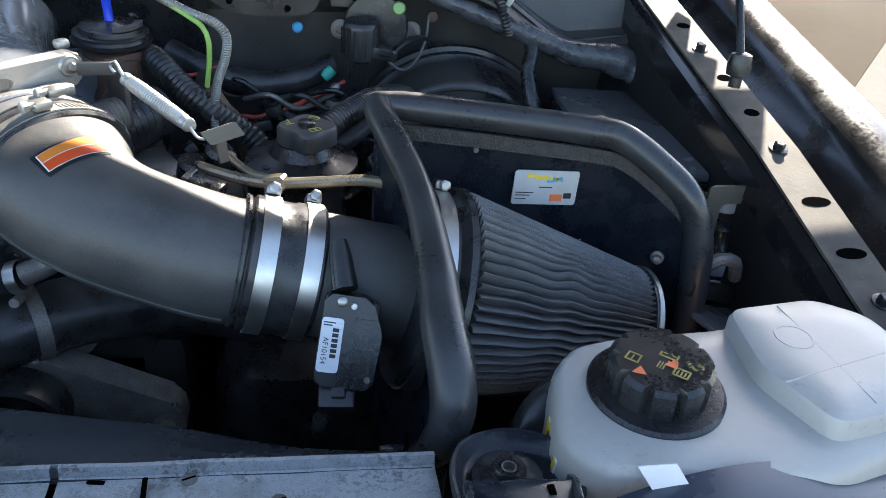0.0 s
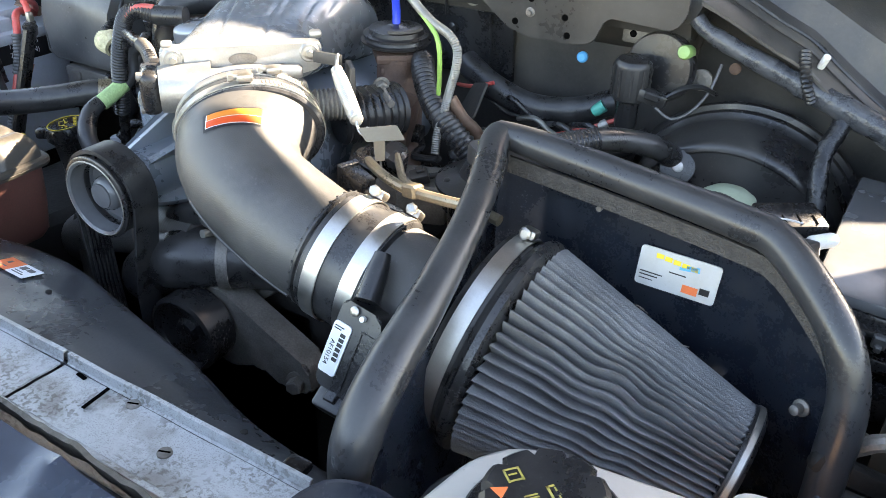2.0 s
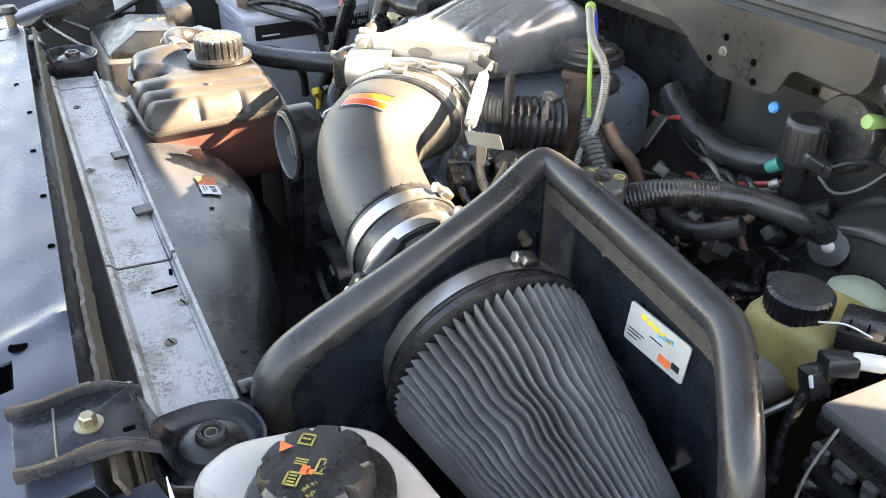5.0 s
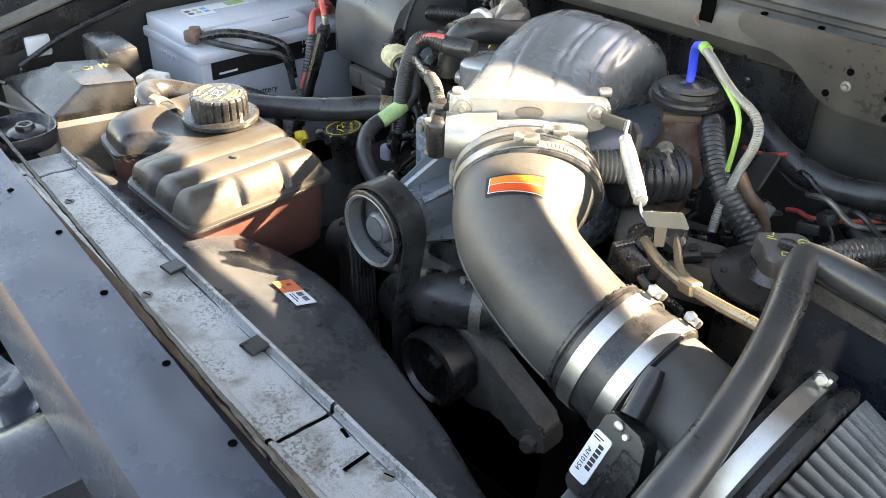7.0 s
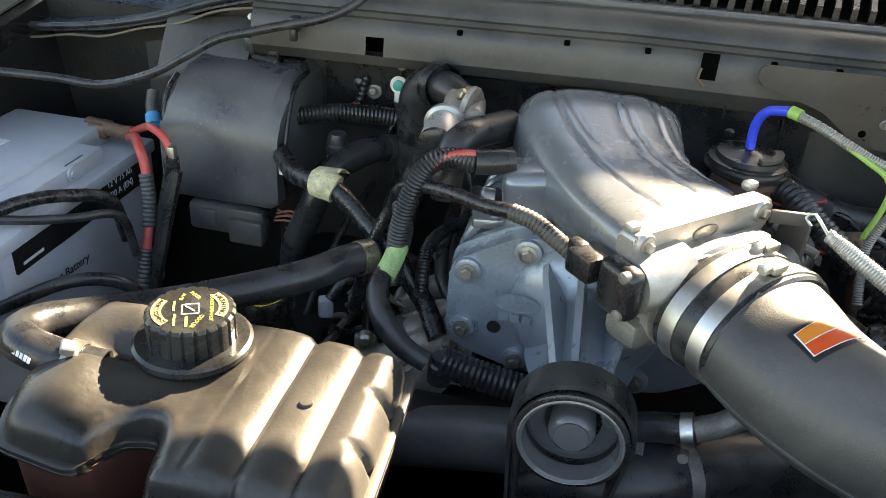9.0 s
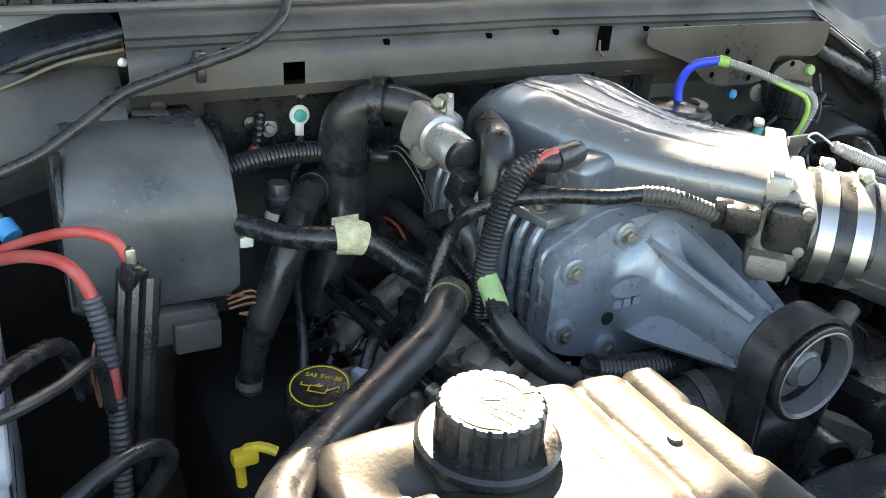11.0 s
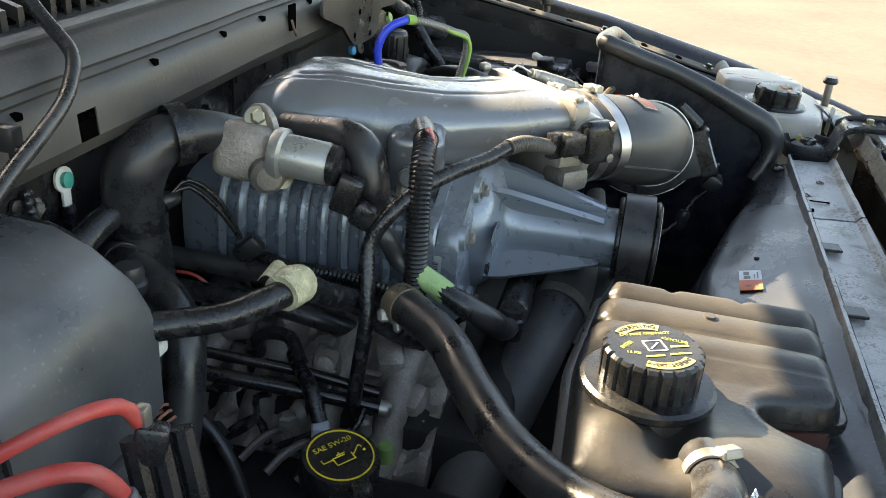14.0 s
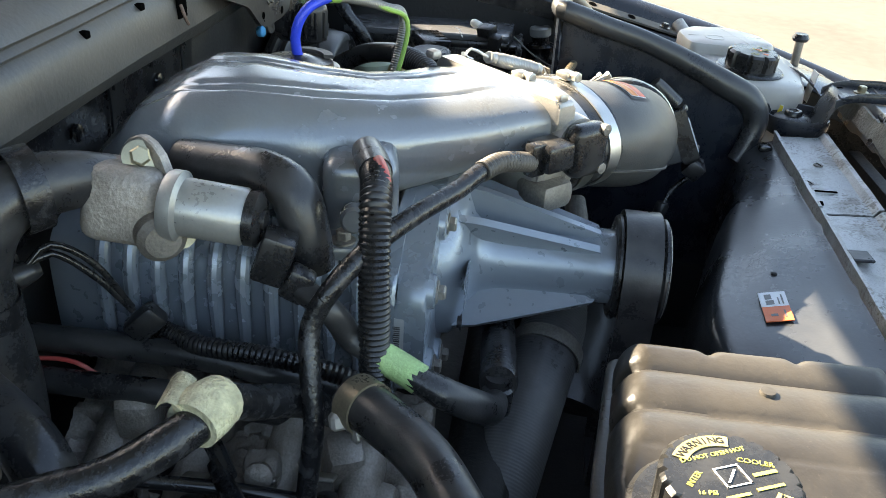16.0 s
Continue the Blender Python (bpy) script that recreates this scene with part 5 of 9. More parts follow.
part("cap_skirt", lathe(WC, WD, [(0.041, 0), (0.042, 0.002), (0.042, 0.007), (0.040, 0.009), (0.030, 0.010)], 56), M["plastic"], wcap)
part("neck", lathe(WC - WD * 0.012, WD, [(0.038, 0), (0.038, 0.014)], 40), M["white_tank"], bottle)
WM = face_frame(WC + WD * 0.0302, (0.75, -0.66, 0), (0.66, 0.75, 0)) @ Matrix.Scale(0.88, 4)
for rects in ([(-0.022, -0.016, 0.010, 0.0012), (-0.022, -0.016, 0.0012, 0.009), (-0.022, -0.0075, 0.010, 0.0012), (-0.0135, -0.016, 0.0012, 0.009), (-0.018, -0.014, 0.001, 0.005)],
              [(-0.004, 0.002, 0.013, 0.0014), (-0.004, 0.002, 0.0014, 0.010), (0.0075, 0.002, 0.0014, 0.010), (-0.002, 0.006, 0.003, 0.001), (0.001, 0.0075, 0.003, 0.001), (0.004, 0.006, 0.003, 0.001)],
              [(-0.013, 0.010, 0.007, 0.003), (-0.011, 0.013, 0.006, 0.003), (-0.009, 0.007, 0.003, 0.004)],
              [(0.010, -0.013, 0.011, 0.0014), (0.010, -0.005, 0.011, 0.0014), (0.010, -0.013, 0.0014, 0.009), (0.0198, -0.013, 0.0014, 0.009), (0.0125, -0.011, 0.0012, 0.005), (0.0150, -0.011, 0.0012, 0.005), (0.0175, -0.011, 0.0012, 0.005)],
              [(-0.001, -0.012, 0.0009, 0.008), (0.001, -0.012, 0.0009, 0.008), (0.003, -0.012, 0.0009, 0.008)]):
    part("cap_symbol", bars(WM, rects), M["mustard"], wcap, "dull yellow warning symbol")
for text, x, y, turn in (("110 kPa", 0.021, 0.009, -0.6), ("16 psi", 0.0185, 0.004, -0.6), ("OK", 0.0, 0.0195, -0.5)):
    part("cap_text", letters(text, WM @ Matrix.Translation((x, y, 0)) @ Matrix.Rotation(turn, 4, "Z"), 0.0045, 0.0002), M["mustard"], wcap, "dull yellow printed words")
part("cap_triangle", merge(plate([(-0.012, -0.027), (-0.003, -0.024), (-0.0095, -0.0175)], WM, 0.0004), bars(WM, [(0.004, -0.006, 0.007, 0.005), (0.006, -0.002, 0.004, 0.004)], 0.0004)), M["orange_red"], wcap, "orange warning triangle")
BL_ = face_frame((0.4445, -0.178, 1.030), (-0.15, -0.98, -0.1), (0.05, -0.1, 1))
part("side_label", plate(rounded([(-0.020, -0.034), (0.016, -0.034), (0.016, 0.030), (-0.020, 0.030)], 0.003), BL_, 0.002), M["paper"], bottle, "white warning label on the tank's side")
part("label_top", bars(BL_ @ Matrix.Translation((0, 0, 0.002)), [(-0.019, 0.012, 0.034, 0.017), (-0.017, -0.030, 0.010, 0.020)]), M["yellow"], bottle, "yellow label blocks")
part("label_marks", bars(BL_ @ Matrix.Translation((0, 0, 0.0024)), [(-0.012, 0.016, 0.006, 0.009), (0.004, 0.017, 0.006, 0.006), (-0.002, -0.026, 0.013, 0.001), (-0.002, -0.020, 0.013, 0.001), (-0.014, -0.004, 0.008, 0.008)]), M["ink"], bottle)
part("white_tab", slab(3, 6, lambda u, v: Vector((0.470 + 0.022 * u + 0.03 * v, -0.236 - 0.004 * v, 1.092 - 0.045 * v)), 0.0008, (0, 1, 0)), M["paper"], bottle, "loose white tape tab")
part("nozzle", tube([(0.695, -0.13, 1.06), (0.715, -0.115, 1.07), (0.735, -0.10, 1.085)], 0.010, 14), M["white_tank"], bottle)
hose("overflow_hose", [(0.432, -0.150, 0.90), (0.433, -0.150, 1.0), (0.437, -0.147, 1.028), (0.446, -0.140, 1.046), (0.462, -0.130, 1.052), (0.485, -0.118, 1.044), (0.51, -0.100, 1.025)], 0.010, "rubber", "black rubber hose around the white reservoir", "hose")

# ---- supercharger ----
blower = thing("supercharger", (0, 0.28, 0.93), "grey painted cast supercharger with ribbed case and belt pulley", "supercharger")
case_rings = []
for y, k in ((0.176, 0.96), (0.182, 1.0), (0.405, 1.0), (0.42, 0.95)):
    case_rings.append(squircle((0.0, y, 1.038), (1, 0, 0), (0, 0, 1), 0.112 * k, 0.060 * k, 4.5, 44))
part("rotor_case", skin(case_rings), M["blower"], blower, "ribbed grey rotor case")
for i in range(10):
    y = 0.203 + i * 0.0192
    part("rib", tube([(-0.085, y, 1.099), (-0.104, y, 1.094), (-0.1145, y, 1.075), (-0.1165, y, 1.045), (-0.114, y, 1.005), (-0.098, y, 0.982)], [0.0022, 0.0050, 0.0052, 0.0046, 0.0030, 0.0012], 10, 0.006), M["blower"], blower, "cast cooling rib")
FRONT_M = face_frame((0, 0.158, 1.042), (1, 0, 0), (0, 0, 1))
front_outline = rounded([(-0.120, -0.040), (-0.120, 0.036), (-0.096, 0.050), (-0.066, 0.068), (-0.03, 0.072), (0.03, 0.072), (0.072, 0.068), (0.118, 0.035),
                         (0.118, -0.035), (0.072, -0.062), (0.02, -0.068), (-0.055, -0.064), (-0.100, -0.052)], 0.012, 3)
part("front_plate", plate(front_outline, FRONT_M @ Matrix.Translation((0, 0, -0.020)), 0.020, 0.003, 2), M["blower"], blower, "grey cast front plate")
part("plate_rim", plate(rounded([(-0.1215, -0.044), (-0.1215, 0.039), (-0.098, 0.053), (-0.066, 0.071), (0.066, 0.071), (0.119, 0.037), (0.119, -0.037), (0.074, -0.065), (-0.055, -0.067), (-0.101, -0.055)], 0.012, 3), FRONT_M @ Matrix.Translation((0, 0, -0.028)), 0.008, 0.002), M["blower"], blower)
for x, z in ((-0.104, 1.073), (-0.105, 1.015), (-0.055, 1.099), (-0.055, 0.990), (0.06, 1.098), (0.105, 1.05), (0.05, 0.990)):
    b = part("boss", lathe((x, 0.160, z), (0, -1, 0), [(0.0125, 0), (0.0115, 0.006), (0.0095, 0.007)], 24), M["blower"], blower)
    part("bolt", hexbolt((x, 0.1535, z), (0, -1, 0), 0.0055, 0.004, 0.0078), M["zinc"] if z > 1.09 else M["dark_alu"], b, "bolt with washer")
OVM = face_frame((-0.058, 0.1372, 1.060), (1, 0, 0), (0, 0, 1))
part("emblem", skin([squircle(OVM @ Vector((0, 0, h)), (1, 0, 0), (0, 0, 1), a, b2, 2.0, 32) for h, a, b2 in ((0.0, 0.020, 0.009), (0.0008, 0.020, 0.009), (0.0008, 0.018, 0.0075), (0.0002, 0.018, 0.0075))]), M["blower"], blower, "embossed oval emblem")
part("emblem_bars", bars(OVM, [(-0.013 + i * 0.007, -0.003, 0.0045, 0.006) for i in range(4)] + [(-0.014 + i * 0.010, -0.018, 0.0075, 0.0075) for i in range(3)], 0.0009), M["blower"], blower, "embossed bars in place of lettering")
part("plug_hole", lathe((-0.075, 0.1385, 1.033), (0, -1, 0), [(0.006, 0), (0.006, 0.001), (0.0045, 0.001), (0.0045, -0.002)], 20), M["ink"], blower, "dark plug hole")
part("snout", lathe((0, 0.158, 1.05), (0, -1, 0), [(0.066, -0.002), (0.064, 0.008), (0.056, 0.016), (0.040, 0.021), (0.0320, 0.028), (0.0285, 0.040), (0.0270, 0.060), (0.0265, 0.108), (0.0285, 0.112), (0.0285, 0.128), (0.016, 0.130)], 44), M["blower"], blower, "round grey drive snout")
for a in (100, 130, 222, 50, 318, 270):
    ca, sa = math.cos(math.radians(a)), math.sin(math.radians(a))
    r0, r1 = 0.061, 0.031
    quad = [Vector((ca * 0.024, 0.146, 1.05 + sa * 0.024)), Vector((ca * r0, 0.147, 1.05 + sa * r0)), Vector((ca * r0 * 0.96, 0.130, 1.05 + sa * r0 * 0.96)), Vector((ca * r1, 0.044, 1.05 + sa * r1)), Vector((ca * 0.024, 0.040, 1.05 + sa * 0.024))]
    t = Vector((-sa, 0, ca)) * 0.0028
    part("web", skin([[p - t for p in quad], [p + t for p in quad]]), M["blower"], blower, "cast web along the snout")
part("inspection_label", plate([(0, 0), (0.012, 0), (0.012, 0.030), (0, 0.030)], face_frame((-0.1185, 0.196, 1.006), (0, -1, 0), (0, 0, 1)), -0.0015), M["silver_label"], blower, "small silver bar-code label")
part("label_bars", bars(face_frame((-0.1203, 0.194, 1.008), (0, -1, 0), (0, 0, 1)), [(0.001, 0.002 + i * 0.0024, 0.006, 0.0013) for i in range(10)], -0.0003), M["ink"], blower)
pulley = part("pulley", lathe((0, 0.032, 1.05), (0, -1, 0), [(0.012, 0.0), (0.0385, 0.0), (0.0400, 0.002), (0.0400, 0.004), (0.0385, 0.005), (0.0385, 0.033), (0.0400, 0.035), (0.0400, 0.037), (0.0385, 0.038), (0.0350, 0.038), (0.0335, 0.034), (0.0315, 0.014), (0.0165, 0.012), (0.0150, 0.020)], 64), M["plastic"], blower, "black belt pulley")
part("rim", lathe((0, 0.032, 1.05), (0, -1, 0), [(0.0365, 0.0384), (0.0350, 0.0390), (0.0330, 0.0375), (0.0322, 0.018), (0.0305, 0.0145), (0.0200, 0.0135)], 64, cap=False), M["lid_grey"], pulley, "dark inner rim")
part("lip", lathe((0, 0.032, 1.05), (0, -1, 0), [(0.0366, 0.0386), (0.0358, 0.0393), (0.0350, 0.0386)], 64, cap=False), M["dark_alu"], pulley, "thin worn metal lip")
part("hub", lathe((0, 0.032, 1.05), (0, -1, 0), [(0.0165, 0.012), (0.0165, 0.026), (0.0150, 0.029), (0.0120, 0.031), (0.0118, 0.0325), (0.0, 0.0330)], 40), M["lid_grey"], pulley, "dull dark hub")

# belt: down from the pulley to the idler
belt = thing("drive_belt", (0.02, 0.012, 0.9), "black ribbed drive belt on the supercharger pulley", "belt")
loop = [Vector((0.0405 * math.cos(math.radians(a)), 0.0135, 1.05 + 0.0405 * math.sin(math.radians(a)))) for a in range(-8, 189, 8)]
loop += [Vector((-0.036, 0.0135, 0.96)), Vector((-0.028, 0.0135, 0.86)), Vector((0.028, 0.0135, 0.86)), Vector((0.024, 0.0135, 0.95))]
rings = []
for i, p in enumerate(loop):
    c = Vector((0, 0.0135, 1.02))
    o = (p - c)
    o.y = 0
    o.normalize()
    rings.append([p + Vector((0, -0.0135, 0)), p + Vector((0, 0.0135, 0)), p + Vector((0, 0.0135, 0)) + o * 0.004, p + Vector((0, -0.0135, 0)) + o * 0.004])
part("band", skin(rings, closed=True), M["rubber"], belt)
for k in range(6):
    y = 0.0135 - 0.011 + k * 0.0044
    part("belt_rib", tube([(-0.0335, y, 1.025), (-0.032, y, 0.95), (-0.025, y, 0.87)], 0.0013, 5, 0.02), M["rubber"], belt)
idler = thing("idler_pulley", (0.07, 0.01, 0.9), "worn black idler pulley on a grey bracket", "pulley")
part("wheel", lathe((0.072, 0.036, 0.918), (0, -1, 0), [(0.01, 0), (0.040, 0.0), (0.040, 0.030), (0.036, 0.032), (0.033, 0.026), (0.014, 0.022), (0.012, 0.028), (0, 0.028)], 48), M["plastic"], idler)
part("bracket", plate(rounded([(0.055, 0.955), (0.085, 0.962), (0.195, 0.905), (0.200, 0.875), (0.165, 0.868), (0.135, 0.885), (0.10, 0.87), (0.06, 0.88)], 0.008), face_frame((0, 0.040, 0), (1, 0, 0), (0, 0, 1)), -0.028, 0.003), M["dark_alu"], idler, "grey cast bracket")
part("bolt", hexbolt((0.182, 0.040, 0.884), (0.3, -1, 0.1), 0.008, 0.010, 0.012), M["dark_alu"], idler)

# ---- inlet plenum ----
plenum = thing("inlet_plenum", (0.0, 0.25, 1.1), "grey painted cast inlet plenum above the supercharger", "inlet plenum")
rows = [((-0.018, 0.405, 1.085), (1, 0, 0), 0.050, 0.020), ((-0.018, 0.392, 1.108), (1, 0, 0), 0.068, 0.032), ((-0.018, 0.365, 1.126), (1, 0.03, 0), 0.077, 0.044), ((-0.016, 0.335, 1.136), (1, 0.06, 0), 0.080, 0.049),
        ((-0.014, 0.300, 1.139), (1, 0.14, 0), 0.078, 0.047), ((-0.004, 0.255, 1.138), (1, 0.28, 0), 0.072, 0.041), ((0.012, 0.215, 1.138), (1, 0.48, 0), 0.067, 0.035), ((0.033, 0.180, 1.142), (1, 0.74, 0), 0.067, 0.029),
        ((0.050, 0.153, 1.147), (1, 0.92, 0), 0.068, 0.025), ((0.062, 0.136, 1.149), (1, 0.99, 0), 0.067, 0.021)]
P_ROWS = []
for (a, ua, wa, ha), (b, ub, wb, hb) in zip(rows, rows[1:]):
    for k in range(4):
        t = k / 4
        P_ROWS.append((Vector(a).lerp(Vector(b), t), Vector(ua).lerp(Vector(ub), t), wa + (wb - wa) * t, ha + (hb - ha) * t))
P_ROWS.append((Vector(rows[-1][0]), Vector(rows[-1][1]), rows[-1][2], rows[-1][3]))


CREASES = ((-0.62, -0.34, 0.20, 0.97), (-0.52, -0.24, 0.30, 0.62), (0.06, 0.30, 0.16, 0.97), (0.16, 0.42, 0.20, 0.80), (0.50, 0.80, 0.20, 0.85), (0.60, 0.92, 0.25, 0.60))


def plenum_ring(i, c, u, a, b):
    """One ring; narrow cast creases run forward along the top."""
    ring = squircle(c, u.normalized(), (0, 0, 1), a, b, 3.0, 220)
    s = i / len(P_ROWS)
    out = []
    for p in ring:
        q = p - c
        x = q.dot(u.normalized()) / a
        if q.z > 0:
            for x0, x1, s0, s1 in CREASES:
                t = (s - s0) / (s1 - s0)
                if 0 < t < 1:
                    q.z -= 0.0019 * math.exp(-((x - x0 - (x1 - x0) * t) / 0.032) ** 2) * min(1.0, t * 6, (1 - t) * 6)
        out.append(c + q)
    return out


part("body", skin([plenum_ring(i, *r) for i, r in enumerate(P_ROWS)]), M["plenum"], plenum, "smooth grey cast plenum")
part("port_neck", rbox((-0.066, 0.212, 1.122), (0.045, 0.050, 0.062), 0.010, 3, (0, -6, 12)), M["plenum"], plenum, "cast side neck of the plenum")
part("fitting", tube([(-0.080, 0.205, 1.157), (-0.098, 0.198, 1.156), (-0.112, 0.193, 1.156)], [0.010, 0.011, 0.0105], 16), M["rubber"], plenum, "black rubber hose fitting")
part("flange_foot", rbox((-0.092, 0.232, 1.098), (0.050, 0.070, 0.010), 0.003, 2, (0, 0, 12)), M["plenum"], plenum)
part("foot_bolt", hexbolt((-0.104, 0.215, 1.103), (0, 0, 1), 0.005, 0.006, 0.008), M["dark_alu"], plenum)
part("cap_plug", lathe((-0.095, 0.210, 1.118), (-1, -0.2, 0.1), [(0.009, 0), (0.009, 0.010), (0.007, 0.012)], 18), M["plenum"], plenum, "grey plug on the plenum's side")

# ---- throttle body ----
throttle = thing("throttle_housing", (0.07, 0.11, 1.07), "bare cast aluminium throttle body bolted to the plenum", "throttle body")
U, D = Vector((0.711, 0.703, 0)), Vector((0.703, -0.711, 0))
TB = Vector((0.0725, 0.124, 1.113))
FLM = face_frame(Vector((0.0725, 0.124, 1.113)), U, (0, 0, 1))
part("flange", plate(rounded([(-0.073, 0.036), (-0.073, 0.058), (0.073, 0.058), (0.073, 0.034), (0.050, 0.028), (-0.050, 0.028)], 0.006, 4), FLM @ Matrix.Translation((0, 0, -0.016)), 0.016, 0.0025, 2), M["cast"], throttle, "cast aluminium flange")
for a in (-0.0612, 0.0612):
    ear = part("flange_ear", lathe(FLM @ Vector((a, 0.049, -0.014)), D, [(0.0095, 0), (0.0095, 0.014), (0.0080, 0.016)], 24), M["cast"], throttle, "round bolt ear")
    part("bolt", hexbolt(FLM @ Vector((a, 0.049, 0.001)), D, 0.0040, 0.003, 0.0062), M["zinc"], ear, "flange bolt")
part("bore", lathe(TB, D, [(0.040, -0.014), (0.042, -0.010), (0.042, 0.008), (0.044, 0.010), (0.044, 0.018), (0.041, 0.020), (0.041, 0.034)], 64, 1.44), M["cast"], throttle, "round throttle bore")
part("lower_flange", rbox(TB - D * 0.006 + Vector((0, 0, -0.012)), (0.118, 0.020, 0.072), 0.010, 3, (0, 0, 44.7)), M["cast"], throttle, "cast lower half of the throttle body")
part("ledge", rbox(TB + D * 0.012 + U * 0.005 + Vector((0, 0, 0.036)), (0.095, 0.018, 0.010), 0.003, 2, (0, 0, 44.7)), M["cast"], throttle, "cast ledge above the bore")
part("emblem", skin([squircle(FLM @ Vector((0.0, 0.046, h)), U, (0, 0, 1), 0.013 * k, 0.0055 * k, 2, 28) for h, k in ((0.000, 1), (0.0012, 1), (0.0012, 0.85), (0.0005, 0.85))]), M["dark_alu"], throttle, "small oval emblem")
part("top_lug", rbox(FLM @ Vector((-0.066, 0.060, -0.010)), (0.010, 0.009, 0.006), 0.002, 2, (0, 0, 45)), M["cast"], throttle)
part("rear_lug", rbox(FLM @ Vector((0.070, 0.060, -0.022)), (0.012, 0.010, 0.008), 0.003, 2, (0, 0, 45)), M["cast"], throttle)
# throttle position sensor on the passenger side
TPS = Vector((0.012, 0.058, 1.136))
tps = part("position_sensor", rbox(TPS + U * 0.006, (0.018, 0.034, 0.040), 0.007, 3, (0, 0, 44.7)), M["plastic"], throttle, "black throttle position sensor")
part("sensor_boss", lathe(TPS + U * 0.060, -U, [(0.024, 0), (0.022, 0.040), (0.021, 0.046)], 28), M["cast"], throttle, "cast boss behind the sensor")
for z in (0.016, -0.014):
    part("screw", lathe(TPS - U * 0.003 + D * 0.010 + Vector((0, 0, z)), -U, [(0.0042, -0.004), (0.0042, 0.0012), (0.0025, 0.0018)], 14), M["dark_alu"], tps)
part("connector", merge(rbox((-0.006, 0.088, 1.138), (0.026, 0.026, 0.020), 0.003, 2, (0, 0, 45)), rbox((-0.016, 0.098, 1.137), (0.010, 0.014, 0.024), 0.002, 2, (0, 0, 45))), M["plastic"], tps, "black sensor connector")
part("valve_block", rbox((0.034, 0.088, 1.093), (0.036, 0.034, 0.024), 0.008, 2, (0, 0, 45)), M["dark_alu"], throttle)
# throttle lever and spring on the driver's side
lever = part("lever", merge(rbox((0.137, 0.167, 1.160), (0.030, 0.004, 0.011), 0.001, 2, (0, 0, 5)), rbox(TB + U * 0.098 + D * 0.008 + Vector((0, 0, 0.014)), (0.006, 0.026, 0.050), 0.002, 2, (0, 0, 45))), M["cowl"], throttle, "dark steel throttle lever")
part("coil", tube([TB + U * 0.062 + D * 0.010, TB + U * 0.094 + D * 0.010], 0.016, 18, ribs=(0.0042, 0.0022)), M["dark_alu"], throttle, "coiled return spring")
rod = thing("damper_spring", (0.18, 0.13, 1.14), "bright metal tension spring hooked to the throttle lever", "spring")
A0, A1 = Vector((0.162, 0.147, 1.1595)), Vector((0.215, 0.102, 1.138))
part("coil", tube([A0, A0.lerp(A1, 0.1), A0.lerp(A1, 0.9), A1], [0.0054, 0.0066, 0.0066, 0.0060], 20, ribs=(0.0020, 0.0007)), M["satin"], rod, "tightly wound bright coil")
part("hook", tube([A0, A0 + Vector((-0.004, 0.006, 0.004)), Vector((0.153, 0.162, 1.168)), Vector((0.148, 0.166, 1.163)), Vector((0.152, 0.160, 1.159))], 0.0013, 8), M["steel"], rod, "wire hook")
part("hook", tube([A1, A1 + Vector((0.003, -0.003, -0.005)), Vector((0.222, 0.0975, 1.129)), Vector((0.229, 0.094, 1.131)), Vector((0.230, 0.097, 1.137))], 0.0013, 8), M["steel"], rod, "wire hook")
solo("cable_bracket", merge(plate(rounded([(-0.002, 0.0), (0.031, 0.0), (0.037, 0.013), (0.004, 0.012)], 0.002), face_frame((0.2258, 0.0912, 1.1371), (0.023, 0.020, 0.001), (0.22, -0.26, -0.9)), 0.0018), plate([(0.010, 0.008), (0.020, 0.008), (0.019, 0.030), (0.011, 0.030)], face_frame((0.2258, 0.0915, 1.1371), (0.023, 0.020, 0.001), (0.1, -0.1, -1)), 0.0018)), M["plate_tan"], "yellow zinc bracket holding the spring", "bracket")

coupler2 = thing("throttle_coupler", TB + D * 0.05, "black rubber throttle coupler with two stainless clamps", "coupler")
part("sleeve", lathe(TB, D, [(0.0425, 0.022), (0.0445, 0.024), (0.0445, 0.072), (0.0425, 0.074)], 64, 1.44), M["rubber"], coupler2, "black rubber sleeve")
clamp_pair(coupler2, (0.036, 0.062), TB, D, 0.0447, (-0.40, 0.02), 1.44)

# ---- bypass valve ----
bypass = thing("bypass_valve", (-0.15, 0.31, 1.12), "cast grey bypass valve with a round metal actuator", "bypass valve")
part("body", rbox((-0.150, 0.332, 1.140), (0.042, 0.046, 0.046), 0.010, 3, (8, 10, 10)), M["shell_metal"], bypass, "cast valve body")
part("flange", plate(rounded([(-0.030, -0.026), (0.018, -0.03), (0.026, -0.004), (0.006, 0.036), (-0.014, 0.036), (-0.030, 0.006)], 0.010, 4), face_frame((-0.140, 0.320, 1.140), (-0.35, -0.94, 0.0), (0.1, 0, 1)), 0.006, 0.001), M["shell_metal"], bypass, "grey mounting flange")
part("plug", lathe((-0.160, 0.312, 1.128), (-0.8, -0.6, 0.0), [(0.014, 0.0), (0.014, 0.014), (0.010, 0.018), (0.0, 0.019)], 24), M["dark_alu"], bypass, "round grey plug")
ACT = Vector((0.02, -0.99, -0.08)).normalized()
part("actuator", lathe((-0.160, 0.303, 1.145), ACT, [(0.0195, 0), (0.0205, 0.002), (0.0205, 0.008), (0.0170, 0.010), (0.0168, 0.044), (0.0155, 0.046), (0.0155, 0.048)], 40), M["satin"], bypass, "satin metal actuator can")
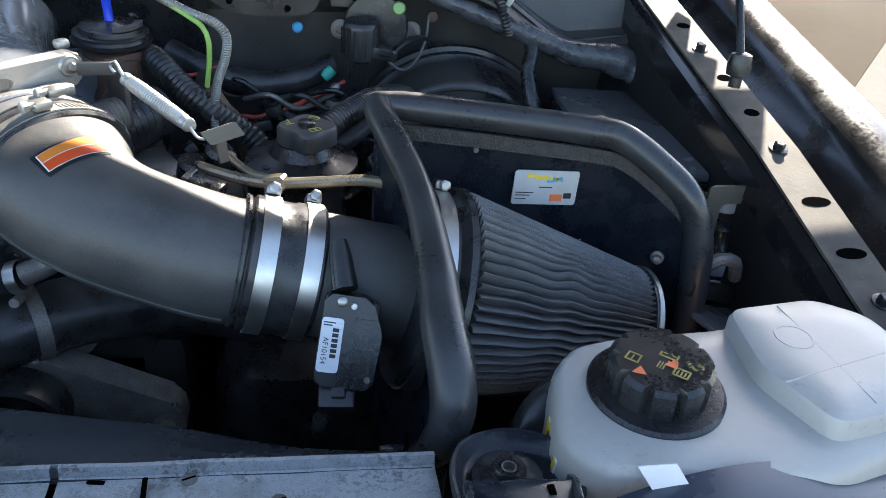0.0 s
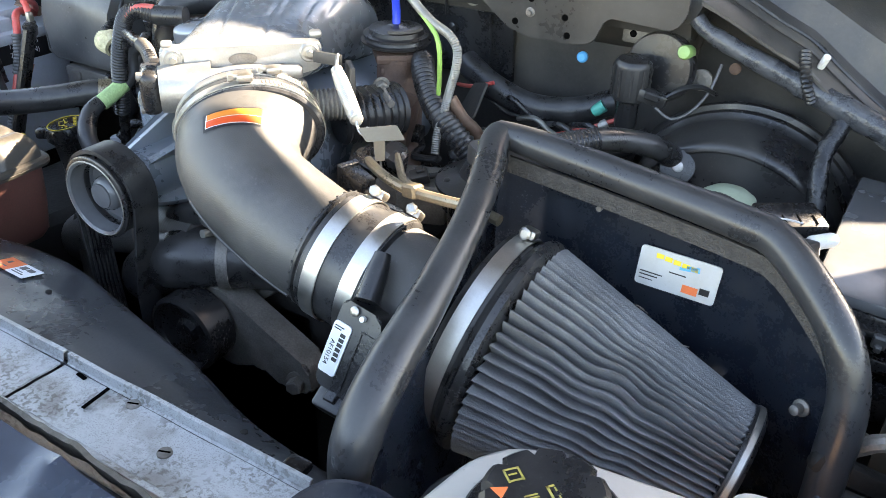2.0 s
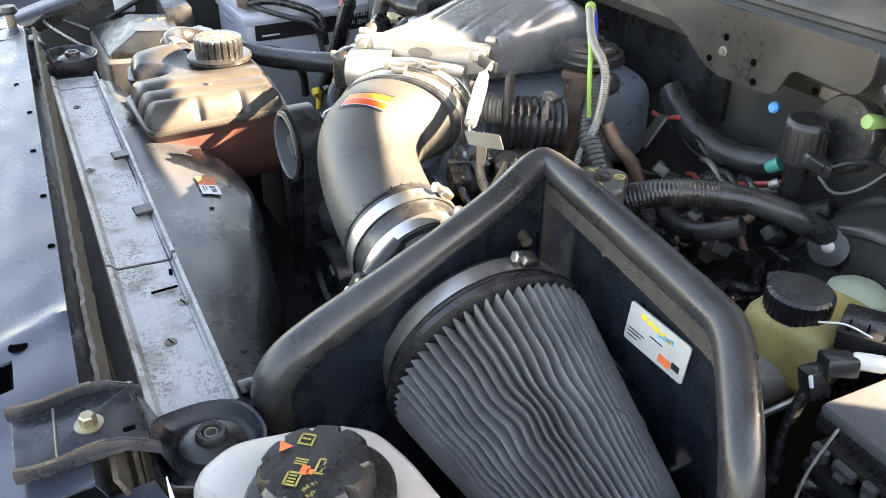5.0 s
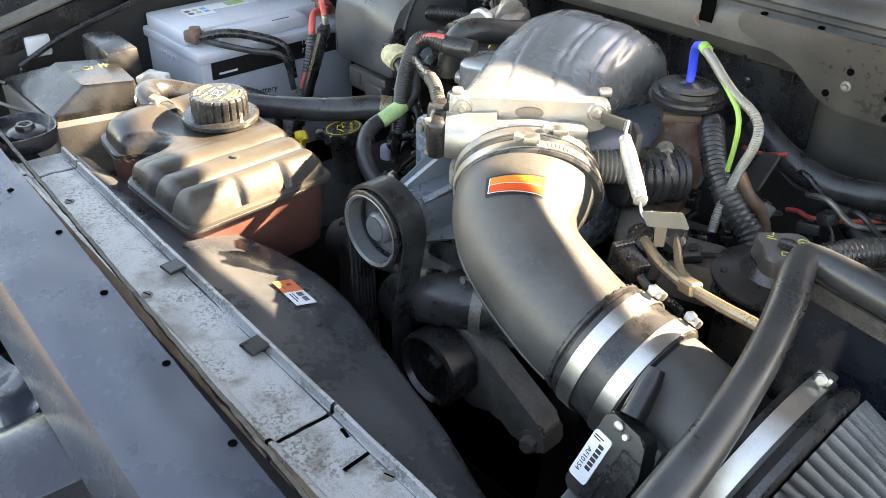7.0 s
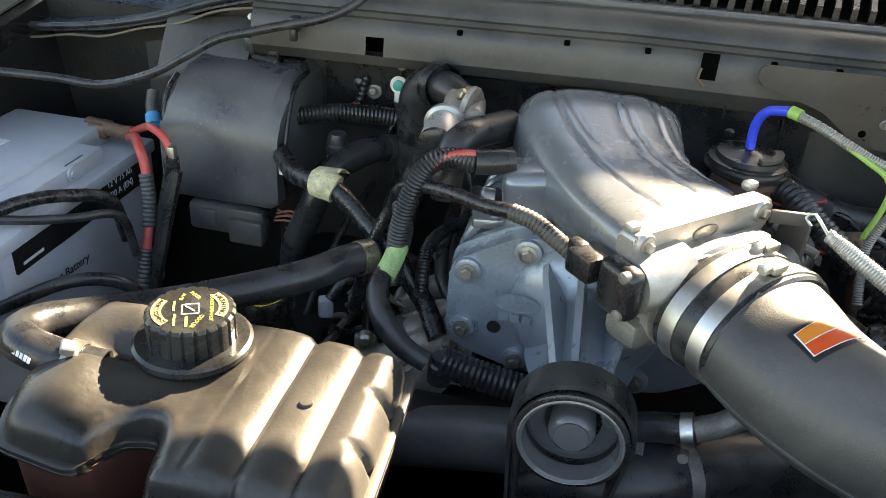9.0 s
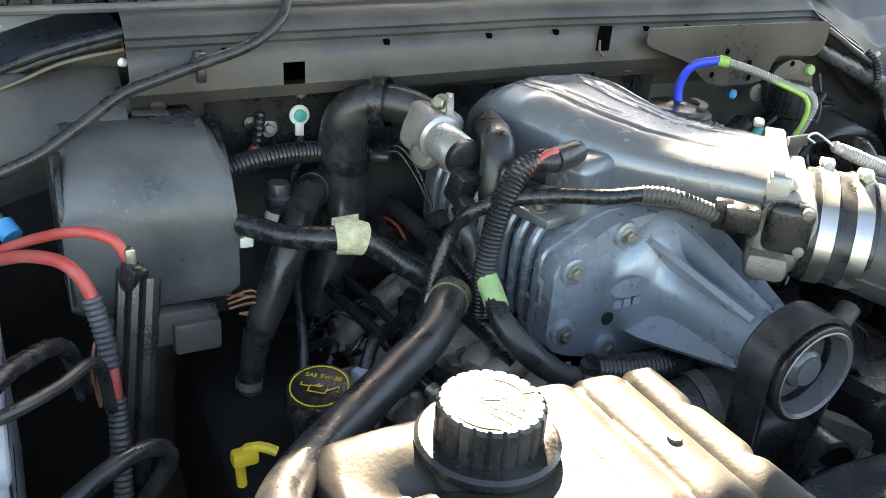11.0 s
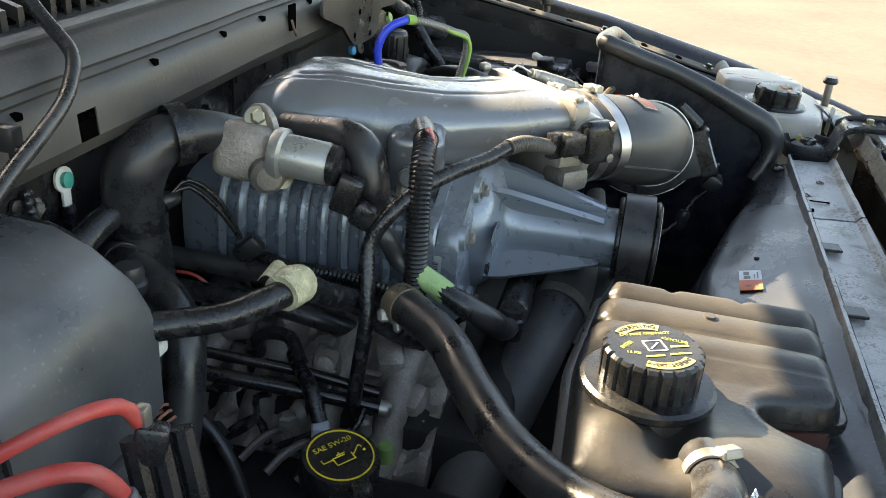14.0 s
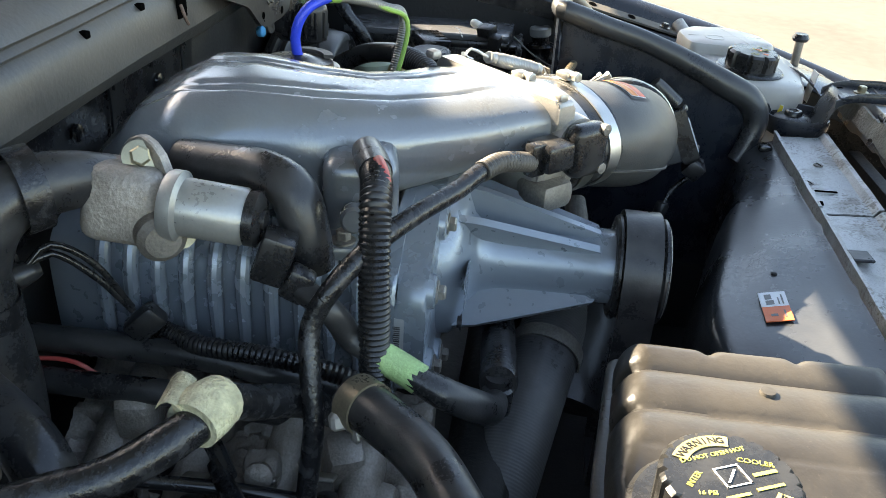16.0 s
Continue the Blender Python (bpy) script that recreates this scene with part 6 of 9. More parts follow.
part("actuator_end", lathe(Vector((-0.160, 0.303, 1.145)) + ACT * 0.047, ACT, [(0.0163, 0), (0.0163, 0.006), (0.012, 0.008), (0.006, 0.008), (0.006, 0.010), (0, 0.010)], 32), M["plastic"], bypass, "black actuator end")
for o in ((-0.146, 0.324, 1.166), (-0.143, 0.306, 1.118)):
    part("bolt", hexbolt(o, (-0.8, -0.5, 0.5), 0.006, 0.006, 0.010), M["brass"], bypass, "yellow zinc bolt")
part("connector", merge(rbox((-0.166, 0.240, 1.122), (0.020, 0.020, 0.030), 0.003, 2, (20, 0, 10)), rbox((-0.170, 0.226, 1.108), (0.014, 0.016, 0.020), 0.003, 2, (30, 0, 10))), M["plastic"], bypass, "black wiring connector")

# ---- hoses and looms on the passenger side ----
hose("bypass_hose", [(-0.100, 0.318, 1.146), (-0.112, 0.290, 1.150), (-0.128, 0.255, 1.155), (-0.137, 0.236, 1.148), (-0.141, 0.228, 1.122), (-0.140, 0.226, 1.104)], 0.0145, "rubber", "black rubber elbow hose beside the actuator", "hose")
foam_hose = hose("insulated_hose", [(-0.145, 0.345, 1.150), (-0.165, 0.358, 1.156), (-0.185, 0.375, 1.156), (-0.203, 0.392, 1.142), (-0.210, 0.400, 1.112), (-0.207, 0.398, 1.070), (-0.215, 0.390, 1.02), (-0.24, 0.38, 0.94)], [0.015, 0.018, 0.023, 0.0235, 0.023, 0.0225, 0.021, 0.021], "rubber", "thick foam-covered black hose along the firewall", "hose", n=20, wobble=0.05)
for c, d, r in (((-0.183, 0.373, 1.1565), (-0.020, 0.017, -0.002), 0.0233), ((-0.2085, 0.399, 1.091), (0.0, 0.0, -1.0), 0.0236)):
    part("tape_wrap", band(ring_of(Vector(c), Vector(d).normalized(), r, 28), 0.014, 0.0009, Vector(d).normalized()), M["cloth_tape"], foam_hose, "black tape wrap")
hh2 = hose("heater_hose", [(-0.212, 0.432, 1.058), (-0.228, 0.412, 1.064), (-0.255, 0.373, 1.073), (-0.280, 0.330, 1.066), (-0.292, 0.314, 1.046), (-0.307, 0.308, 1.010), (-0.324, 0.306, 0.965), (-0.332, 0.305, 0.90)], [0.015, 0.015, 0.015, 0.015, 0.015, 0.0145, 0.0115, 0.010], "rubber", "black rubber heater hose down the firewall", "hose", n=18)
part("clamp", band(ring_of((-0.3315, 0.305, 0.925), (-0.1, 0, -1), 0.0112, 24), 0.008, 0.0012, (-0.1, 0, -1)), M["dark_alu"], hh2, "dull spring clamp")
part("clamp", band(ring_of((-0.2420, 0.392, 1.069), Vector((-0.027, -0.039, 0.009)).normalized(), 0.0153, 28), 0.009, 0.0012, Vector((-0.027, -0.039, 0.009)).normalized()), M["cowl"], hh2, "dark spring clamp")
hose("ribbed_loom", [(-0.345, 0.372, 1.100), (-0.300, 0.385, 1.106), (-0.250, 0.400, 1.104), (-0.200, 0.415, 1.094), (-0.15, 0.42, 1.09)], 0.0105, "plastic", "black ribbed wiring conduit along the firewall", "conduit", ribs=(0.0042, 0.0012))
for k, dz in enumerate((0.0, 0.010)):
    hose("sensor_wire", [(-0.172, 0.392, 1.098), (-0.160, 0.380, 1.104 + dz * 0.6), (-0.147, 0.362, 1.082 + dz), (-0.135, 0.348, 1.052 + dz * 0.3)], 0.0022, "plastic", "thin black sensor wire", "wire", group="sensor wires")
solo("sensor_plug", merge(rbox((-0.132, 0.342, 1.042), (0.014, 0.026, 0.018), 0.004, 2, (-40, 0, 20))), M["plastic"], "black sensor plug at the supercharger", "plug")
solo("wire_boot", lathe((-0.178, 0.398, 1.094), (0.5, -0.5, 0.1), [(0.007, 0), (0.008, 0.006), (0.006, 0.014), (0.004, 0.018)], 14), M["rubber"], "black rubber wire boot", "boot")

hose("ribbed_loom", [(-0.112, 0.193, 1.156), (-0.135, 0.188, 1.158), (-0.152, 0.185, 1.148), (-0.164, 0.183, 1.120), (-0.171, 0.181, 1.090), (-0.174, 0.180, 1.060), (-0.176, 0.178, 1.035)], 0.0096, "plastic", "black ribbed wiring conduit hanging from the plenum", "conduit", ribs=(0.0034, 0.0011), n=16)
hose("red_wire", [(-0.112, 0.1915, 1.164), (-0.124, 0.187, 1.164), (-0.135, 0.183, 1.161), (-0.144, 0.181, 1.153)], 0.0036, "red_cable", "red wire inside the split conduit", "wire")
hose("sensor_lead", [(-0.022, 0.104, 1.136), (-0.040, 0.114, 1.144), (-0.065, 0.130, 1.146), (-0.092, 0.145, 1.141), (-0.125, 0.165, 1.138), (-0.155, 0.185, 1.130), (-0.178, 0.202, 1.115), (-0.187, 0.214, 1.092), (-0.198, 0.212, 1.068), (-0.207, 0.208, 1.040), (-0.215, 0.210, 1.005), (-0.222, 0.212, 0.97)], 0.0062, "cloth_tape", "black taped sensor lead crossing the engine", "wire")
hose("sensor_sleeve", [(-0.018, 0.101, 1.135), (-0.034, 0.110, 1.141), (-0.052, 0.122, 1.146), (-0.07, 0.132, 1.146)], 0.0072, "cowl", "short ribbed sleeve at the sensor", "conduit", ribs=(0.0036, 0.001))
hose("taped_lead", [(-0.168, 0.228, 1.105), (-0.178, 0.208, 1.100), (-0.172, 0.200, 1.085), (-0.170, 0.195, 1.075), (-0.172, 0.173, 1.064), (-0.178, 0.140, 1.050), (-0.165, 0.118, 1.032), (-0.146, 0.110, 1.016), (-0.125, 0.108, 1.006)], [0.0075, 0.0078, 0.008, 0.0082, 0.0085, 0.0098, 0.0105, 0.0098, 0.0088], "rubber", "glossy black taped lead with a green tape mark", "wire")
solo("green_tape", tube([(-0.1715, 0.183, 1.069), (-0.1735, 0.165, 1.061), (-0.176, 0.152, 1.055)], 0.0094, 16), M["green_tape"], "strip of pale green tape round a lead", "tape")
solo("hose_end", lathe((-0.112, 0.107, 1.002), (0.1, 0.0, 1), [(0.010, -0.012), (0.011, 0.0), (0.011, 0.006), (0.009, 0.008), (0.009, 0.014)], 18), M["rubber"], "rubber end boot with clamp", "boot")
hose("corrugated_hose", [(-0.112, 0.107, 1.012), (-0.085, 0.108, 1.004), (-0.050, 0.110, 0.996), (-0.012, 0.112, 0.990), (0.03, 0.115, 0.975)], 0.0135, "plastic", "black corrugated hose under the snout", "hose", ribs=(0.005, 0.0014), n=18)
radiator_hose = hose("lower_radiator_hose", [(0.06, 0.062, 0.990), (0.020, 0.066, 0.984), (-0.050, 0.082, 0.962), (-0.110, 0.096, 0.938), (-0.170, 0.110, 0.912), (-0.215, 0.122, 0.885), (-0.25, 0.13, 0.85)], 0.027, "plastic_dusty", "thick dull black radiator hose below the pulley", "hose", ribs=(0.0026, 0.00022), n=28)
part("clamp", band(ring_of(Vector((-0.015, 0.0735, 0.974)), Vector((-0.070, 0.016, -0.022)).normalized(), 0.0283, 36), 0.012, 0.0012, Vector((-0.070, 0.016, -0.022)).normalized()), M["dark_alu"], radiator_hose, "dull grey hose clamp")
# degas hose: from the clip across to the tank's nozzle
HH = [(-0.196, 0.188, 1.052), (-0.214, 0.168, 1.055), (-0.240, 0.138, 1.052), (-0.285, 0.108, 1.046), (-0.335, 0.072, 1.044), (-0.378, 0.030, 1.052), (-0.398, -0.004, 1.062), (-0.394, -0.030, 1.068), (-0.372, -0.040, 1.068), (-0.345, -0.038, 1.062), (-0.325, -0.035, 1.058)]
hh = thing("degas_hose", (-0.3, 0.09, 1.04), "smooth black rubber hose looping to the coolant tank", "hose")
part("hose", tube(HH, 0.0145, 18), M["rubber"], hh)
d0 = (Vector(HH[1]) - Vector(HH[0])).normalized()
part("clip", band(ring_of(Vector(HH[0]) + d0 * 0.010, d0, 0.0150, 28), 0.014, 0.0014, d0), M["tan_wire"], hh, "dusty tan worm clamp")
part("clip_ear", merge(rbox(Vector(HH[0]) + Vector((-0.016, 0.004, -0.004)), (0.009, 0.011, 0.010), 0.002, 1, (0, 20, 30)), rbox(Vector(HH[0]) + Vector((-0.018, -0.006, -0.006)), (0.006, 0.006, 0.018), 0.002, 1, (0, 20, 30))), M["cast"], hh, "dusty clamp screw")
part("clip", band(ring_of((-0.346, -0.038, 1.0622), (1, 0.1, -0.2), 0.0150, 28), 0.010, 0.0014, (1, 0.1, -0.2)), M["zinc"], hh, "zinc spring clamp")
part("clip_ear", rbox((-0.344, -0.044, 1.080), (0.010, 0.012, 0.006), 0.001, 1, (0, 20, 30)), M["zinc"], hh)
part("hose_print", bars(face_frame((-0.3905, -0.0475, 1.0735), (0.9, -0.35, 0), (0, 0.5, 0.8)), [(i * 0.0042, -0.002, 0.0028, 0.004) for i in range(7)], 0.0005), M["paper"], hh, "pale unreadable print on the hose")

# taped loom with the strip of masking tape
loom = thing("taped_loom", (-0.3, 0.28, 1.07), "black taped wiring loom with a flap of masking tape", "loom")
part("loom", tube([(-0.345, 0.325, 1.080), (-0.325, 0.300, 1.080), (-0.305, 0.272, 1.081), (-0.272, 0.247, 1.086), (-0.250, 0.244, 1.082), (-0.222, 0.236, 1.062), (-0.190, 0.222, 1.040), (-0.150, 0.205, 1.000), (-0.13, 0.18, 0.98)], 0.0098, 16, wobble=0.06), M["cloth_tape"], loom)
part("masking_tape", tube([(-0.274, 0.248, 1.0865), (-0.262, 0.2455, 1.087), (-0.251, 0.244, 1.084)], [0.0135, 0.0148, 0.0138], 18, wobble=0.08), M["mask_tape"], loom, "crumpled cream masking tape")
part("tape_flap", slab(8, 4, lambda u, v: Vector((-0.276 + 0.024 * u, 0.2515 + 0.002 * u, 1.097)) + Vector((0.006 * v, 0.016 * v, 0.004 * math.sin(v * 2.5) - 0.008 * v * v)), 0.0008), M["mask_tape"], loom)
part("white_clip", rbox((-0.330, 0.309, 1.064), (0.012, 0.008, 0.010), 0.002), M["white"], loom, "small white clip")
hose("ribbed_loom", [(-0.115, 0.345, 1.028), (-0.128, 0.325, 1.032), (-0.142, 0.300, 1.036), (-0.152, 0.265, 1.042), (-0.156, 0.235, 1.042), (-0.153, 0.205, 1.034), (-0.150, 0.185, 1.02)], 0.0068, "plastic", "thin ribbed conduit along the supercharger", "conduit", ribs=(0.0038, 0.0011))

# data plate on the supercharger's front plate
DPL = face_frame((-0.1203, 0.177, 1.047), (0, -1, 0), (0, 0, 1))
plate_tag = solo("data_plate", plate(rounded([(-0.0055, -0.0125), (0.0055, -0.0125), (0.0055, 0.0125), (-0.0055, 0.0125)], 0.002), DPL, 0.0006), M["silver_label"], "small silver data plate on the supercharger's side", "data plate")
part("print", bars(DPL @ Matrix.Translation((0, 0, 0.0007)), [(-0.003, -0.010 + 0.0016 * k, 0.006, 0.0006 + 0.0004 * (k % 3 == 0)) for k in range(11)]), M["ink"], plate_tag, "dark unreadable bars")

# ---- engine below ----
engine = thing("engine_block", (0, 0.2, 0.7), "grimy dark engine block and heads under the supercharger", "engine")
part("block", rbox((0, 0.27, 0.82), (0.40, 0.36, 0.24), 0.02, 2), M["dark"], engine)
part("manifold", slab(60, 60, lambda u, v: Vector((-0.095 - 0.125 * u, 0.15 + 0.25 * v, 0.985 - 0.075 * u + 0.010 * noise.noise((u * 9, v * 14, 1.5)) + 0.004 * noise.noise((u * 30, v * 40, 3.5)) + 0.006 * math.cos(v * 26) * (0.3 + u))), 0.03), M["shell_metal"], engine, "grimy cast intake manifold")
for k, y in enumerate((0.185, 0.24, 0.30, 0.36)):
    part("runner", tube([(-0.10, y, 0.975), (-0.14, y + 0.004, 0.965), (-0.185, y + 0.006, 0.935), (-0.22, y + 0.006, 0.90)], [0.013, 0.014, 0.015, 0.015], 14, wobble=0.12), M["shell_metal"], engine, "grimy manifold runner")
part("bracket", merge(rbox((-0.172, 0.253, 0.962), (0.020, 0.024, 0.034), 0.006, 2, (0, -15, 10)), lathe((-0.184, 0.251, 0.972), (-0.9, -0.1, 0.4), [(0.009, 0), (0.009, 0.004), (0.006, 0.006)], 18)), M["shell_metal"], engine, "grey cast bracket with bolt")
part("injector", merge(lathe((-0.164, 0.321, 0.945), (-0.25, 0, 1), [(0.010, 0), (0.010, 0.02), (0.008, 0.028)], 16), tube([(-0.168, 0.320, 0.97), (-0.172, 0.31, 0.985), (-0.178, 0.285, 0.99), (-0.20, 0.265, 0.982)], 0.006, 10)), M["plastic"], engine, "black injector plug")
part("injector", lathe((-0.185, 0.215, 0.93), (-0.25, 0, 1), [(0.010, 0), (0.010, 0.02), (0.008, 0.028)], 16), M["plastic"], engine)
part("valve_cover", skin([squircle((-0.300 - dx, 0.255, z), (1, 0, 0), (0, 1, 0), w, 0.20, 5, 32) for z, w, dx in ((0.80, 0.09, 0), (0.87, 0.085, 0), (0.905, 0.075, 0), (0.915, 0.06, 0))]), M["deep_shade"], engine, "black valve cover")
part("valve_cover", skin([squircle((0.300, 0.255, z), (1, 0, 0), (0, 1, 0), w, 0.20, 5, 32) for z, w in ((0.80, 0.09), (0.87, 0.085), (0.905, 0.075), (0.915, 0.06))]), M["plastic"], engine, "black valve cover")
part("timing_cover", rbox((0.0, 0.115, 0.83), (0.36, 0.05, 0.26), 0.02, 3), M["dark"], engine, "dark front timing cover")
part("water_neck", lathe((0.10, 0.11, 0.955), (0, -1, 0.2), [(0.03, 0), (0.03, 0.03), (0.024, 0.034)], 24), M["dark_alu"], engine)
rng = random.Random(23)
for k, y in enumerate((0.335, 0.292, 0.248, 0.212)):
    x = -0.200 + 0.012 * k * 0.6 - 0.012
    inj = part("injector", lathe((x + 0.028, y, 0.928), (-0.35, 0, 1), [(0.006, 0), (0.009, 0.004), (0.009, 0.018), (0.006, 0.022), (0.006, 0.034)], 16), M["dark_alu"], engine, "fuel injector body")
    part("injector_plug", rbox((x + 0.004, y - 0.004, 0.957), (0.022, 0.013, 0.013), 0.003, 2, (0, 30, rng.uniform(-20, 20))), M["plastic"], inj, "black injector plug")
    part("clip", rbox((x + 0.016, y, 0.968), (0.012, 0.016, 0.003), 0.001, 1, (0, 25, 0)), M["zinc"], inj, "bright retaining clip")
    part("lead", tube([(x - 0.006, y - 0.004, 0.953), (x - 0.020, y + rng.uniform(-0.01, 0.01), 0.958), (x - 0.034, y + rng.uniform(-0.02, 0.02), 0.946), (x - 0.048, y + 0.02, 0.93)], 0.0028, 8), M["cloth_tape"], inj, "thin taped lead")
for k in range(11):
    o = Vector((-0.115 - rng.uniform(0, 0.09), 0.17 + 0.021 * k, 0.0))
    o.z = 0.992 - 0.6 * (-0.095 - o.x)
    part("manifold_bolt", hexbolt(o, (-0.4, -0.1, 1), 0.0055, 0.006, 0.008), M[("dark_alu", "shell_metal", "rust")[k % 3]], engine, "grimy manifold bolt")
for o, z in (((-0.150, 0.205, 0.962), 25), ((-0.165, 0.178, 0.935), -10), ((-0.140, 0.300, 0.978), 40), ((-0.150, 0.345, 0.985), 10)):
    part("casting", rbox(o, (0.034, 0.030, 0.040), 0.007, 2, (0, -20, z), 0.85), M["shell_metal"], engine, "rough grey casting lug")
for k in range(7):
    o = Vector((-0.235 - rng.uniform(0, 0.03), 0.20 + 0.026 * k, 0.925))
    part("loom_branch", tube([o, o + Vector((0.012, 0.014, 0.012)), o + Vector((0.004, 0.030, 0.006)), o + Vector((-0.012, 0.042, -0.006))], rng.choice((0.0026, 0.0036, 0.005)), 8), M[rng.choice(("cloth_tape", "plastic", "dark_alu"))], engine, "branch of the injector loom")
rail = thing("fuel_rail", (-0.22, 0.26, 0.95), "glossy black fuel rail with a round end", "fuel rail")
part("pipe", tube([(-0.239, 0.352, 0.982), (-0.218, 0.260, 0.968), (-0.203, 0.192, 0.956)], 0.0062, 18), M["paint_black"], rail)
part("pipe", tube([(-0.222, 0.352, 0.990), (-0.203, 0.265, 0.976), (-0.192, 0.20, 0.962)], 0.0046, 14), M["paint_black"], rail)
part("end_cap", lathe((-0.204, 0.196, 0.9565), (0.2, -0.97, -0.17), [(0.0072, 0), (0.0072, 0.007), (0.005, 0.010), (0, 0.011)], 20), M["zinc"], rail)
part("stud", lathe((-0.212, 0.206, 0.935), (0, 0, 1), [(0.007, 0), (0.007, 0.012), (0.004, 0.016)], 12), M["dark_alu"], rail)
part("stud", lathe((-0.236, 0.262, 0.945), (0, 0, 1), [(0.008, 0), (0.008, 0.010), (0.005, 0.012)], 6), M["dark_alu"], rail)
hose("injector_lead", [(-0.192, 0.275, 0.985), (-0.204, 0.266, 0.982), (-0.222, 0.252, 0.985), (-0.240, 0.240, 0.985), (-0.252, 0.228, 0.968)], 0.0062, "cloth_tape", "black taped injector lead", "wire", wobble=0.1)
solo("lead_plug", rbox((-0.256, 0.226, 0.960), (0.016, 0.014, 0.022), 0.004, 2, (0, 0, 20)), M["battery"], "worn grey plug on the injector lead", "plug")
for pts, d2 in (([(-0.140, 0.43, 1.026), (-0.137, 0.37, 1.024), (-0.135, 0.31, 1.022), (-0.130, 0.26, 1.012), (-0.11, 0.22, 0.99)], 0.0095), ([(-0.160, 0.43, 1.008), (-0.157, 0.37, 1.005), (-0.153, 0.32, 1.003), (-0.145, 0.27, 0.992), (-0.12, 0.24, 0.97)], 0.009),
                ([(-0.26, 0.40, 1.02), (-0.275, 0.34, 0.99), (-0.285, 0.29, 0.95), (-0.30, 0.26, 0.89)], 0.0045)):
    hose("coolant_pipe", pts, d2, "rubber", "black pipe beside the supercharger", "pipe", group="pipes beside the supercharger")
hose("red_wire", [(-0.150, 0.43, 1.012), (-0.150, 0.405, 1.017), (-0.1495, 0.385, 1.016), (-0.147, 0.370, 1.004)], 0.0016, "red_cable", "short red wire between the pipes", "wire")
# oil filler cap
oil = thing("oil_filler_cap", (-0.304, 0.194, 0.94), "black oil filler cap with yellow printed can symbol", "oil cap")
OD = Vector((-0.10, -0.10, 1)).normalized()
OC = Vector((-0.304, 0.194, 0.968))
part("cap", merge(lathe(OC, OD, [(0.025, 0), (0.028, 0.004), (0.028, 0.016), (0.026, 0.020), (0.0, 0.0205)], 40), rbox(OC + Vector((-0.017, -0.021, 0.010)), (0.026, 0.015, 0.014), 0.004, 2, (0, 0, 30))), M["plastic"], oil)
part("neck", lathe(OC - OD * 0.06, OD, [(0.022, 0), (0.022, 0.06)], 32), M["plastic"], oil)
OM = face_frame(OC + OD * 0.0210, OD.cross(Vector((-0.6, -0.78, 0))), (0.6, 0.78, 0.1)) @ Matrix.Scale(0.84, 4)
part("ring", band(ring_of(OC + OD * 0.0208, OD, 0.0222, 48), 0.0006, 0.0011, OD), M["yellow"], oil, "yellow printed ring")
part("print", merge(letters("SAE 5W-20", OM @ Matrix.Translation((0, 0.013, 0)), 0.0075, 0.0002), bars(OM, [(-0.009, -0.010, 0.018, 0.0012), (-0.009, -0.010, 0.0012, 0.009), (0.008, -0.010, 0.0012, 0.008), (-0.009, -0.002, 0.012, 0.0012), (-0.004, 0.000, 0.008, 0.0012), (-0.0015, -0.001, 0.0012, 0.004),
                                                                                                     (-0.018, -0.003, 0.009, 0.0012), (-0.018, -0.003, 0.0012, 0.005)]),
                     tube([OM @ Vector((0.008, -0.006, 0.0)), OM @ Vector((0.013, -0.002, 0.0)), OM @ Vector((0.018, 0.002, 0.0)), OM @ Vector((0.0195, -0.001, 0))], 0.0006, 5), lathe(OM @ Vector((0.0195, -0.005, 0)), OD, [(0.0011, 0), (0.0011, 0.0004)], 10)), M["yellow"], oil, "yellow lettering SAE 5W-20 and oil can")
solo("dipstick", merge(tube([(-0.374, 0.17, 0.93), (-0.374, 0.172, 0.958), (-0.362, 0.166, 0.966), (-0.350, 0.160, 0.962)], 0.004, 8), rbox((-0.372, 0.168, 0.958), (0.020, 0.012, 0.012), 0.003)), M["yellow"], "yellow plastic dipstick handle", "dipstick")
solo("green_plug", lathe((-0.219, 0.185, 0.918), (0, 0, 1), [(0.0065, 0), (0.0065, 0.014), (0.005, 0.016)], 16), M["green_cap"], "bright green plastic plug low beside the engine", "plug")
# small clamp and lower hose under the intake
low = thing("lower_hose", (0.06, 0.06, 0.97), "shiny black hose with a small worm clamp below the intake", "hose")
part("hose", tube([(0.02, 0.065, 1.005), (0.055, 0.060, 1.022), (0.084, 0.054, 1.032)], 0.0115, 18), M["rubber"], low)
part("clamp", band(ring_of((0.084, 0.053, 1.032), (0.9, -0.1, 0.3), 0.0122, 28), 0.009, 0.001, (0.9, -0.1, 0.3)), M["steel"], low, "small stainless clamp")
part("screw", lathe((0.083, 0.044, 1.016), (0.1, 0.9, -0.2), [(0.004, -0.006), (0.004, 0.006)], 10), M["zinc"], low)
part("nipple", tube([(0.088, 0.053, 1.034), (0.105, 0.055, 1.041), (0.118, 0.058, 1.05)], 0.0095, 14), M["dark_alu"], low)
outlet = hose("outlet_hose", [(-0.02, 0.055, 0.930), (0.01, 0.048, 0.955), (0.05, 0.045, 0.978), (0.12, 0.085, 0.978), (0.2, 0.12, 0.96), (0.26, 0.14, 0.93)], 0.030, "rubber", "thick glossy black outlet hose in front of the engine", "hose", n=24)
OD_ = Vector((0.07, 0.040, 0.0)).normalized()
part("clamp", band(ring_of((0.085, 0.065, 0.9795), OD_, 0.0308, 36), 0.011, 0.0012, OD_), M["dark_alu"], outlet, "dull steel hose clamp")
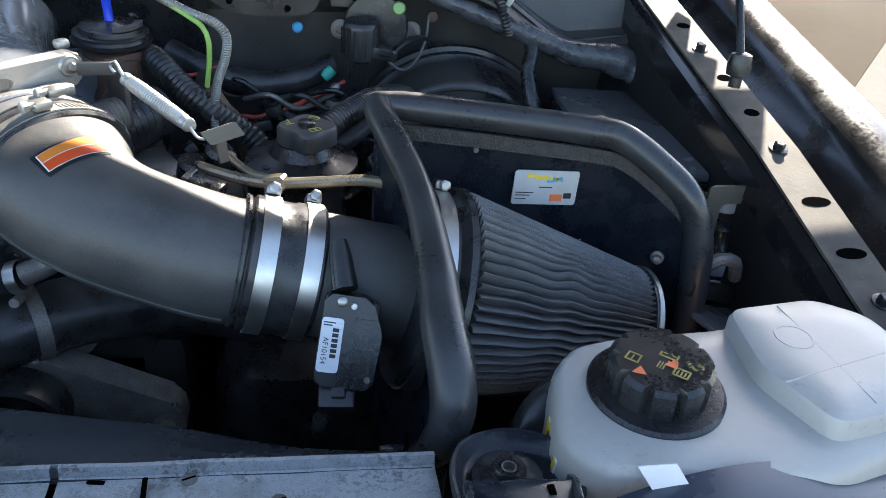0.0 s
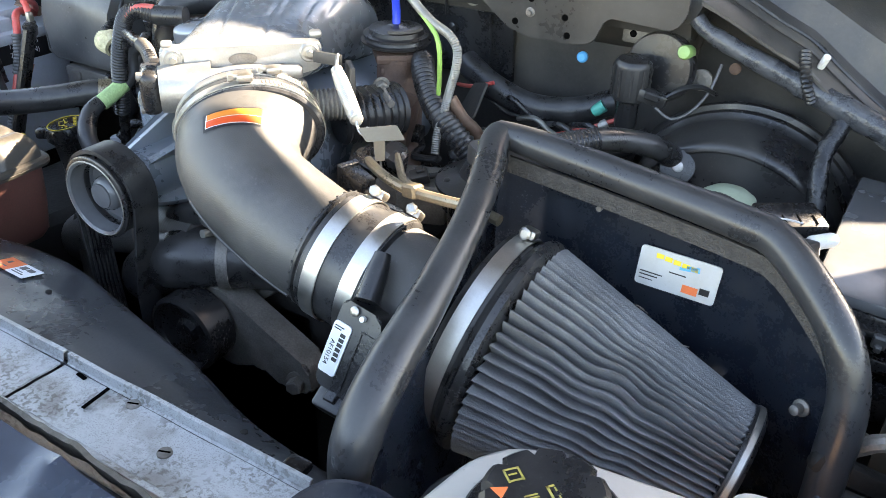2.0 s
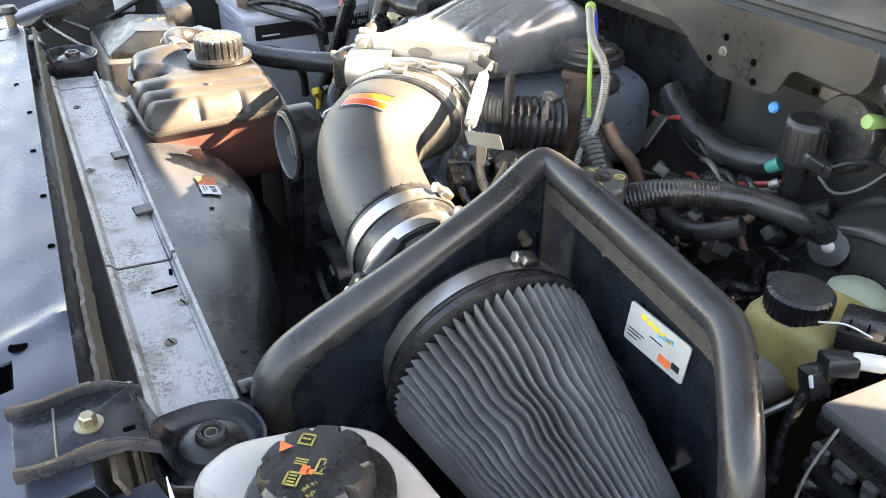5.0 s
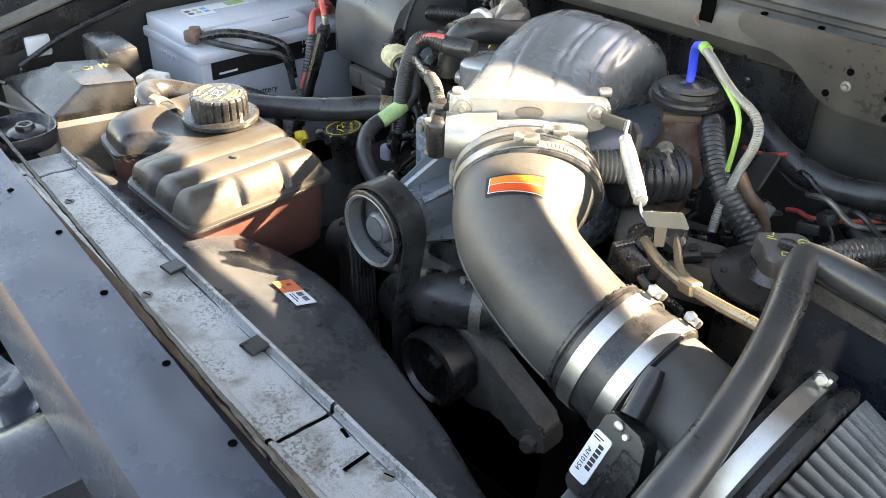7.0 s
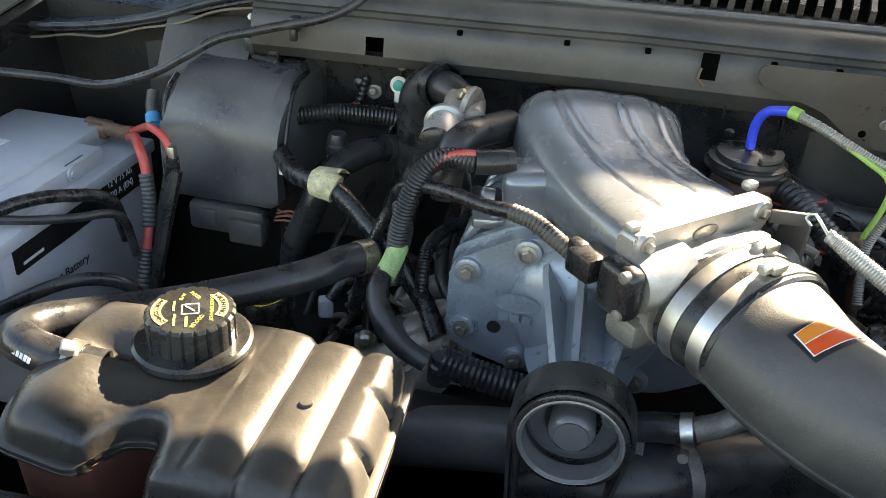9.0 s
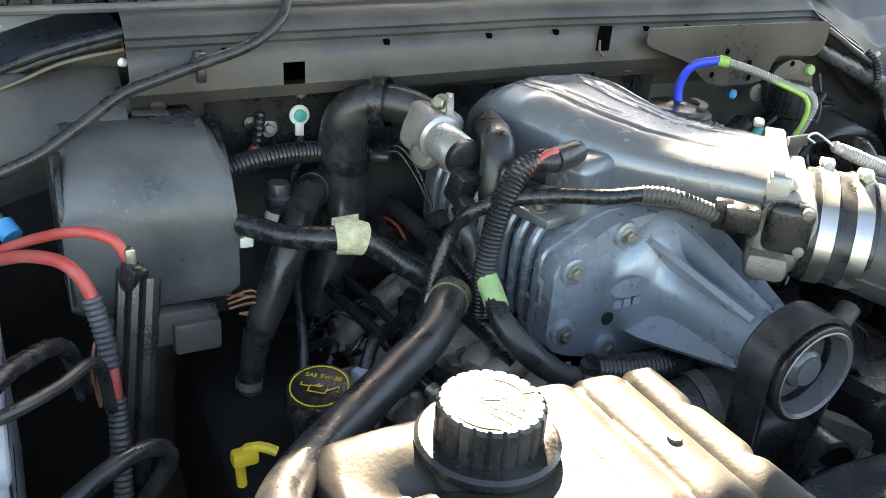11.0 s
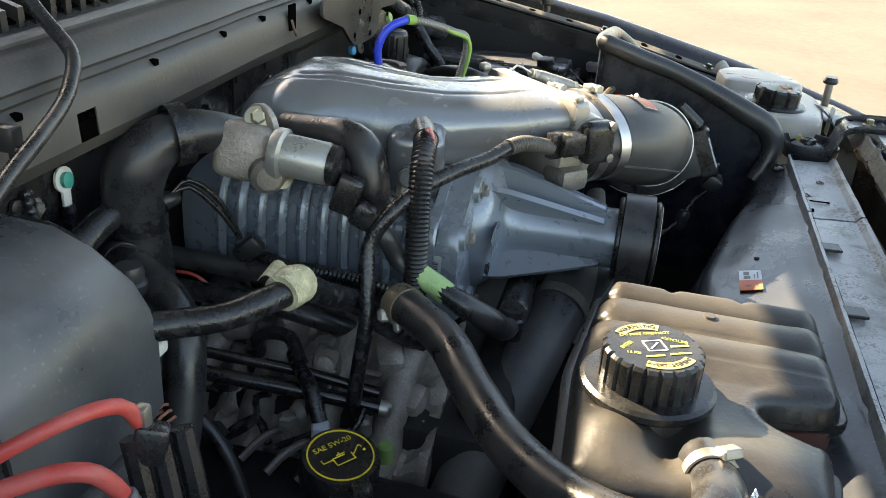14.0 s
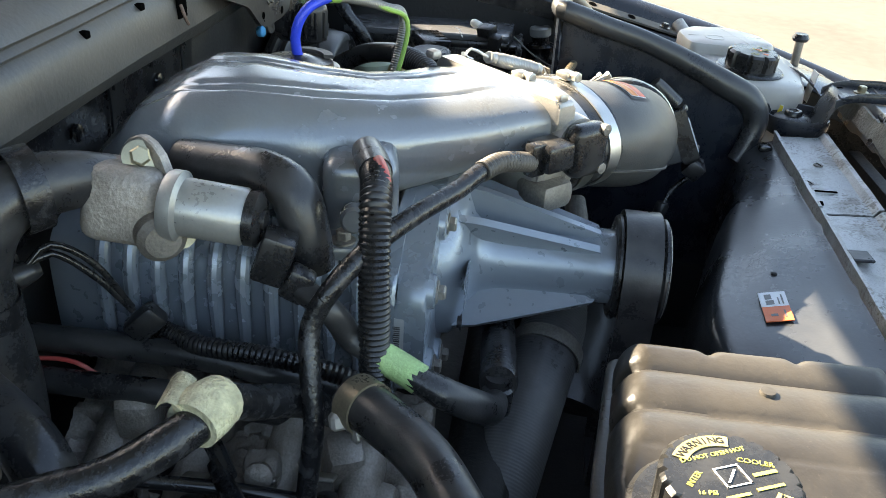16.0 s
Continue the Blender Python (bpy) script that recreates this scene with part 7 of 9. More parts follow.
part("seam", tube([(-0.02, 0.030, 0.945), (0.01, 0.0215, 0.968), (0.05, 0.0185, 0.990), (0.115, 0.059, 0.992)], 0.0008, 6), M["rubber"], outlet, "moulding seam")

# ---- coolant tank of the intercooler ----
degas = thing("degas_tank", (-0.24, -0.04, 0.96), "dusty brown-black moulded coolant tank with a black cap", "coolant tank")
DT = rounded([(-0.122, 0.036), (-0.118, -0.130), (-0.246, -0.128), (-0.252, -0.108), (-0.256, -0.086), (-0.266, -0.074), (-0.280, -0.078), (-0.290, -0.095), (-0.296, -0.113), (-0.356, -0.106), (-0.372, -0.070), (-0.376, 0.010), (-0.368, 0.044), (-0.240, 0.048)], 0.012, 4)
DEEP = [Vector((x, y)) for x, y in DT]


def inside(x, y):
    hit = False
    for a, b in zip(DEEP, DEEP[1:] + DEEP[:1]):
        if (a.y > y) != (b.y > y) and x < (b.x - a.x) * (y - a.y) / (b.y - a.y) + a.x:
            hit = not hit
    return hit


def edge_distance(x, y):
    p = Vector((x, y))
    best = 1.0
    for a, b in zip(DEEP, DEEP[1:] + DEEP[:1]):
        t = max(0.0, min(1.0, (p - a).dot(b - a) / max((b - a).length_squared, 1e-9)))
        best = min(best, (p - a.lerp(b, t)).length)
    return best


def bump_at(v, c, w):
    return math.exp(-((v - c) / w) ** 2)


def degas_height(x, y):
    """Pillow-like ridges with narrow creases that run on down the walls."""
    d = edge_distance(x, y)
    if y < -0.10 or y > 0.005:
        d -= 0.0055 * (bump_at(x, -0.155, 0.0045) + bump_at(x, -0.192, 0.0045))
    if x > -0.142:
        d -= 0.0055 * (bump_at(y, -0.068, 0.0045) + bump_at(y, -0.016, 0.0045))
    d = max(0.0, d)
    z = 1.0455 + 0.024 * (1 - (1 - min(1.0, d / 0.019)) ** 2.6) ** 0.6
    body = max(0.0, min(1.0, (d - 0.003) / 0.014))
    if x > -0.226:
        crease = abs(math.sin(math.pi * (x + 0.155) / 0.037)) ** 0.5
        z += body * (0.0075 * crease - 0.005)
    else:
        z -= body * min(1.0, (-0.226 - x) / 0.02) * 0.005
        z += body * 0.011 * math.exp(-((x + 0.335) / 0.03) ** 2 - ((y + 0.055) / 0.045) ** 2)
        z += body * 0.008 * math.exp(-((x + 0.33) / 0.03) ** 2 - ((y - 0.02) / 0.02) ** 2) - body * 0.014 * math.exp(-((x + 0.325) / 0.024) ** 2 - ((y + 0.016) / 0.013) ** 2)
    return z + body * 0.0010 * noise.noise((x * 30, y * 30, 2))


def nearest_edge(p):
    best = None
    for a, b in zip(DEEP, DEEP[1:] + DEEP[:1]):
        t = max(0.0, min(1.0, (p - a).dot(b - a) / max((b - a).length_squared, 1e-9)))
        q = a.lerp(b, t)
        if best is None or (p - q).length < (p - best).length:
            best = q
    return best


def degas_top():
    """A fine grid over the outline; places near the outline are pulled onto it."""
    bm = bmesh.new()
    cell = 0.0021
    nx, ny = 130, 93
    x0, y0 = -0.382, -0.142
    V = {}
    for i in range(nx + 1):
        for j in range(ny + 1):
            p = Vector((x0 + cell * i, y0 + cell * j))
            d = edge_distance(p.x, p.y)
            if d < cell * 0.62:
                q = nearest_edge(p)
                V[i, j] = bm.verts.new((q.x, q.y, 1.0455))
            elif inside(p.x, p.y):
                V[i, j] = bm.verts.new((p.x, p.y, degas_height(p.x, p.y)))
    for i in range(nx):
        for j in range(ny):
            k = [V[c] for c in ((i, j), (i + 1, j), (i + 1, j + 1), (i, j + 1)) if c in V]
            if len(k) >= 3 and any(v.co.z > 1.0456 for v in k):
                bm.faces.new(k)
    for v in [v for v in bm.verts if not v.link_faces]:
        bm.verts.remove(v)
    return bm


part("top_shell", degas_top(), M["degas"], degas, "dusty ridged upper half")
part("rim", skin(polygon_rings(DT, [(1.0385, -0.001), (1.0395, -0.0055), (1.0425, -0.0065), (1.0432, -0.0055), (1.0436, -0.0065), (1.0465, -0.006), (1.0475, -0.004), (1.0475, 0.001), (1.044, 0.004)])), M["degas"], degas, "welded rim round the tank")
part("lower_shell", skin(polygon_rings(DT, [(0.955, 0.018), (0.965, 0.010), (1.0, 0.005), (1.041, 0.003)])), M["degas_low"], degas, "faded red-brown lower half")
part("nub", lathe((-0.173, -0.043, degas_height(-0.173, -0.043)), (0, 0, 1), [(0.0048, -0.001), (0.0042, 0.0018), (0.002, 0.002)], 14), M["degas"], degas)
DC = Vector((-0.275, 0.0, 1.064))
part("neck", lathe(DC, (0, 0, 1), [(0.040, -0.012), (0.036, 0.0), (0.034, 0.006)], 40), M["degas"], degas)
dcap = part("cap", gear(DC, (0, 0, 1), 0.0315, 0.010, 0.034, 22, 0.0022, 0.002, 5), M["cap_dusty"], degas, "black ribbed cap with yellow warning print")
part("cap_skirt", lathe(DC, (0, 0, 1), [(0.041, 0.003), (0.0425, 0.005), (0.0425, 0.009), (0.040, 0.011), (0.03, 0.0115)], 48), M["cap_dusty"], dcap, "wide black flange under the cap")
DM = face_frame(DC + Vector((0, 0, 0.0342)), (0.42, -0.91, 0), (0.91, 0.42, 0))


def arc_band(m, r0, r1, a0, a1, thick=0.0004, n=18):
    out = []
    A = [math.radians(a0 + (a1 - a0) * k / n) for k in range(n + 1)]
    return plate([(r1 * math.cos(a), r1 * math.sin(a)) for a in A] + [(r0 * math.cos(a), r0 * math.sin(a)) for a in reversed(A)], m, thick)


for a0, a1 in ((60, 135), (235, 315)):
    part("yellow_band", arc_band(DM, 0.0195, 0.0265, a0, a1), M["faded_yellow"], dcap, "worn yellow warning band")


def arc_text(text, m, r, mid, step, size, flip=False):
    out = None
    for i, ch in enumerate(text):
        a = math.radians(mid + (1 if flip else -1) * (i - (len(text) - 1) / 2) * step)
        k = m @ Matrix.Translation((r * math.cos(a), r * math.sin(a), 0.0005)) @ Matrix.Rotation(a + (math.pi / 2 if flip else -math.pi / 2), 4, "Z")
        b = letters(ch, k, size, 0.0002)
        out = b if out is None else merge(out, b)
    return out


part("band_words", arc_text("WARNING", DM, 0.023, 98, 9.5, 0.0055), M["ink"], dcap, "black words on the yellow band")
part("band_words", arc_text("AVERTISSEMENT", DM, 0.023, 275, 6.0, 0.0045, True), M["ink"], dcap, "black words on the yellow band")
part("cap_text", merge(letters("DO NOT OPEN HOT", DM @ Matrix.Translation((0, 0.0145, 0)), 0.0036, 0.0002), letters("COOLER", DM @ Matrix.Translation((0.016, 0.005, 0)) @ Matrix.Rotation(-0.5, 4, "Z"), 0.0042, 0.0002), letters("INTER", DM @ Matrix.Translation((-0.017, 0.003, 0)) @ Matrix.Rotation(0.6, 4, "Z"), 0.0042, 0.0002),
                        letters("16 PSI", DM @ Matrix.Translation((-0.016, -0.006, 0)) @ Matrix.Rotation(-0.3, 4, "Z"), 0.0036, 0.0002), bars(DM, [(0.010, -0.003, 0.012, 0.002), (0.006, -0.011, 0.014, 0.0016), (-0.010, -0.012, 0.012, 0.0016)])), M["pale_yellow"], dcap, "small printed words on the cap")
part("cap_box", merge(bars(DM, [(-0.006, -0.006, 0.013, 0.0008), (-0.006, 0.0055, 0.013, 0.0008), (-0.006, -0.006, 0.0008, 0.012), (0.0062, -0.006, 0.0008, 0.012)]), plate([(-0.004, -0.003), (-0.003, -0.0036), (0.004, 0.003), (0.003, 0.0036)], DM, 0.0004)), M["paper"], dcap, "boxed symbol")

# ---- battery ----
battery = thing("battery", (-0.605, 0.24, 0.86), "grey car battery with a black printed label", "battery")
part("case", rbox((-0.605, 0.240, 0.945), (0.166, 0.268, 0.18), 0.006, 2), M["battery"], battery, "grey plastic case")
part("lid", rbox((-0.605, 0.240, 1.038), (0.172, 0.274, 0.016), 0.004, 2), M["battery"], battery, "grey lid with a rim")
part("lid_top", merge(rbox((-0.622, 0.232, 1.055), (0.118, 0.250, 0.026), 0.004, 2), rbox((-0.56, 0.225, 1.053), (0.05, 0.150, 0.022), 0.004, 2)), M["battery"], battery, "raised grey lid deck")
part("vent", lathe((-0.5345, 0.24, 1.056), (1, 0, 0), [(0.008, 0), (0.008, 0.002), (0.004, 0.002), (0.004, 0.004)], 20), M["battery"], battery)
for y in (0.14, 0.235, 0.315):
    part("cell_plug", lathe((-0.575, y, 1.064), (0, 0, 1), [(0.0105, 0), (0.0105, 0.0012), (0.008, 0.0014), (0.008, 0.0008)], 24), M["battery"], battery)
part("top_label", plate([(-0.068, -0.013), (0.05, -0.013), (0.05, 0.013), (-0.068, 0.013)], face_frame((-0.640, 0.22, 1.0682), (0.05, 1, 0), (-1, 0.05, 0)), 0.0006), M["paper"], battery, "white top sticker with green marks")
part("top_marks", bars(face_frame((-0.640, 0.22, 1.069), (0.05, 1, 0), (-1, 0.05, 0)), [(0.0, -0.008, 0.03, 0.016)]), M["green_tape"], battery)
BM_ = face_frame((-0.5215, 0.245, 0.955), (0, 1, 0), (0, 0, 1))
part("side_label", plate(rounded([(-0.123, 0.050), (0.105, 0.048), (0.105, 0.084), (-0.123, 0.086)], 0.003), BM_, 0.001), M["ink"], battery, "black printed label band")
for row, (words, up) in enumerate((("12 V 75 Ah", 0.073), ("720 A (EN)", 0.060))):
    part("label_text", letters(words, BM_ @ Matrix.Translation((0.055, up, 0.0012)), 0.0105, 0.0002), M["paper"], battery, "white figures on the label")
part("label_bar", bars(BM_ @ Matrix.Translation((0, 0, 0.001)), [(-0.112, 0.056, 0.03, 0.003)]), M["paper"], battery)
part("case_text", letters("Silver Start Battery", BM_ @ Matrix.Translation((-0.070, 0.015, 0.0004)) @ Matrix.Rotation(-0.04, 4, "Z"), 0.0138, 0.0002), M["ink"], battery, "black words Silver Start Battery")
part("top_sticker", plate(rounded([(-0.020, -0.018), (0.022, -0.018), (0.022, 0.018), (-0.020, 0.018)], 0.002), face_frame((-0.632, 0.168, 1.0683), (0.05, 1, 0), (-1, 0.05, 0)), 0.0007), M["paper"], battery, "white warning sticker with small symbols")
for k in range(6):
    part("symbol", rbox((-0.640 + 0.013 * (k // 3), 0.155 + 0.013 * (k % 3), 1.0692), (0.008, 0.008, 0.0006), 0.0), M[("conduit_grey", "green_tape", "blue_print")[k % 3]], battery, "small printed symbol", smooth=False)
part("handle_slot", rbox((-0.5405, 0.255, 1.0560), (0.004, 0.034, 0.018), 0.002, 1), M["lid_grey"], battery, "moulded handle recess")
for k in range(5):
    part("case_notch", rbox((-0.655 + k * 0.014, 0.1055, 1.020), (0.008, 0.003, 0.006), 0.001), M["battery"], battery)
term = thing("battery_terminal", (-0.554, 0.119, 1.05), "corroded brass battery terminal clamp with black cables", "terminal")
part("clamp", merge(rbox((-0.554, 0.119, 1.062), (0.026, 0.020, 0.018), 0.004, 2, (0, 0, 15)), lathe((-0.550, 0.119, 1.066), (0, 0, 1), [(0.009, 0), (0.008, 0.010)], 18)), M["rust"], term, "corroded brown clamp")
part("cable", tube([(-0.545, 0.122, 1.062), (-0.525, 0.150, 1.068), (-0.505, 0.185, 1.062), (-0.48, 0.22, 1.045), (-0.47, 0.225, 1.00)], 0.0065, 12, wobble=0.06), M["cloth_tape"], term)
part("cable", tube([(-0.548, 0.126, 1.058), (-0.515, 0.142, 1.055), (-0.488, 0.170, 1.048), (-0.462, 0.205, 1.038), (-0.455, 0.215, 0.99)], 0.0045, 10), M["rubber"], term)
term2 = thing("battery_terminal", (-0.566, 0.346, 1.05), "corroded battery terminal with two red cables", "terminal")
part("clamp", merge(rbox((-0.566, 0.346, 1.062), (0.024, 0.022, 0.018), 0.004, 2), tube([(-0.585, 0.352, 1.064), (-0.54, 0.338, 1.066), (-0.515, 0.330, 1.070)], 0.008, 12)), M["brown_tube"], term2, "rusty terminal clamp")
part("red_cable", tube([(-0.520, 0.331, 1.070), (-0.490, 0.310, 1.088), (-0.460, 0.275, 1.106), (-0.438, 0.262, 1.102), (-0.429, 0.258, 1.086)], 0.0042, 14), M["red_cable"], term2, "red battery cable")
part("red_cable", tube([(-0.520, 0.328, 1.066), (-0.495, 0.300, 1.080), (-0.472, 0.268, 1.086), (-0.459, 0.255, 1.070), (-0.452, 0.245, 1.035), (-0.450, 0.230, 1.00), (-0.452, 0.215, 0.955), (-0.455, 0.20, 0.90)], 0.0050, 14), M["red_cable"], term2, "red battery cable")
part("conduit", tube([(-0.4575, 0.2525, 1.064), (-0.453, 0.246, 1.038), (-0.4508, 0.236, 1.012)], 0.0075, 14, ribs=(0.0045, 0.0013)), M["conduit_grey"], term2, "grey ribbed conduit over the cable")
part("conduit", tube([(-0.4503, 0.226, 0.992), (-0.4517, 0.215, 0.958), (-0.455, 0.20, 0.91)], 0.0075, 14, ribs=(0.0045, 0.0013)), M["conduit_grey"], term2)
link = thing("fuse_link_holder", (-0.43, 0.24, 0.95), "black ribbed plastic fuse link holder beside the red cables", "fuse holder")
a, b = Vector((-0.424, 0.252, 1.078)), Vector((-0.448, 0.212, 0.93))
for k in (-1, 0, 1):
    off = Vector((0.008, -0.010, 0)) * k
    part("channel", tube([a + off, b + off], 0.0062, 8, 0.02), M["plastic"], link)
part("head", rbox((-0.428, 0.254, 1.074), (0.014, 0.018, 0.022), 0.003, 2, (15, 8, 30)), M["plastic"], link)
part("lug", rbox((-0.428, 0.257, 1.090), (0.008, 0.008, 0.014), 0.002), M["zinc"], link)

# ---- relay box and bottle neck in the passenger corner ----
relay = thing("relay_box", (-0.50, -0.05, 0.98), "black relay box cover with faded yellow print", "relay box")
R_TOP = [(-0.493, -0.070), (-0.468, -0.012), (-0.560, -0.002), (-0.592, -0.068)]
R_LOW = [(-0.492, -0.114), (-0.466, -0.004), (-0.598, 0.020), (-0.664, -0.114)]
rings = []
for z, k in ((0.985, 0.0), (1.022, 0.0), (1.027, 0.10), (1.050, 0.90), (1.0545, 1.0), (1.0555, 1.0)):
    ring = rounded([(a[0] + (b[0] - a[0]) * k, a[1] + (b[1] - a[1]) * k) for a, b in zip(R_LOW, R_TOP)], 0.006)
    rings.append([Vector((x, y, z)) for x, y in ring])
part("cover", skin(rings), M["cap_dusty"], relay, "black relay cover with sloped sides")
part("base", skin(polygon_rings(rounded(R_LOW, 0.006), [(0.94, -0.006), (1.012, -0.008), (1.016, -0.004), (1.018, 0.002)])), M["plastic_dusty"], relay, "dusty flange below the cover")
part("second_cover", rbox((-0.588, 0.010, 1.038), (0.104, 0.046, 0.066), 0.005, 2, (0, 0, -3), 0.92), M["cap_dusty"], relay, "smaller black cover behind")
RM = face_frame((-0.545, -0.036, 1.0556), (0.10, 1, 0), (-1, 0.10, 0))
for k, rects in enumerate(([(-0.026, -0.005, 0.002, 0.010), (-0.026, -0.005, 0.007, 0.002)], [(-0.012, -0.006, 0.013, 0.0016), (-0.012, 0.004, 0.013, 0.0016), (-0.012, -0.006, 0.0016, 0.011), (-0.0006, -0.006, 0.0016, 0.011)], [(0.010, -0.008, 0.002, 0.016), (0.016, -0.008, 0.002, 0.016), (0.010, -0.001, 0.012, 0.002)])):
    part("print", bars(RM, rects), M["pale_yellow"], relay, "faded yellow bar print")
part("wire_loop", tube([(-0.640, -0.118, 1.024), (-0.690, -0.150, 1.030), (-0.700, -0.175, 1.034), (-0.670, -0.180, 1.034), (-0.560, -0.150, 1.030), (-0.515, -0.128, 1.026)], 0.0026, 8), M["rubber"], relay, "thin black wire loop")
neck = thing("washer_filler", (-0.50, 0.03, 0.99), "white plastic washer bottle filler neck with a flap cap", "filler neck")
part("neck", rbox((-0.497, 0.022, 1.005), (0.034, 0.036, 0.06), 0.006, 2, (0, 0, 30)), M["white"], neck)
part("flap", merge(rbox((-0.503, 0.034, 1.038), (0.032, 0.012, 0.014), 0.003, 2, (0, 0, 30)), rbox((-0.510, 0.020, 1.040), (0.010, 0.034, 0.010), 0.003, 2, (0, 0, 30))), M["white"], neck)
prop = thing("prop_rod", (-0.68, 0.0, 1.03), "long thin black hood prop rod on the inner wing", "rod")
part("rod", tube([(-0.680, -0.085, 1.028), (-0.680, -0.070, 1.035), (-0.680, -0.011, 1.059), (-0.680, 0.101, 1.088), (-0.682, 0.30, 1.135)], 0.0042, 10), M["plastic"], prop)
part("hook", tube([(-0.680, -0.070, 1.035), (-0.683, -0.082, 1.022), (-0.690, -0.080, 1.012)], 0.0042, 10), M["plastic"], prop)
part("clip", rbox((-0.688, -0.052, 1.048), (0.010, 0.034, 0.030), 0.004, 2), M["battery"], prop, "pale plastic rod clip")

# ---- heater box ----
heater_box = thing("heater_box", (-0.4, 0.37, 0.98), "dusty black plastic heater box on the firewall", "heater box")
hv = []
for y, top, bot in ((0.304, 1.085, 1.022), (0.308, 1.105, 1.016), (0.318, 1.124, 1.014), (0.335, 1.138, 1.012), (0.360, 1.148, 1.010), (0.395, 1.150, 1.010), (0.449, 1.148, 1.010)):
    hv.append([Vector((-0.403 + 0.066 * sx * (1.0 if abs(sz) < 1 else 0.94), y, (top + bot) / 2 + (top - bot) / 2 * sz)) for sx, sz in ((-1, -0.85), (-0.9, -1), (0, -1), (0.9, -1), (1, -0.85), (1, 0), (1, 0.80), (0.88, 1), (0, 1), (-0.88, 1), (-1, 0.80), (-1, 0))])
part("cover", skin(hv), M["chalky"], heater_box, "dusty rounded cover")
part("seam", tube([(-0.338, 0.330, 1.015), (-0.336, 0.322, 1.07), (-0.336, 0.338, 1.115), (-0.337, 0.362, 1.138), (-0.337, 0.40, 1.144)], 0.003, 8), M["plastic"], heater_box, "raised cover seam")
part("plug_block", merge(rbox((-0.400, 0.330, 0.993), (0.09, 0.05, 0.034), 0.006, 2), rbox((-0.375, 0.318, 0.985), (0.04, 0.04, 0.03), 0.004), rbox((-0.42, 0.316, 0.995), (0.02, 0.03, 0.02), 0.003)), M["plastic_dusty"], heater_box, "black motor and plug under the cover")
part("hook", merge(rbox((-0.385, 0.402, 1.152), (0.032, 0.018, 0.006), 0.002, 1, (0, 4, 0)), rbox((-0.378, 0.406, 1.158), (0.014, 0.012, 0.010), 0.002)), M["plastic"], heater_box, "flat black retaining tab")
part("hook", rbox((-0.405, 0.406, 1.162), (0.012, 0.016, 0.022), 0.003), M["plastic"], heater_box)
part("shelf", slab(16, 8, lambda u, v: Vector((-0.510 + 0.106 * u, 0.380 + 0.010 * u + 0.040 * v, 1.120 + 0.030 * u + (0.062 - 0.026 * u) * v ** 0.8 + 0.0015 * math.sin(u * 11))), 0.003), M["cowl"], heater_box, "dusty shoulder of the housing beside the cover")
part("seam", tube([(-0.464, 0.345, 1.141), (-0.466, 0.326, 1.128), (-0.467, 0.312, 1.100), (-0.467, 0.307, 1.060), (-0.466, 0.306, 1.030)], 0.0028, 8), M["plastic"], heater_box, "raised cover seam")
for k in range(4):
    hose("bare_wire", [(-0.345, 0.312 + 0.003 * k, 1.000 + 0.003 * k), (-0.325, 0.305 + 0.004 * k, 1.006 + 0.004 * (k % 3)), (-0.310, 0.302 + 0.003 * k, 0.996 + 0.003 * k), (-0.312, 0.312, 0.985 + 0.003 * k), (-0.335, 0.318, 0.990)], 0.0012, "copper", "loose pinkish copper wire bundle", "wire", n=6, group="loose wires under the heater box")
hose("cowl_cable", [(-0.250, 0.47, 1.30), (-0.259, 0.42, 1.252), (-0.271, 0.392, 1.233), (-0.292, 0.380, 1.218), (-0.315, 0.372, 1.209), (-0.350, 0.362, 1.201), (-0.381, 0.355, 1.193), (-0.414, 0.345, 1.184), (-0.448, 0.333, 1.164), (-0.486, 0.328, 1.142), (-0.549, 0.335, 1.120), (-0.61, 0.33, 1.122), (-0.70, 0.30, 1.13)], 0.0048, "rubber", "thin black cable draped over the cowl edge", "cable")
solo("cable_clip", merge(rbox((-0.345, 0.385, 1.198), (0.010, 0.014, 0.016), 0.002), rbox((-0.345, 0.380, 1.188), (0.008, 0.008, 0.014), 0.002)), M["plastic"], "black clip holding the cable", "clip")
ring = thing("ground_strap", (-0.242, 0.44, 1.11), "ring terminal with a green washer and taped lead", "ring terminal")
part("ring", lathe((-0.242, 0.4345, 1.130), (0, -1, 0.1), [(0.0035, 0), (0.010, 0), (0.010, 0.002), (0.0035, 0.002)], 24), M["white"], ring)
part("washer", lathe((-0.242, 0.432, 1.130), (0, -1, 0.1), [(0.006, 0), (0.006, 0.003), (0.003, 0.004)], 18), M["teal"], ring, "green washer")
part("lug", rbox((-0.242, 0.433, 1.116), (0.009, 0.003, 0.016), 0.001), M["white"], ring)
part("lead", tube([(-0.242, 0.432, 1.110), (-0.244, 0.430, 1.095), (-0.250, 0.425, 1.070), (-0.26, 0.42, 1.05)], 0.005, 10, wobble=0.1), M["cloth_tape"], ring)
strap = thing("firewall_lead", (-0.28, 0.43, 1.1), "taped lead with a red boot on the firewall", "lead")
part("lead", tube([(-0.280, 0.436, 1.135), (-0.284, 0.430, 1.115), (-0.290, 0.424, 1.100), (-0.310, 0.415, 1.092)], 0.0058, 10, ribs=(0.006, 0.001)), M["cloth_tape"], strap)
part("boot", tube([(-0.287, 0.426, 1.104), (-0.300, 0.418, 1.094), (-0.318, 0.412, 1.090)], 0.0052, 10), M["red_cable"], strap, "red boot")
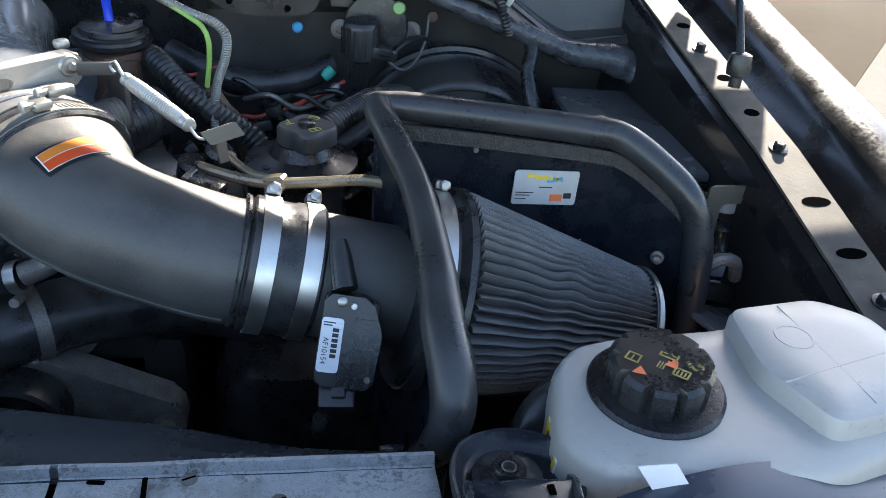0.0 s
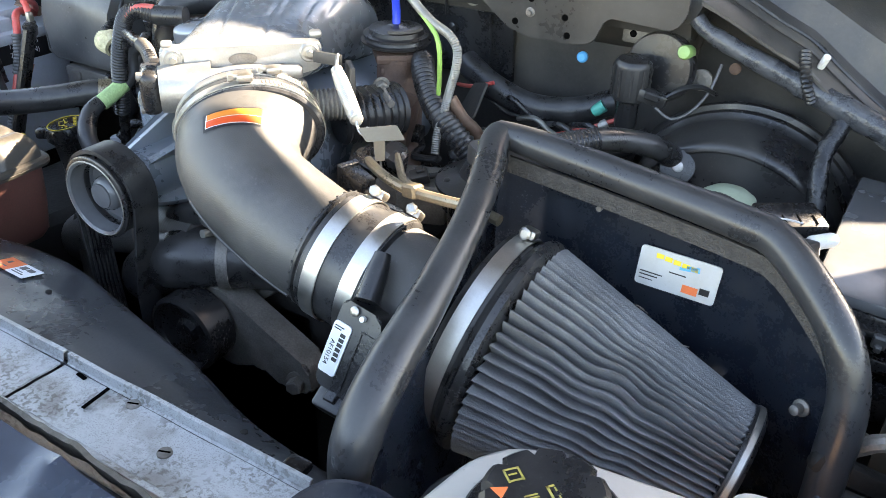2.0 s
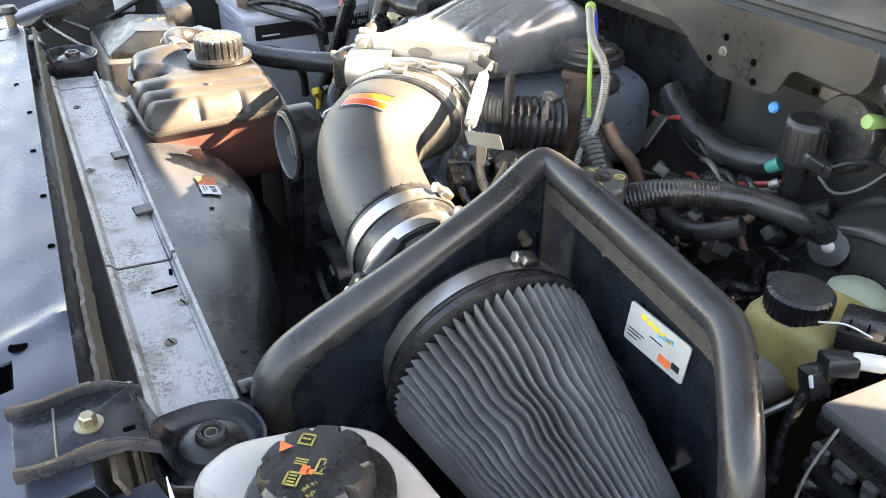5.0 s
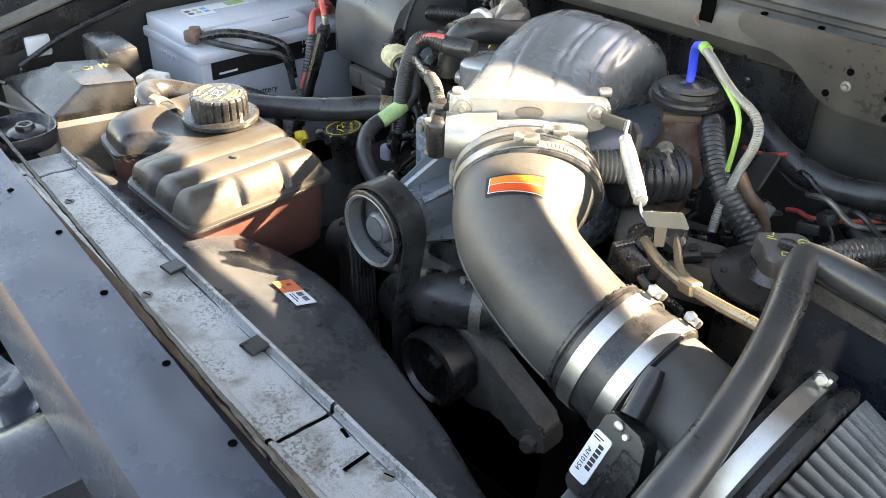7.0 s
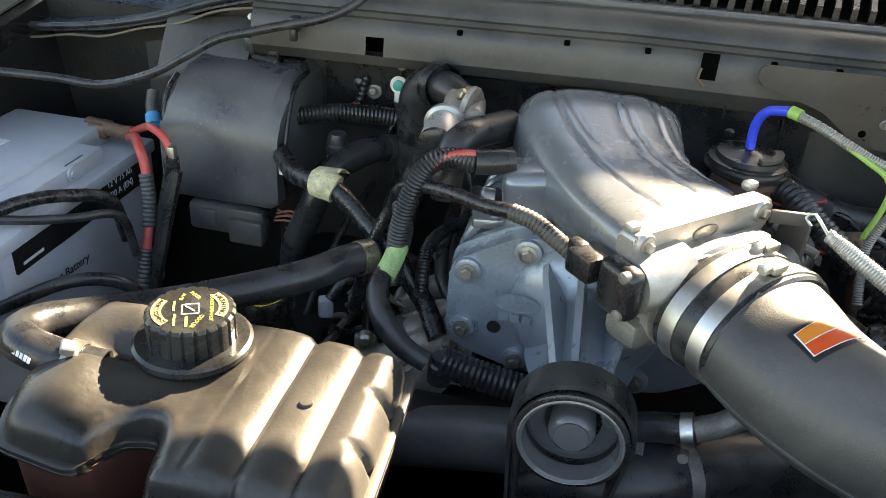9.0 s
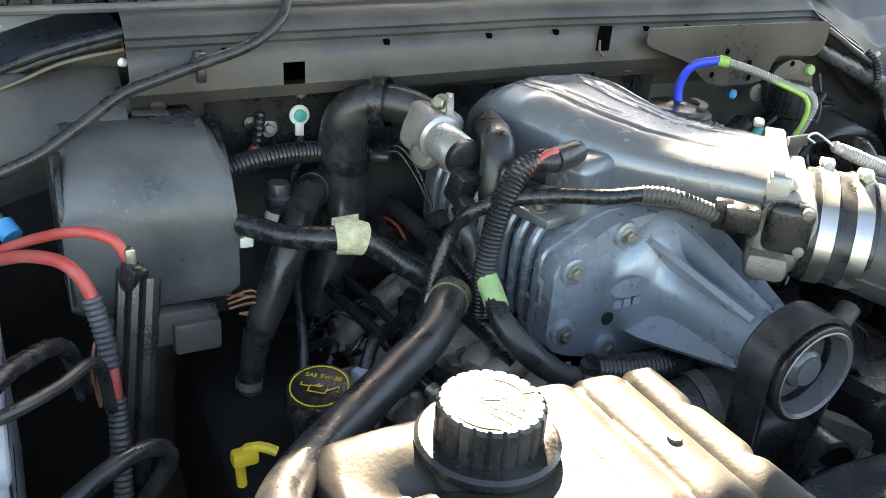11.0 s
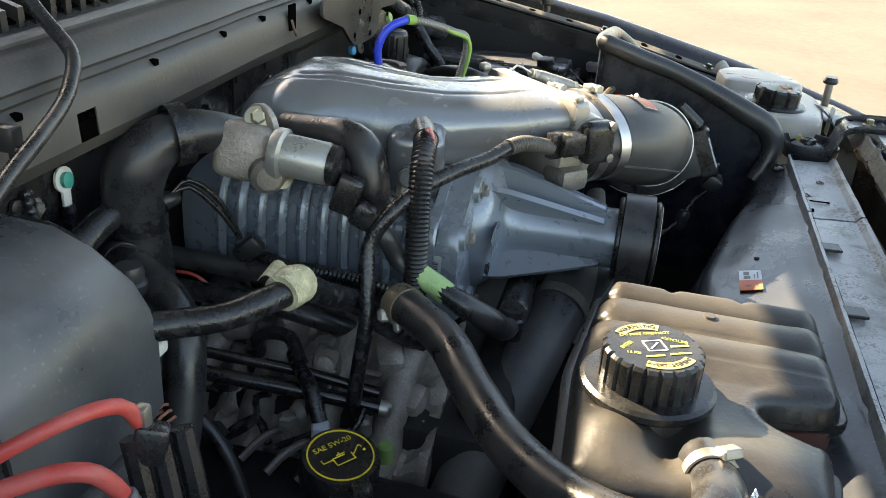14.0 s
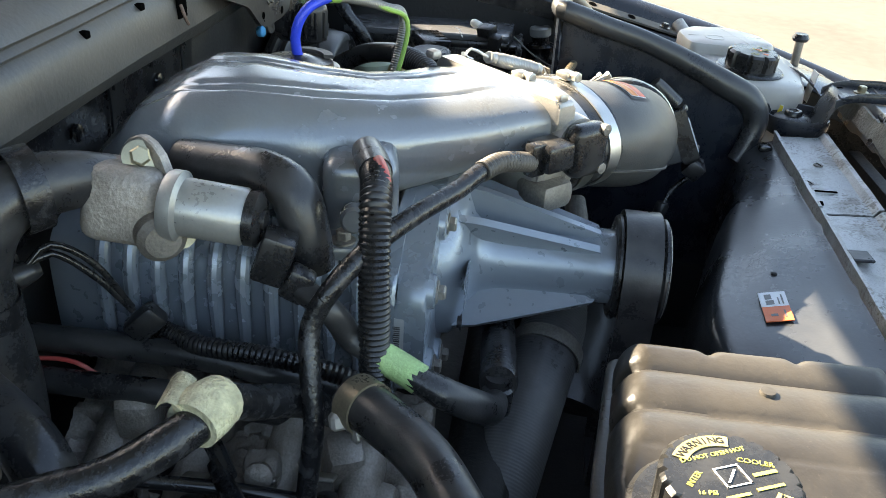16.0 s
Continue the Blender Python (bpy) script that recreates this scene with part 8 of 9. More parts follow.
part("bolt", hexbolt((-0.272, 0.438, 1.118), (0, -1, 0.1), 0.005, 0.005, 0.009), M["dark_alu"], strap)
for k in range(3):
    hose("pinch_wire", [(-0.45 - 0.004 * k, 0.262, 1.02), (-0.455 - 0.004 * k, 0.255, 1.00), (-0.46, 0.25, 0.97)], 0.0014, "copper", "thin striped wire near the fuse holder", "wire", n=6, group="thin wires by the fuse holder")
hose("black_cable", [(-0.53, 0.10, 0.98), (-0.475, 0.125, 1.005), (-0.440, 0.150, 1.000), (-0.425, 0.165, 0.975), (-0.445, 0.175, 0.93)], 0.0065, "rubber", "black cable looping beside the battery", "cable")
solo("tube_stub", merge(tube([(-0.520, 0.385, 1.10), (-0.516, 0.372, 1.088), (-0.505, 0.355, 1.078)], 0.0065, 12)), M["dark_alu"], "short grey pipe stub behind the battery", "pipe")
solo("blue_clip", tube([(-0.508, 0.360, 1.082), (-0.502, 0.350, 1.074)], 0.0085, 12), M["blue_print"], "blue plastic clip on a pipe stub", "clip")
fit = thing("line_fitting", (-0.305, 0.36, 1.05), "black and white refrigerant line fitting", "fitting")
part("body", lathe((-0.288, 0.355, 1.068), (0.02, 0, 1), [(0.0105, 0), (0.0105, 0.006), (0.0125, 0.008), (0.0125, 0.014), (0.0105, 0.016), (0.0105, 0.022), (0.009, 0.027)], 20), M["rubber"], fit)
part("collar", lathe((-0.289, 0.355, 1.046), (0.02, 0, 1), [(0.0095, 0), (0.0110, 0.002), (0.0115, 0.018), (0.0100, 0.023)], 20), M["white"], fit, "pale collar")

# ---- brake booster, master cylinder ----
booster = thing("brake_booster", (0.49, 0.41, 0.9), "round glossy black brake booster on the firewall", "brake booster")
BD = Vector((-0.02, -1, -0.12)).normalized()
BO = (0.486, 0.452, 0.984)
part("rear_shell", lathe(BO, BD, [(0.100, 0), (0.118, 0.003), (0.1255, 0.008), (0.1275, 0.013), (0.1265, 0.017), (0.1215, 0.019), (0.1195, 0.024)], 72), M["booster"], booster, "black pressed rear shell")
part("crimp_ring", lathe(BO, BD, [(0.1195, 0.021), (0.1225, 0.023), (0.1225, 0.029), (0.1185, 0.032), (0.1170, 0.036)], 72, cap=False), M["booster"], booster, "rolled crimp ring")
part("front_shell", lathe(BO, BD, [(0.1170, 0.030), (0.1160, 0.060), (0.1150, 0.078), (0.1135, 0.0835), (0.1105, 0.0865), (0.1065, 0.0875), (0.1040, 0.0862), (0.085, 0.0885), (0.060, 0.094), (0.050, 0.100), (0.035, 0.104), (0.0, 0.105)], 72), M["booster"], booster, "drum-shaped black front shell")
# Thin pale arc along the upper rim of the front shell.
part("rim_arc", tube([Vector(BO) + BD * 0.0878 + Vector((0.1075 * math.cos(a), 0, 0.1075 * math.sin(a))) for a in (1.05, 1.2, 1.35, 1.5)], 0.0006, 6), M["dark_alu"], booster, "thin pale arc on the shell's rim")
VD = Vector((0.35, -0.80, 0.40)).normalized()
part("check_valve", lathe(Vector((0.433, 0.346, 1.056)) - VD * 0.030, VD, [(0.010, 0.0), (0.012, 0.008), (0.0155, 0.010), (0.0155, 0.014), (0.0135, 0.016), (0.0185, 0.018), (0.0190, 0.024), (0.0175, 0.029), (0.009, 0.030)], 28), M["rubber"], booster, "black rubber check valve")
part("valve_collar", lathe(Vector((0.433, 0.346, 1.056)) - VD * 0.020, VD, [(0.0158, 0), (0.0165, 0.001), (0.0165, 0.003), (0.0158, 0.004)], 28, cap=False), M["satin"], booster, "bright collar")
part("valve_face", lathe(Vector((0.433, 0.346, 1.056)), VD, [(0.0055, -0.001), (0.0055, 0.0012), (0.004, 0.0018), (0, 0.0018)], 20), M["cast"], booster, "pale valve face")
master = thing("brake_reservoir", (0.49, 0.25, 0.98), "yellowed brake fluid reservoir with a black cap", "reservoir")
part("tank", merge(rbox((0.492, 0.255, 1.030), (0.075, 0.085, 0.062), 0.014, 3, (0, 0, 10)), rbox((0.500, 0.300, 1.020), (0.050, 0.050, 0.040), 0.012, 2, (0, 0, 10))), M["fluid_tank"], master, "yellowed translucent tank")
part("cap", gear((0.4895, 0.2405, 1.058), (0, 0, 1), 0.0258, 0.0, 0.0200, 30, 0.0008, 0.0025, 3), M["plastic"], master, "round black screw cap")
part("rear_dome", lathe((0.492, 0.312, 1.030), (0, 0.1, 1), [(0.028, 0), (0.028, 0.014), (0.025, 0.024), (0.016, 0.030), (0.0, 0.032)], 32), M["pale_tank"], master, "pale green translucent rear dome")
part("cylinder", lathe((0.493, 0.36, 1.0), (0, -1, 0), [(0.024, 0), (0.024, 0.15), (0.018, 0.16)], 24), M["dark_alu"], master, "grey master cylinder")
part("brake_line", tube([(0.515, 0.24, 1.00), (0.53, 0.21, 1.01), (0.52, 0.18, 0.99), (0.53, 0.15, 0.96)], 0.0028, 8), M["zinc"], master, "steel brake line")
solo("vacuum_hose", tube([(0.325, 0.215, 1.088), (0.345, 0.232, 1.096), (0.368, 0.258, 1.100), (0.388, 0.285, 1.096), (0.410, 0.312, 1.086), (0.420, 0.333, 1.074), (0.424, 0.352, 1.062)], 0.0115, 18), M["rubber"], "black rubber vacuum hose to the booster", "hose")
hose("ribbed_sleeve", [(0.300, 0.200, 1.070), (0.325, 0.215, 1.088), (0.348, 0.236, 1.097), (0.372, 0.263, 1.099)], 0.0132, "plastic", "ribbed black sleeve on the vacuum hose", "conduit", ribs=(0.0036, 0.0010), n=18)
block = thing("relay_block", (0.555, 0.24, 1.05), "black finned relay block with a white plug", "relay block")
RBM = pose(0.553, 0.250, 1.072, 4, -3, 28)
bm_ = rbox((0, 0, 0), (0.054, 0.040, 0.018), 0.003, 2)
bm_.transform(RBM)
part("body", bm_, M["plastic"], block)
for k in range(4):
    b = rbox((-0.020 + k * 0.0125, -0.010, 0.0092), (0.0012, 0.014, 0.0012), 0.0)
    b.transform(RBM)
    part("slot", b, M["void"], block, "narrow dark slot")
b = rbox((0, 0.002, -0.014), (0.048, 0.034, 0.012), 0.002)
b.transform(RBM)
part("base", b, M["plastic_dusty"], block)
part("plug", merge(rbox((0.572, 0.176, 1.088), (0.020, 0.022, 0.014), 0.003, 2, (0, -15, -30)), rbox((0.567, 0.164, 1.074), (0.016, 0.016, 0.022), 0.003, 2, (10, -15, -20))), M["plastic"], block, "black plug")
part("tape", rbox((0.5655, 0.1575, 1.078), (0.013, 0.003, 0.010), 0.001, 1, (10, -15, -20)), M["paper"], block, "scrap of white tape")
part("lead", tube([(0.566, 0.160, 1.066), (0.568, 0.148, 1.040), (0.580, 0.130, 1.00)], 0.0045, 8), M["cloth_tape"], block)
part("white_wire", tube([(0.532, 0.205, 1.086), (0.548, 0.212, 1.092), (0.566, 0.218, 1.090)], 0.0008, 6), M["white"], block, "thin loose white wire")
part("white_end", lathe((0.576, 0.184, 1.091), (0.75, 0.6, 0.1), [(0.005, 0), (0.006, 0.002), (0.006, 0.018), (0.0045, 0.022)], 14), M["white"], block, "white plug end")

# ---- fuse box ----
fuse_box = thing("fuse_box", (0.645, 0.265, 0.95), "black fuse box with a flat grey-black lid", "fuse box")
part("body", rbox((0.642, 0.262, 1.000), (0.094, 0.222, 0.12), 0.006), M["plastic"], fuse_box, "black box body")
part("lid", rbox((0.642, 0.262, 1.0705), (0.102, 0.236, 0.010), 0.003, 2, (-1.0, 1.5, -2)), M["lid_grey"], fuse_box, "flat grey lid")
part("lid_skirt", rbox((0.642, 0.262, 1.0605), (0.1045, 0.2385, 0.012), 0.004, 2, (-1.0, 1.5, -2)), M["plastic"], fuse_box, "black skirt under the lid")
part("latch_bar", rbox((0.642, 0.139, 1.0585), (0.086, 0.012, 0.006), 0.002, 2, (0, 2, -2)), M["plastic"], fuse_box, "black latch bar along the lid edge")
for x, w, h in ((0.604, 0.012, 0.012), (0.622, 0.016, 0.009), (0.640, 0.010, 0.012), (0.662, 0.020, 0.010), (0.682, 0.010, 0.012)):
    part("latch_tab", merge(rbox((x, 0.1325, 1.056), (w, 0.006, h), 0.0015, 1, (10, 2, -2)), rbox((x, 0.1295, 1.052), (w * 0.5, 0.005, h * 0.5), 0.001, 1, (10, 2, -2))), M["plastic_dusty"], fuse_box, "dusty plastic latch tab")
part("shelf", rbox((0.640, 0.138, 1.037), (0.090, 0.018, 0.012), 0.003, 2, (0, 2, -2)), M["plastic"], fuse_box, "black ledge under the latch")
for k in range(4):
    part("connector", rbox((0.606 + k * 0.024, 0.140, 1.006), (0.020, 0.022, 0.034), 0.003), M["plastic"], fuse_box, "black connector row")
part("scratch", tube([(0.640, 0.158, 1.0765), (0.646, 0.170, 1.0764), (0.650, 0.186, 1.0762)], 0.0005, 5), M["paper"], fuse_box, "pale scratch on the lid")
# ---- washer pump style motor on the wing ----
motor = thing("cruise_servo", (0.69, 0.07, 0.98), "black servo with silver cap on a plate by the wing", "servo")
PLM = face_frame((0.655, 0.078, 0.985), (1, 0.12, 0), (0, 0.03, 1))
part("mounting_plate", plate(rounded([(0, 0), (0, 0.110), (0.070, 0.106), (0.070, 0), (0.054, 0), (0.054, 0.090), (0.015, 0.092), (0.015, 0)], 0.006), PLM, 0.0025, 0.0006), M["plate_tan"], motor, "dull tan bracket with a square window")
MC = Vector((0.688, 0.098, 1.012))
part("can", lathe(MC, (0, 0.1, 1), [(0.024, -0.06), (0.026, -0.020), (0.026, 0.012), (0.022, 0.018), (0.022, 0.034), (0.018, 0.038), (0.0125, 0.040), (0.0125, 0.050)], 36), M["paint_black"], motor, "glossy black can")
part("band", lathe(MC, (0, 0.1, 1), [(0.0265, -0.010), (0.0275, -0.008), (0.0275, 0.006), (0.0265, 0.008)], 36), M["battery"], motor, "pale grey band")
part("lower_band", lathe(MC, (0, 0.1, 1), [(0.0265, -0.034), (0.0275, -0.032), (0.0275, -0.016), (0.0265, -0.014)], 36), M["satin"], motor, "dull metal band")
part("knob", lathe(MC, (0, 0.1, 1), [(0.0135, 0.048), (0.0160, 0.050), (0.0160, 0.060), (0.013, 0.063), (0.008, 0.0635), (0, 0.062)], 28), M["satin"], motor, "dull metal knob")
bracket_low = thing("wing_bracket", (0.655, 0.045, 0.98), "grimy dark pressed bracket on the inner wing", "bracket")
part("arm", rbox((0.650, 0.030, 1.018), (0.075, 0.012, 0.016), 0.004, 2, (0, 24, 25)), M["dark"], bracket_low)
part("tray", rbox((0.664, 0.015, 0.995), (0.080, 0.050, 0.006), 0.002, 2, (0, 20, 20)), M["lid_grey"], bracket_low, "grey pressed tray")
part("loop", tube([(0.640, 0.040, 1.030), (0.655, 0.036, 1.046), (0.672, 0.038, 1.042), (0.680, 0.044, 1.022)], 0.006, 10), M["dark_alu"], bracket_low, "worn pipe loop")
part("stay", tube([(0.606, 0.140, 1.075), (0.612, 0.110, 1.050), (0.632, 0.075, 1.028), (0.658, 0.060, 1.025)], 0.0011, 6), M["dark_alu"], bracket_low, "bent dull wire")

# ---- firewall parts on the driver's side ----
sol = thing("vacuum_solenoid", (0.36, 0.38, 1.09), "black vacuum solenoid on a round bracket", "solenoid")
part("bracket", lathe((0.388, 0.404, 1.136), (-0.15, -1, 0.1), [(0.020, 0.010), (0.030, 0.012), (0.0325, 0.010), (0.034, 0.0), (0.036, 0.002), (0.036, 0.012), (0.034, 0.015), (0.020, 0.016)], 40), M["booster"], sol, "round black bracket")
for k in (-1, 1):
    part("bracket_ear", lathe((0.388 + 0.040 * k, 0.408, 1.128), (-0.1, -1, 0.1), [(0.011, 0), (0.011, 0.003), (0.005, 0.004), (0.005, 0.001)], 18), M["dark_alu"], sol, "bolted bracket ear")
SC = Vector((0.367, 0.366, 1.118))
part("body", lathe(SC, (0.02, -0.05, 1), [(0.010, -0.042), (0.0115, -0.038), (0.0115, -0.012), (0.0185, -0.008), (0.0195, -0.004), (0.0195, 0.026), (0.0185, 0.030), (0.016, 0.0325), (0.0, 0.033)], 10), M["plastic"], sol, "faceted black solenoid body")
for k in range(10):
    a = 2 * math.pi * k / 10
    part("body_rib", rbox(SC + Vector((0.0192 * math.cos(a), 0.0192 * math.sin(a), 0.010)), (0.003, 0.003, 0.030), 0.0008, 1, (0, 0, math.degrees(a))), M["plastic"], sol)
part("connector", merge(rbox((0.392, 0.362, 1.116), (0.030, 0.016, 0.014), 0.003, 2, (0, 12, 10)), rbox((0.394, 0.354, 1.119), (0.016, 0.006, 0.008), 0.0015, 1, (0, 12, 10))), M["plastic"], sol, "black connector with a latch")
part("strap", tube([(0.404, 0.364, 1.118), (0.418, 0.368, 1.128), (0.434, 0.378, 1.130), (0.446, 0.390, 1.122)], 0.0065, 8, flat=0.4), M["plastic"], sol, "flat black strap")
part("thin_tube", tube([(0.398, 0.356, 1.108), (0.414, 0.360, 1.098), (0.430, 0.370, 1.106), (0.442, 0.385, 1.126), (0.446, 0.398, 1.150)], 0.0016, 8), M["conduit_grey"], sol, "thin looping tube")
part("lower_nozzle", tube([(0.366, 0.368, 1.082), (0.365, 0.370, 1.066), (0.360, 0.374, 1.050)], 0.005, 10), M["plastic"], sol)
part("mount_tab", rbox((0.372, 0.414, 1.164), (0.070, 0.004, 0.026), 0.002), M["dark_alu"], sol)

solo("rubber_grommet", lathe((0.412, 0.402, 1.155), (-0.1, -1, 0.25), [(0.0065, 0), (0.0075, 0.003), (0.0075, 0.016), (0.006, 0.019), (0, 0.0195)], 18), M["green_cap"], "bright green plastic plug on the firewall", "plug")
solo("teal_plug", merge(lathe((0.338, 0.380, 1.090), (-0.7, -0.3, -0.6), [(0.007, 0), (0.0065, 0.005), (0.0065, 0.010), (0.005, 0.014)], 14)), M["teal"], "teal plastic plug below the solenoid", "plug")
solo("white_plug", lathe((0.344, 0.378, 1.072), (-0.5, -0.4, -0.4), [(0.005, 0), (0.006, 0.004), (0.004, 0.010)], 12), M["cast"], "translucent white plug under the solenoid", "plug")
solo("blue_clip", lathe((0.300, 0.405, 1.130), (0, -1, 0.1), [(0.005, 0), (0.006, 0.002), (0.006, 0.006), (0.004, 0.008)], 14), M["blue_print"], "small blue clip on the firewall", "clip")
solo("rusty_plug", lathe((0.455, 0.425, 1.140), (0, -1, 0.1), [(0.006, 0), (0.006, 0.002), (0.004, 0.003)], 12), M["rust"], "rusty round plug in the firewall", "plug")
hose("red_wire", [(0.225, 0.378, 1.030), (0.239, 0.373, 1.036), (0.256, 0.366, 1.038), (0.290, 0.366, 1.050), (0.325, 0.372, 1.064), (0.352, 0.381, 1.076)], 0.0026, "red_cable", "thin red wire along the firewall", "wire")
hose("taped_loom", [(0.415, 0.392, 1.192), (0.430, 0.390, 1.181), (0.478, 0.388, 1.163), (0.524, 0.388, 1.147), (0.576, 0.388, 1.128), (0.621, 0.388, 1.113), (0.668, 0.385, 1.108), (0.700, 0.375, 1.092), (0.712, 0.36, 1.06), (0.712, 0.35, 1.0)], [0.008, 0.009, 0.010, 0.011, 0.012, 0.014, 0.018, 0.019, 0.018, 0.017], "silver_tape", "thick taped wiring loom along the firewall", "loom", wobble=0.2)
hose("booster_loom", [(0.560, 0.400, 1.138), (0.567, 0.385, 1.120), (0.560, 0.365, 1.095), (0.563, 0.345, 1.07), (0.572, 0.33, 1.03)], 0.009, "cloth_tape", "taped branch loom beside the booster", "loom", wobble=0.12)
solo("drip_ledge", slab(60, 5, lambda u, v: Vector((0.42 + 0.32 * u, 0.380 + 0.034 * v, step_line(0.42 + 0.32 * u) - 0.001 - 0.010 * (1 - v) ** 2 + 0.0012 * noise.noise((u * 40, v * 3, 2)))), 0.003), M["cowl"], "dusty folded drip ledge stepping down to the fender", "ledge", kind="structure")
solo("rubber_seal", tube([(x, 0.413, z + 0.006) for x, z in LEDGE], 0.0040, 8, flat=0.6, wobble=0.15), M["rubber"], "thin black rubber seal along the drip ledge", "seal")
solo("ledge_lip", tube([(x, 0.384, z - 0.013) for x, z in LEDGE], 0.0028, 8), M["plastic_dusty"], "dusty folded lip under the drip ledge", "lip")
hose("ribbed_loom", [(0.519, 0.392, 1.178), (0.524, 0.378, 1.166), (0.530, 0.374, 1.150), (0.536, 0.378, 1.136)], 0.0055, "plastic", "short black ribbed conduit off the drip ledge", "conduit", ribs=(0.004, 0.0013))
for o in ((0.445, 0.410, 1.196), (0.535, 0.395, 1.165)):
    solo("white_tie", tube([o, Vector(o) + Vector((0.004, -0.006, 0.012))], 0.0035, 8), M["white"], "small white cable tie end", "cable tie", "white cable ties")
solo("ac_line", tube([(0.26, 0.41, 1.04), (0.30, 0.40, 1.02), (0.34, 0.405, 1.025), (0.38, 0.42, 1.05)], 0.011, 14), M["rubber"], "black hose low on the firewall", "hose")

# ---- power steering / coolant cap ----
ps = thing("steering_reservoir", (0.302, 0.185, 1.0), "black power steering reservoir with a lobed cap", "reservoir")
part("tank", lathe((0.302, 0.190, 1.0), (0, 0, 1), [(0.038, -0.05), (0.040, 0.05), (0.044, 0.058), (0.052, 0.066), (0.052, 0.069), (0.030, 0.076), (0.024, 0.087)], 40), M["plastic"], ps, "black reservoir with a wide flange")
PC = Vector((0.307, 0.185, 1.086))
lob = []
for h, k in ((0.0, 0.9), (0.002, 1.0), (0.016, 1.0), (0.019, 0.92)):
    lob.append([PC + Vector((math.cos(a) * (0.0245 + 0.0028 * math.cos(4 * a)) * k, math.sin(a) * (0.0245 + 0.0028 * math.cos(4 * a)) * k, h)) for a in [2 * math.pi * i / 64 for i in range(64)]])
pcap = part("cap", skin(lob), M["cowl"], ps, "grey-black four-lobed cap")
part("centre", lathe(PC + Vector((0, 0, 0.019)), (0, 0, 1), [(0.008, 0), (0.008, 0.003), (0.006, 0.004), (0, 0.004)], 20), M["plastic"], pcap)
PM = face_frame(PC + Vector((0, 0, 0.0192)), (0.9, 0.4, 0), (-0.4, 0.9, 0))
part("symbols", merge(arc_band(PM @ Matrix.Translation((0.012, 0.011, 0)), 0.004, 0.0052, 0, 350), bars(PM, [(0.0085, 0.0105, 0.007, 0.0009), (-0.017, 0.006, 0.008, 0.0012), (-0.017, 0.009, 0.005, 0.0012), (-0.013, 0.012, 0.0012, 0.005), (-0.004, -0.017, 0.011, 0.001), (-0.004, -0.011, 0.011, 0.001), (-0.004, -0.017, 0.001, 0.007), (0.0015, -0.017, 0.001, 0.007), (0.006, -0.017, 0.001, 0.007)])), M["pale_yellow"], pcap, "yellow-green cap symbols")
part("screw", lathe((0.272, 0.165, 1.069), (0, 0, 1), [(0.006, 0), (0.006, 0.003), (0.004, 0.004)], 14), M["ink"], ps)

# ---- exhaust gas valve with its hoses ----
egr = thing("egr_valve", (0.125, 0.305, 1.08), "round black vacuum diaphragm valve on a rusty iron body", "egr valve")
part("diaphragm", lathe((0.122, 0.308, 1.136), (0.02, -0.02, 1), [(0.024, 0), (0.034, 0.002), (0.0375, 0.004), (0.0380, 0.0065), (0.0345, 0.007), (0.0335, 0.010), (0.0355, 0.011), (0.0355, 0.013), (0.030, 0.014), (0.029, 0.0185), (0.024, 0.0195), (0.016, 0.0195), (0.012, 0.021), (0.006, 0.023)], 48), M["plastic"], egr, "stepped black diaphragm housing")
part("clip", arc_band(face_frame((0.122, 0.308, 1.1553), (1, 0, 0), (0, 1, 0)), 0.022, 0.030, -75, 15, 0.003), M["cowl"], egr, "grey clip on the housing")
part("body", merge(rbox((0.124, 0.303, 1.128), (0.046, 0.046, 0.010), 0.003, 2, (0, 0, 40)), rbox((0.124, 0.303, 1.114), (0.038, 0.038, 0.008), 0.003, 2, (0, 0, 40)), lathe((0.127, 0.298, 1.07), (0, 0.05, 1), [(0.030, -0.03), (0.030, 0.0), (0.025, 0.02), (0.021, 0.028), (0.021, 0.056)], 28), rbox((0.140, 0.268, 1.068), (0.055, 0.045, 0.060), 0.012, 2, (0, 10, 20))), M["rust"], egr, "rusty iron valve body")
part("pipe", tube([(0.130, 0.290, 1.07), (0.150, 0.280, 1.03), (0.165, 0.26, 0.98)], 0.018, 16), M["rust"], egr, "rusty pipe")
part("stud", merge(tube([(0.145, 0.240, 1.118), (0.165, 0.222, 1.112), (0.178, 0.212, 1.110)], 0.004, 10), hexbolt((0.150, 0.236, 1.117), (0.6, -0.6, -0.1), 0.007, 0.008, 0.009)), M["dark_alu"], egr, "grey sensor stud")
part("vacuum_elbow", tube([(0.122, 0.308, 1.156), (0.121, 0.310, 1.172), (0.122, 0.306, 1.188), (0.128, 0.298, 1.199), (0.142, 0.285, 1.205)], 0.0044, 14), M["blue_hose"], egr, "bright blue vacuum elbow")
part("adapter", tube([(0.142, 0.285, 1.205), (0.150, 0.279, 1.204)], 0.0055, 12), M["green_wire"], egr, "green tube end")
hose("vacuum_line", [(0.148, 0.280, 1.204), (0.165, 0.268, 1.200), (0.186, 0.254, 1.193), (0.205, 0.245, 1.186), (0.226, 0.238, 1.180), (0.236, 0.236, 1.168), (0.234, 0.238, 1.148), (0.226, 0.242, 1.125), (0.222, 0.240, 1.105), (0.222, 0.228, 1.085), (0.224, 0.22, 1.065)], 0.0046, "steel_sleeve", "silver-grey ribbed vacuum line", "hose", ribs=(0.0022, 0.0006), n=12)
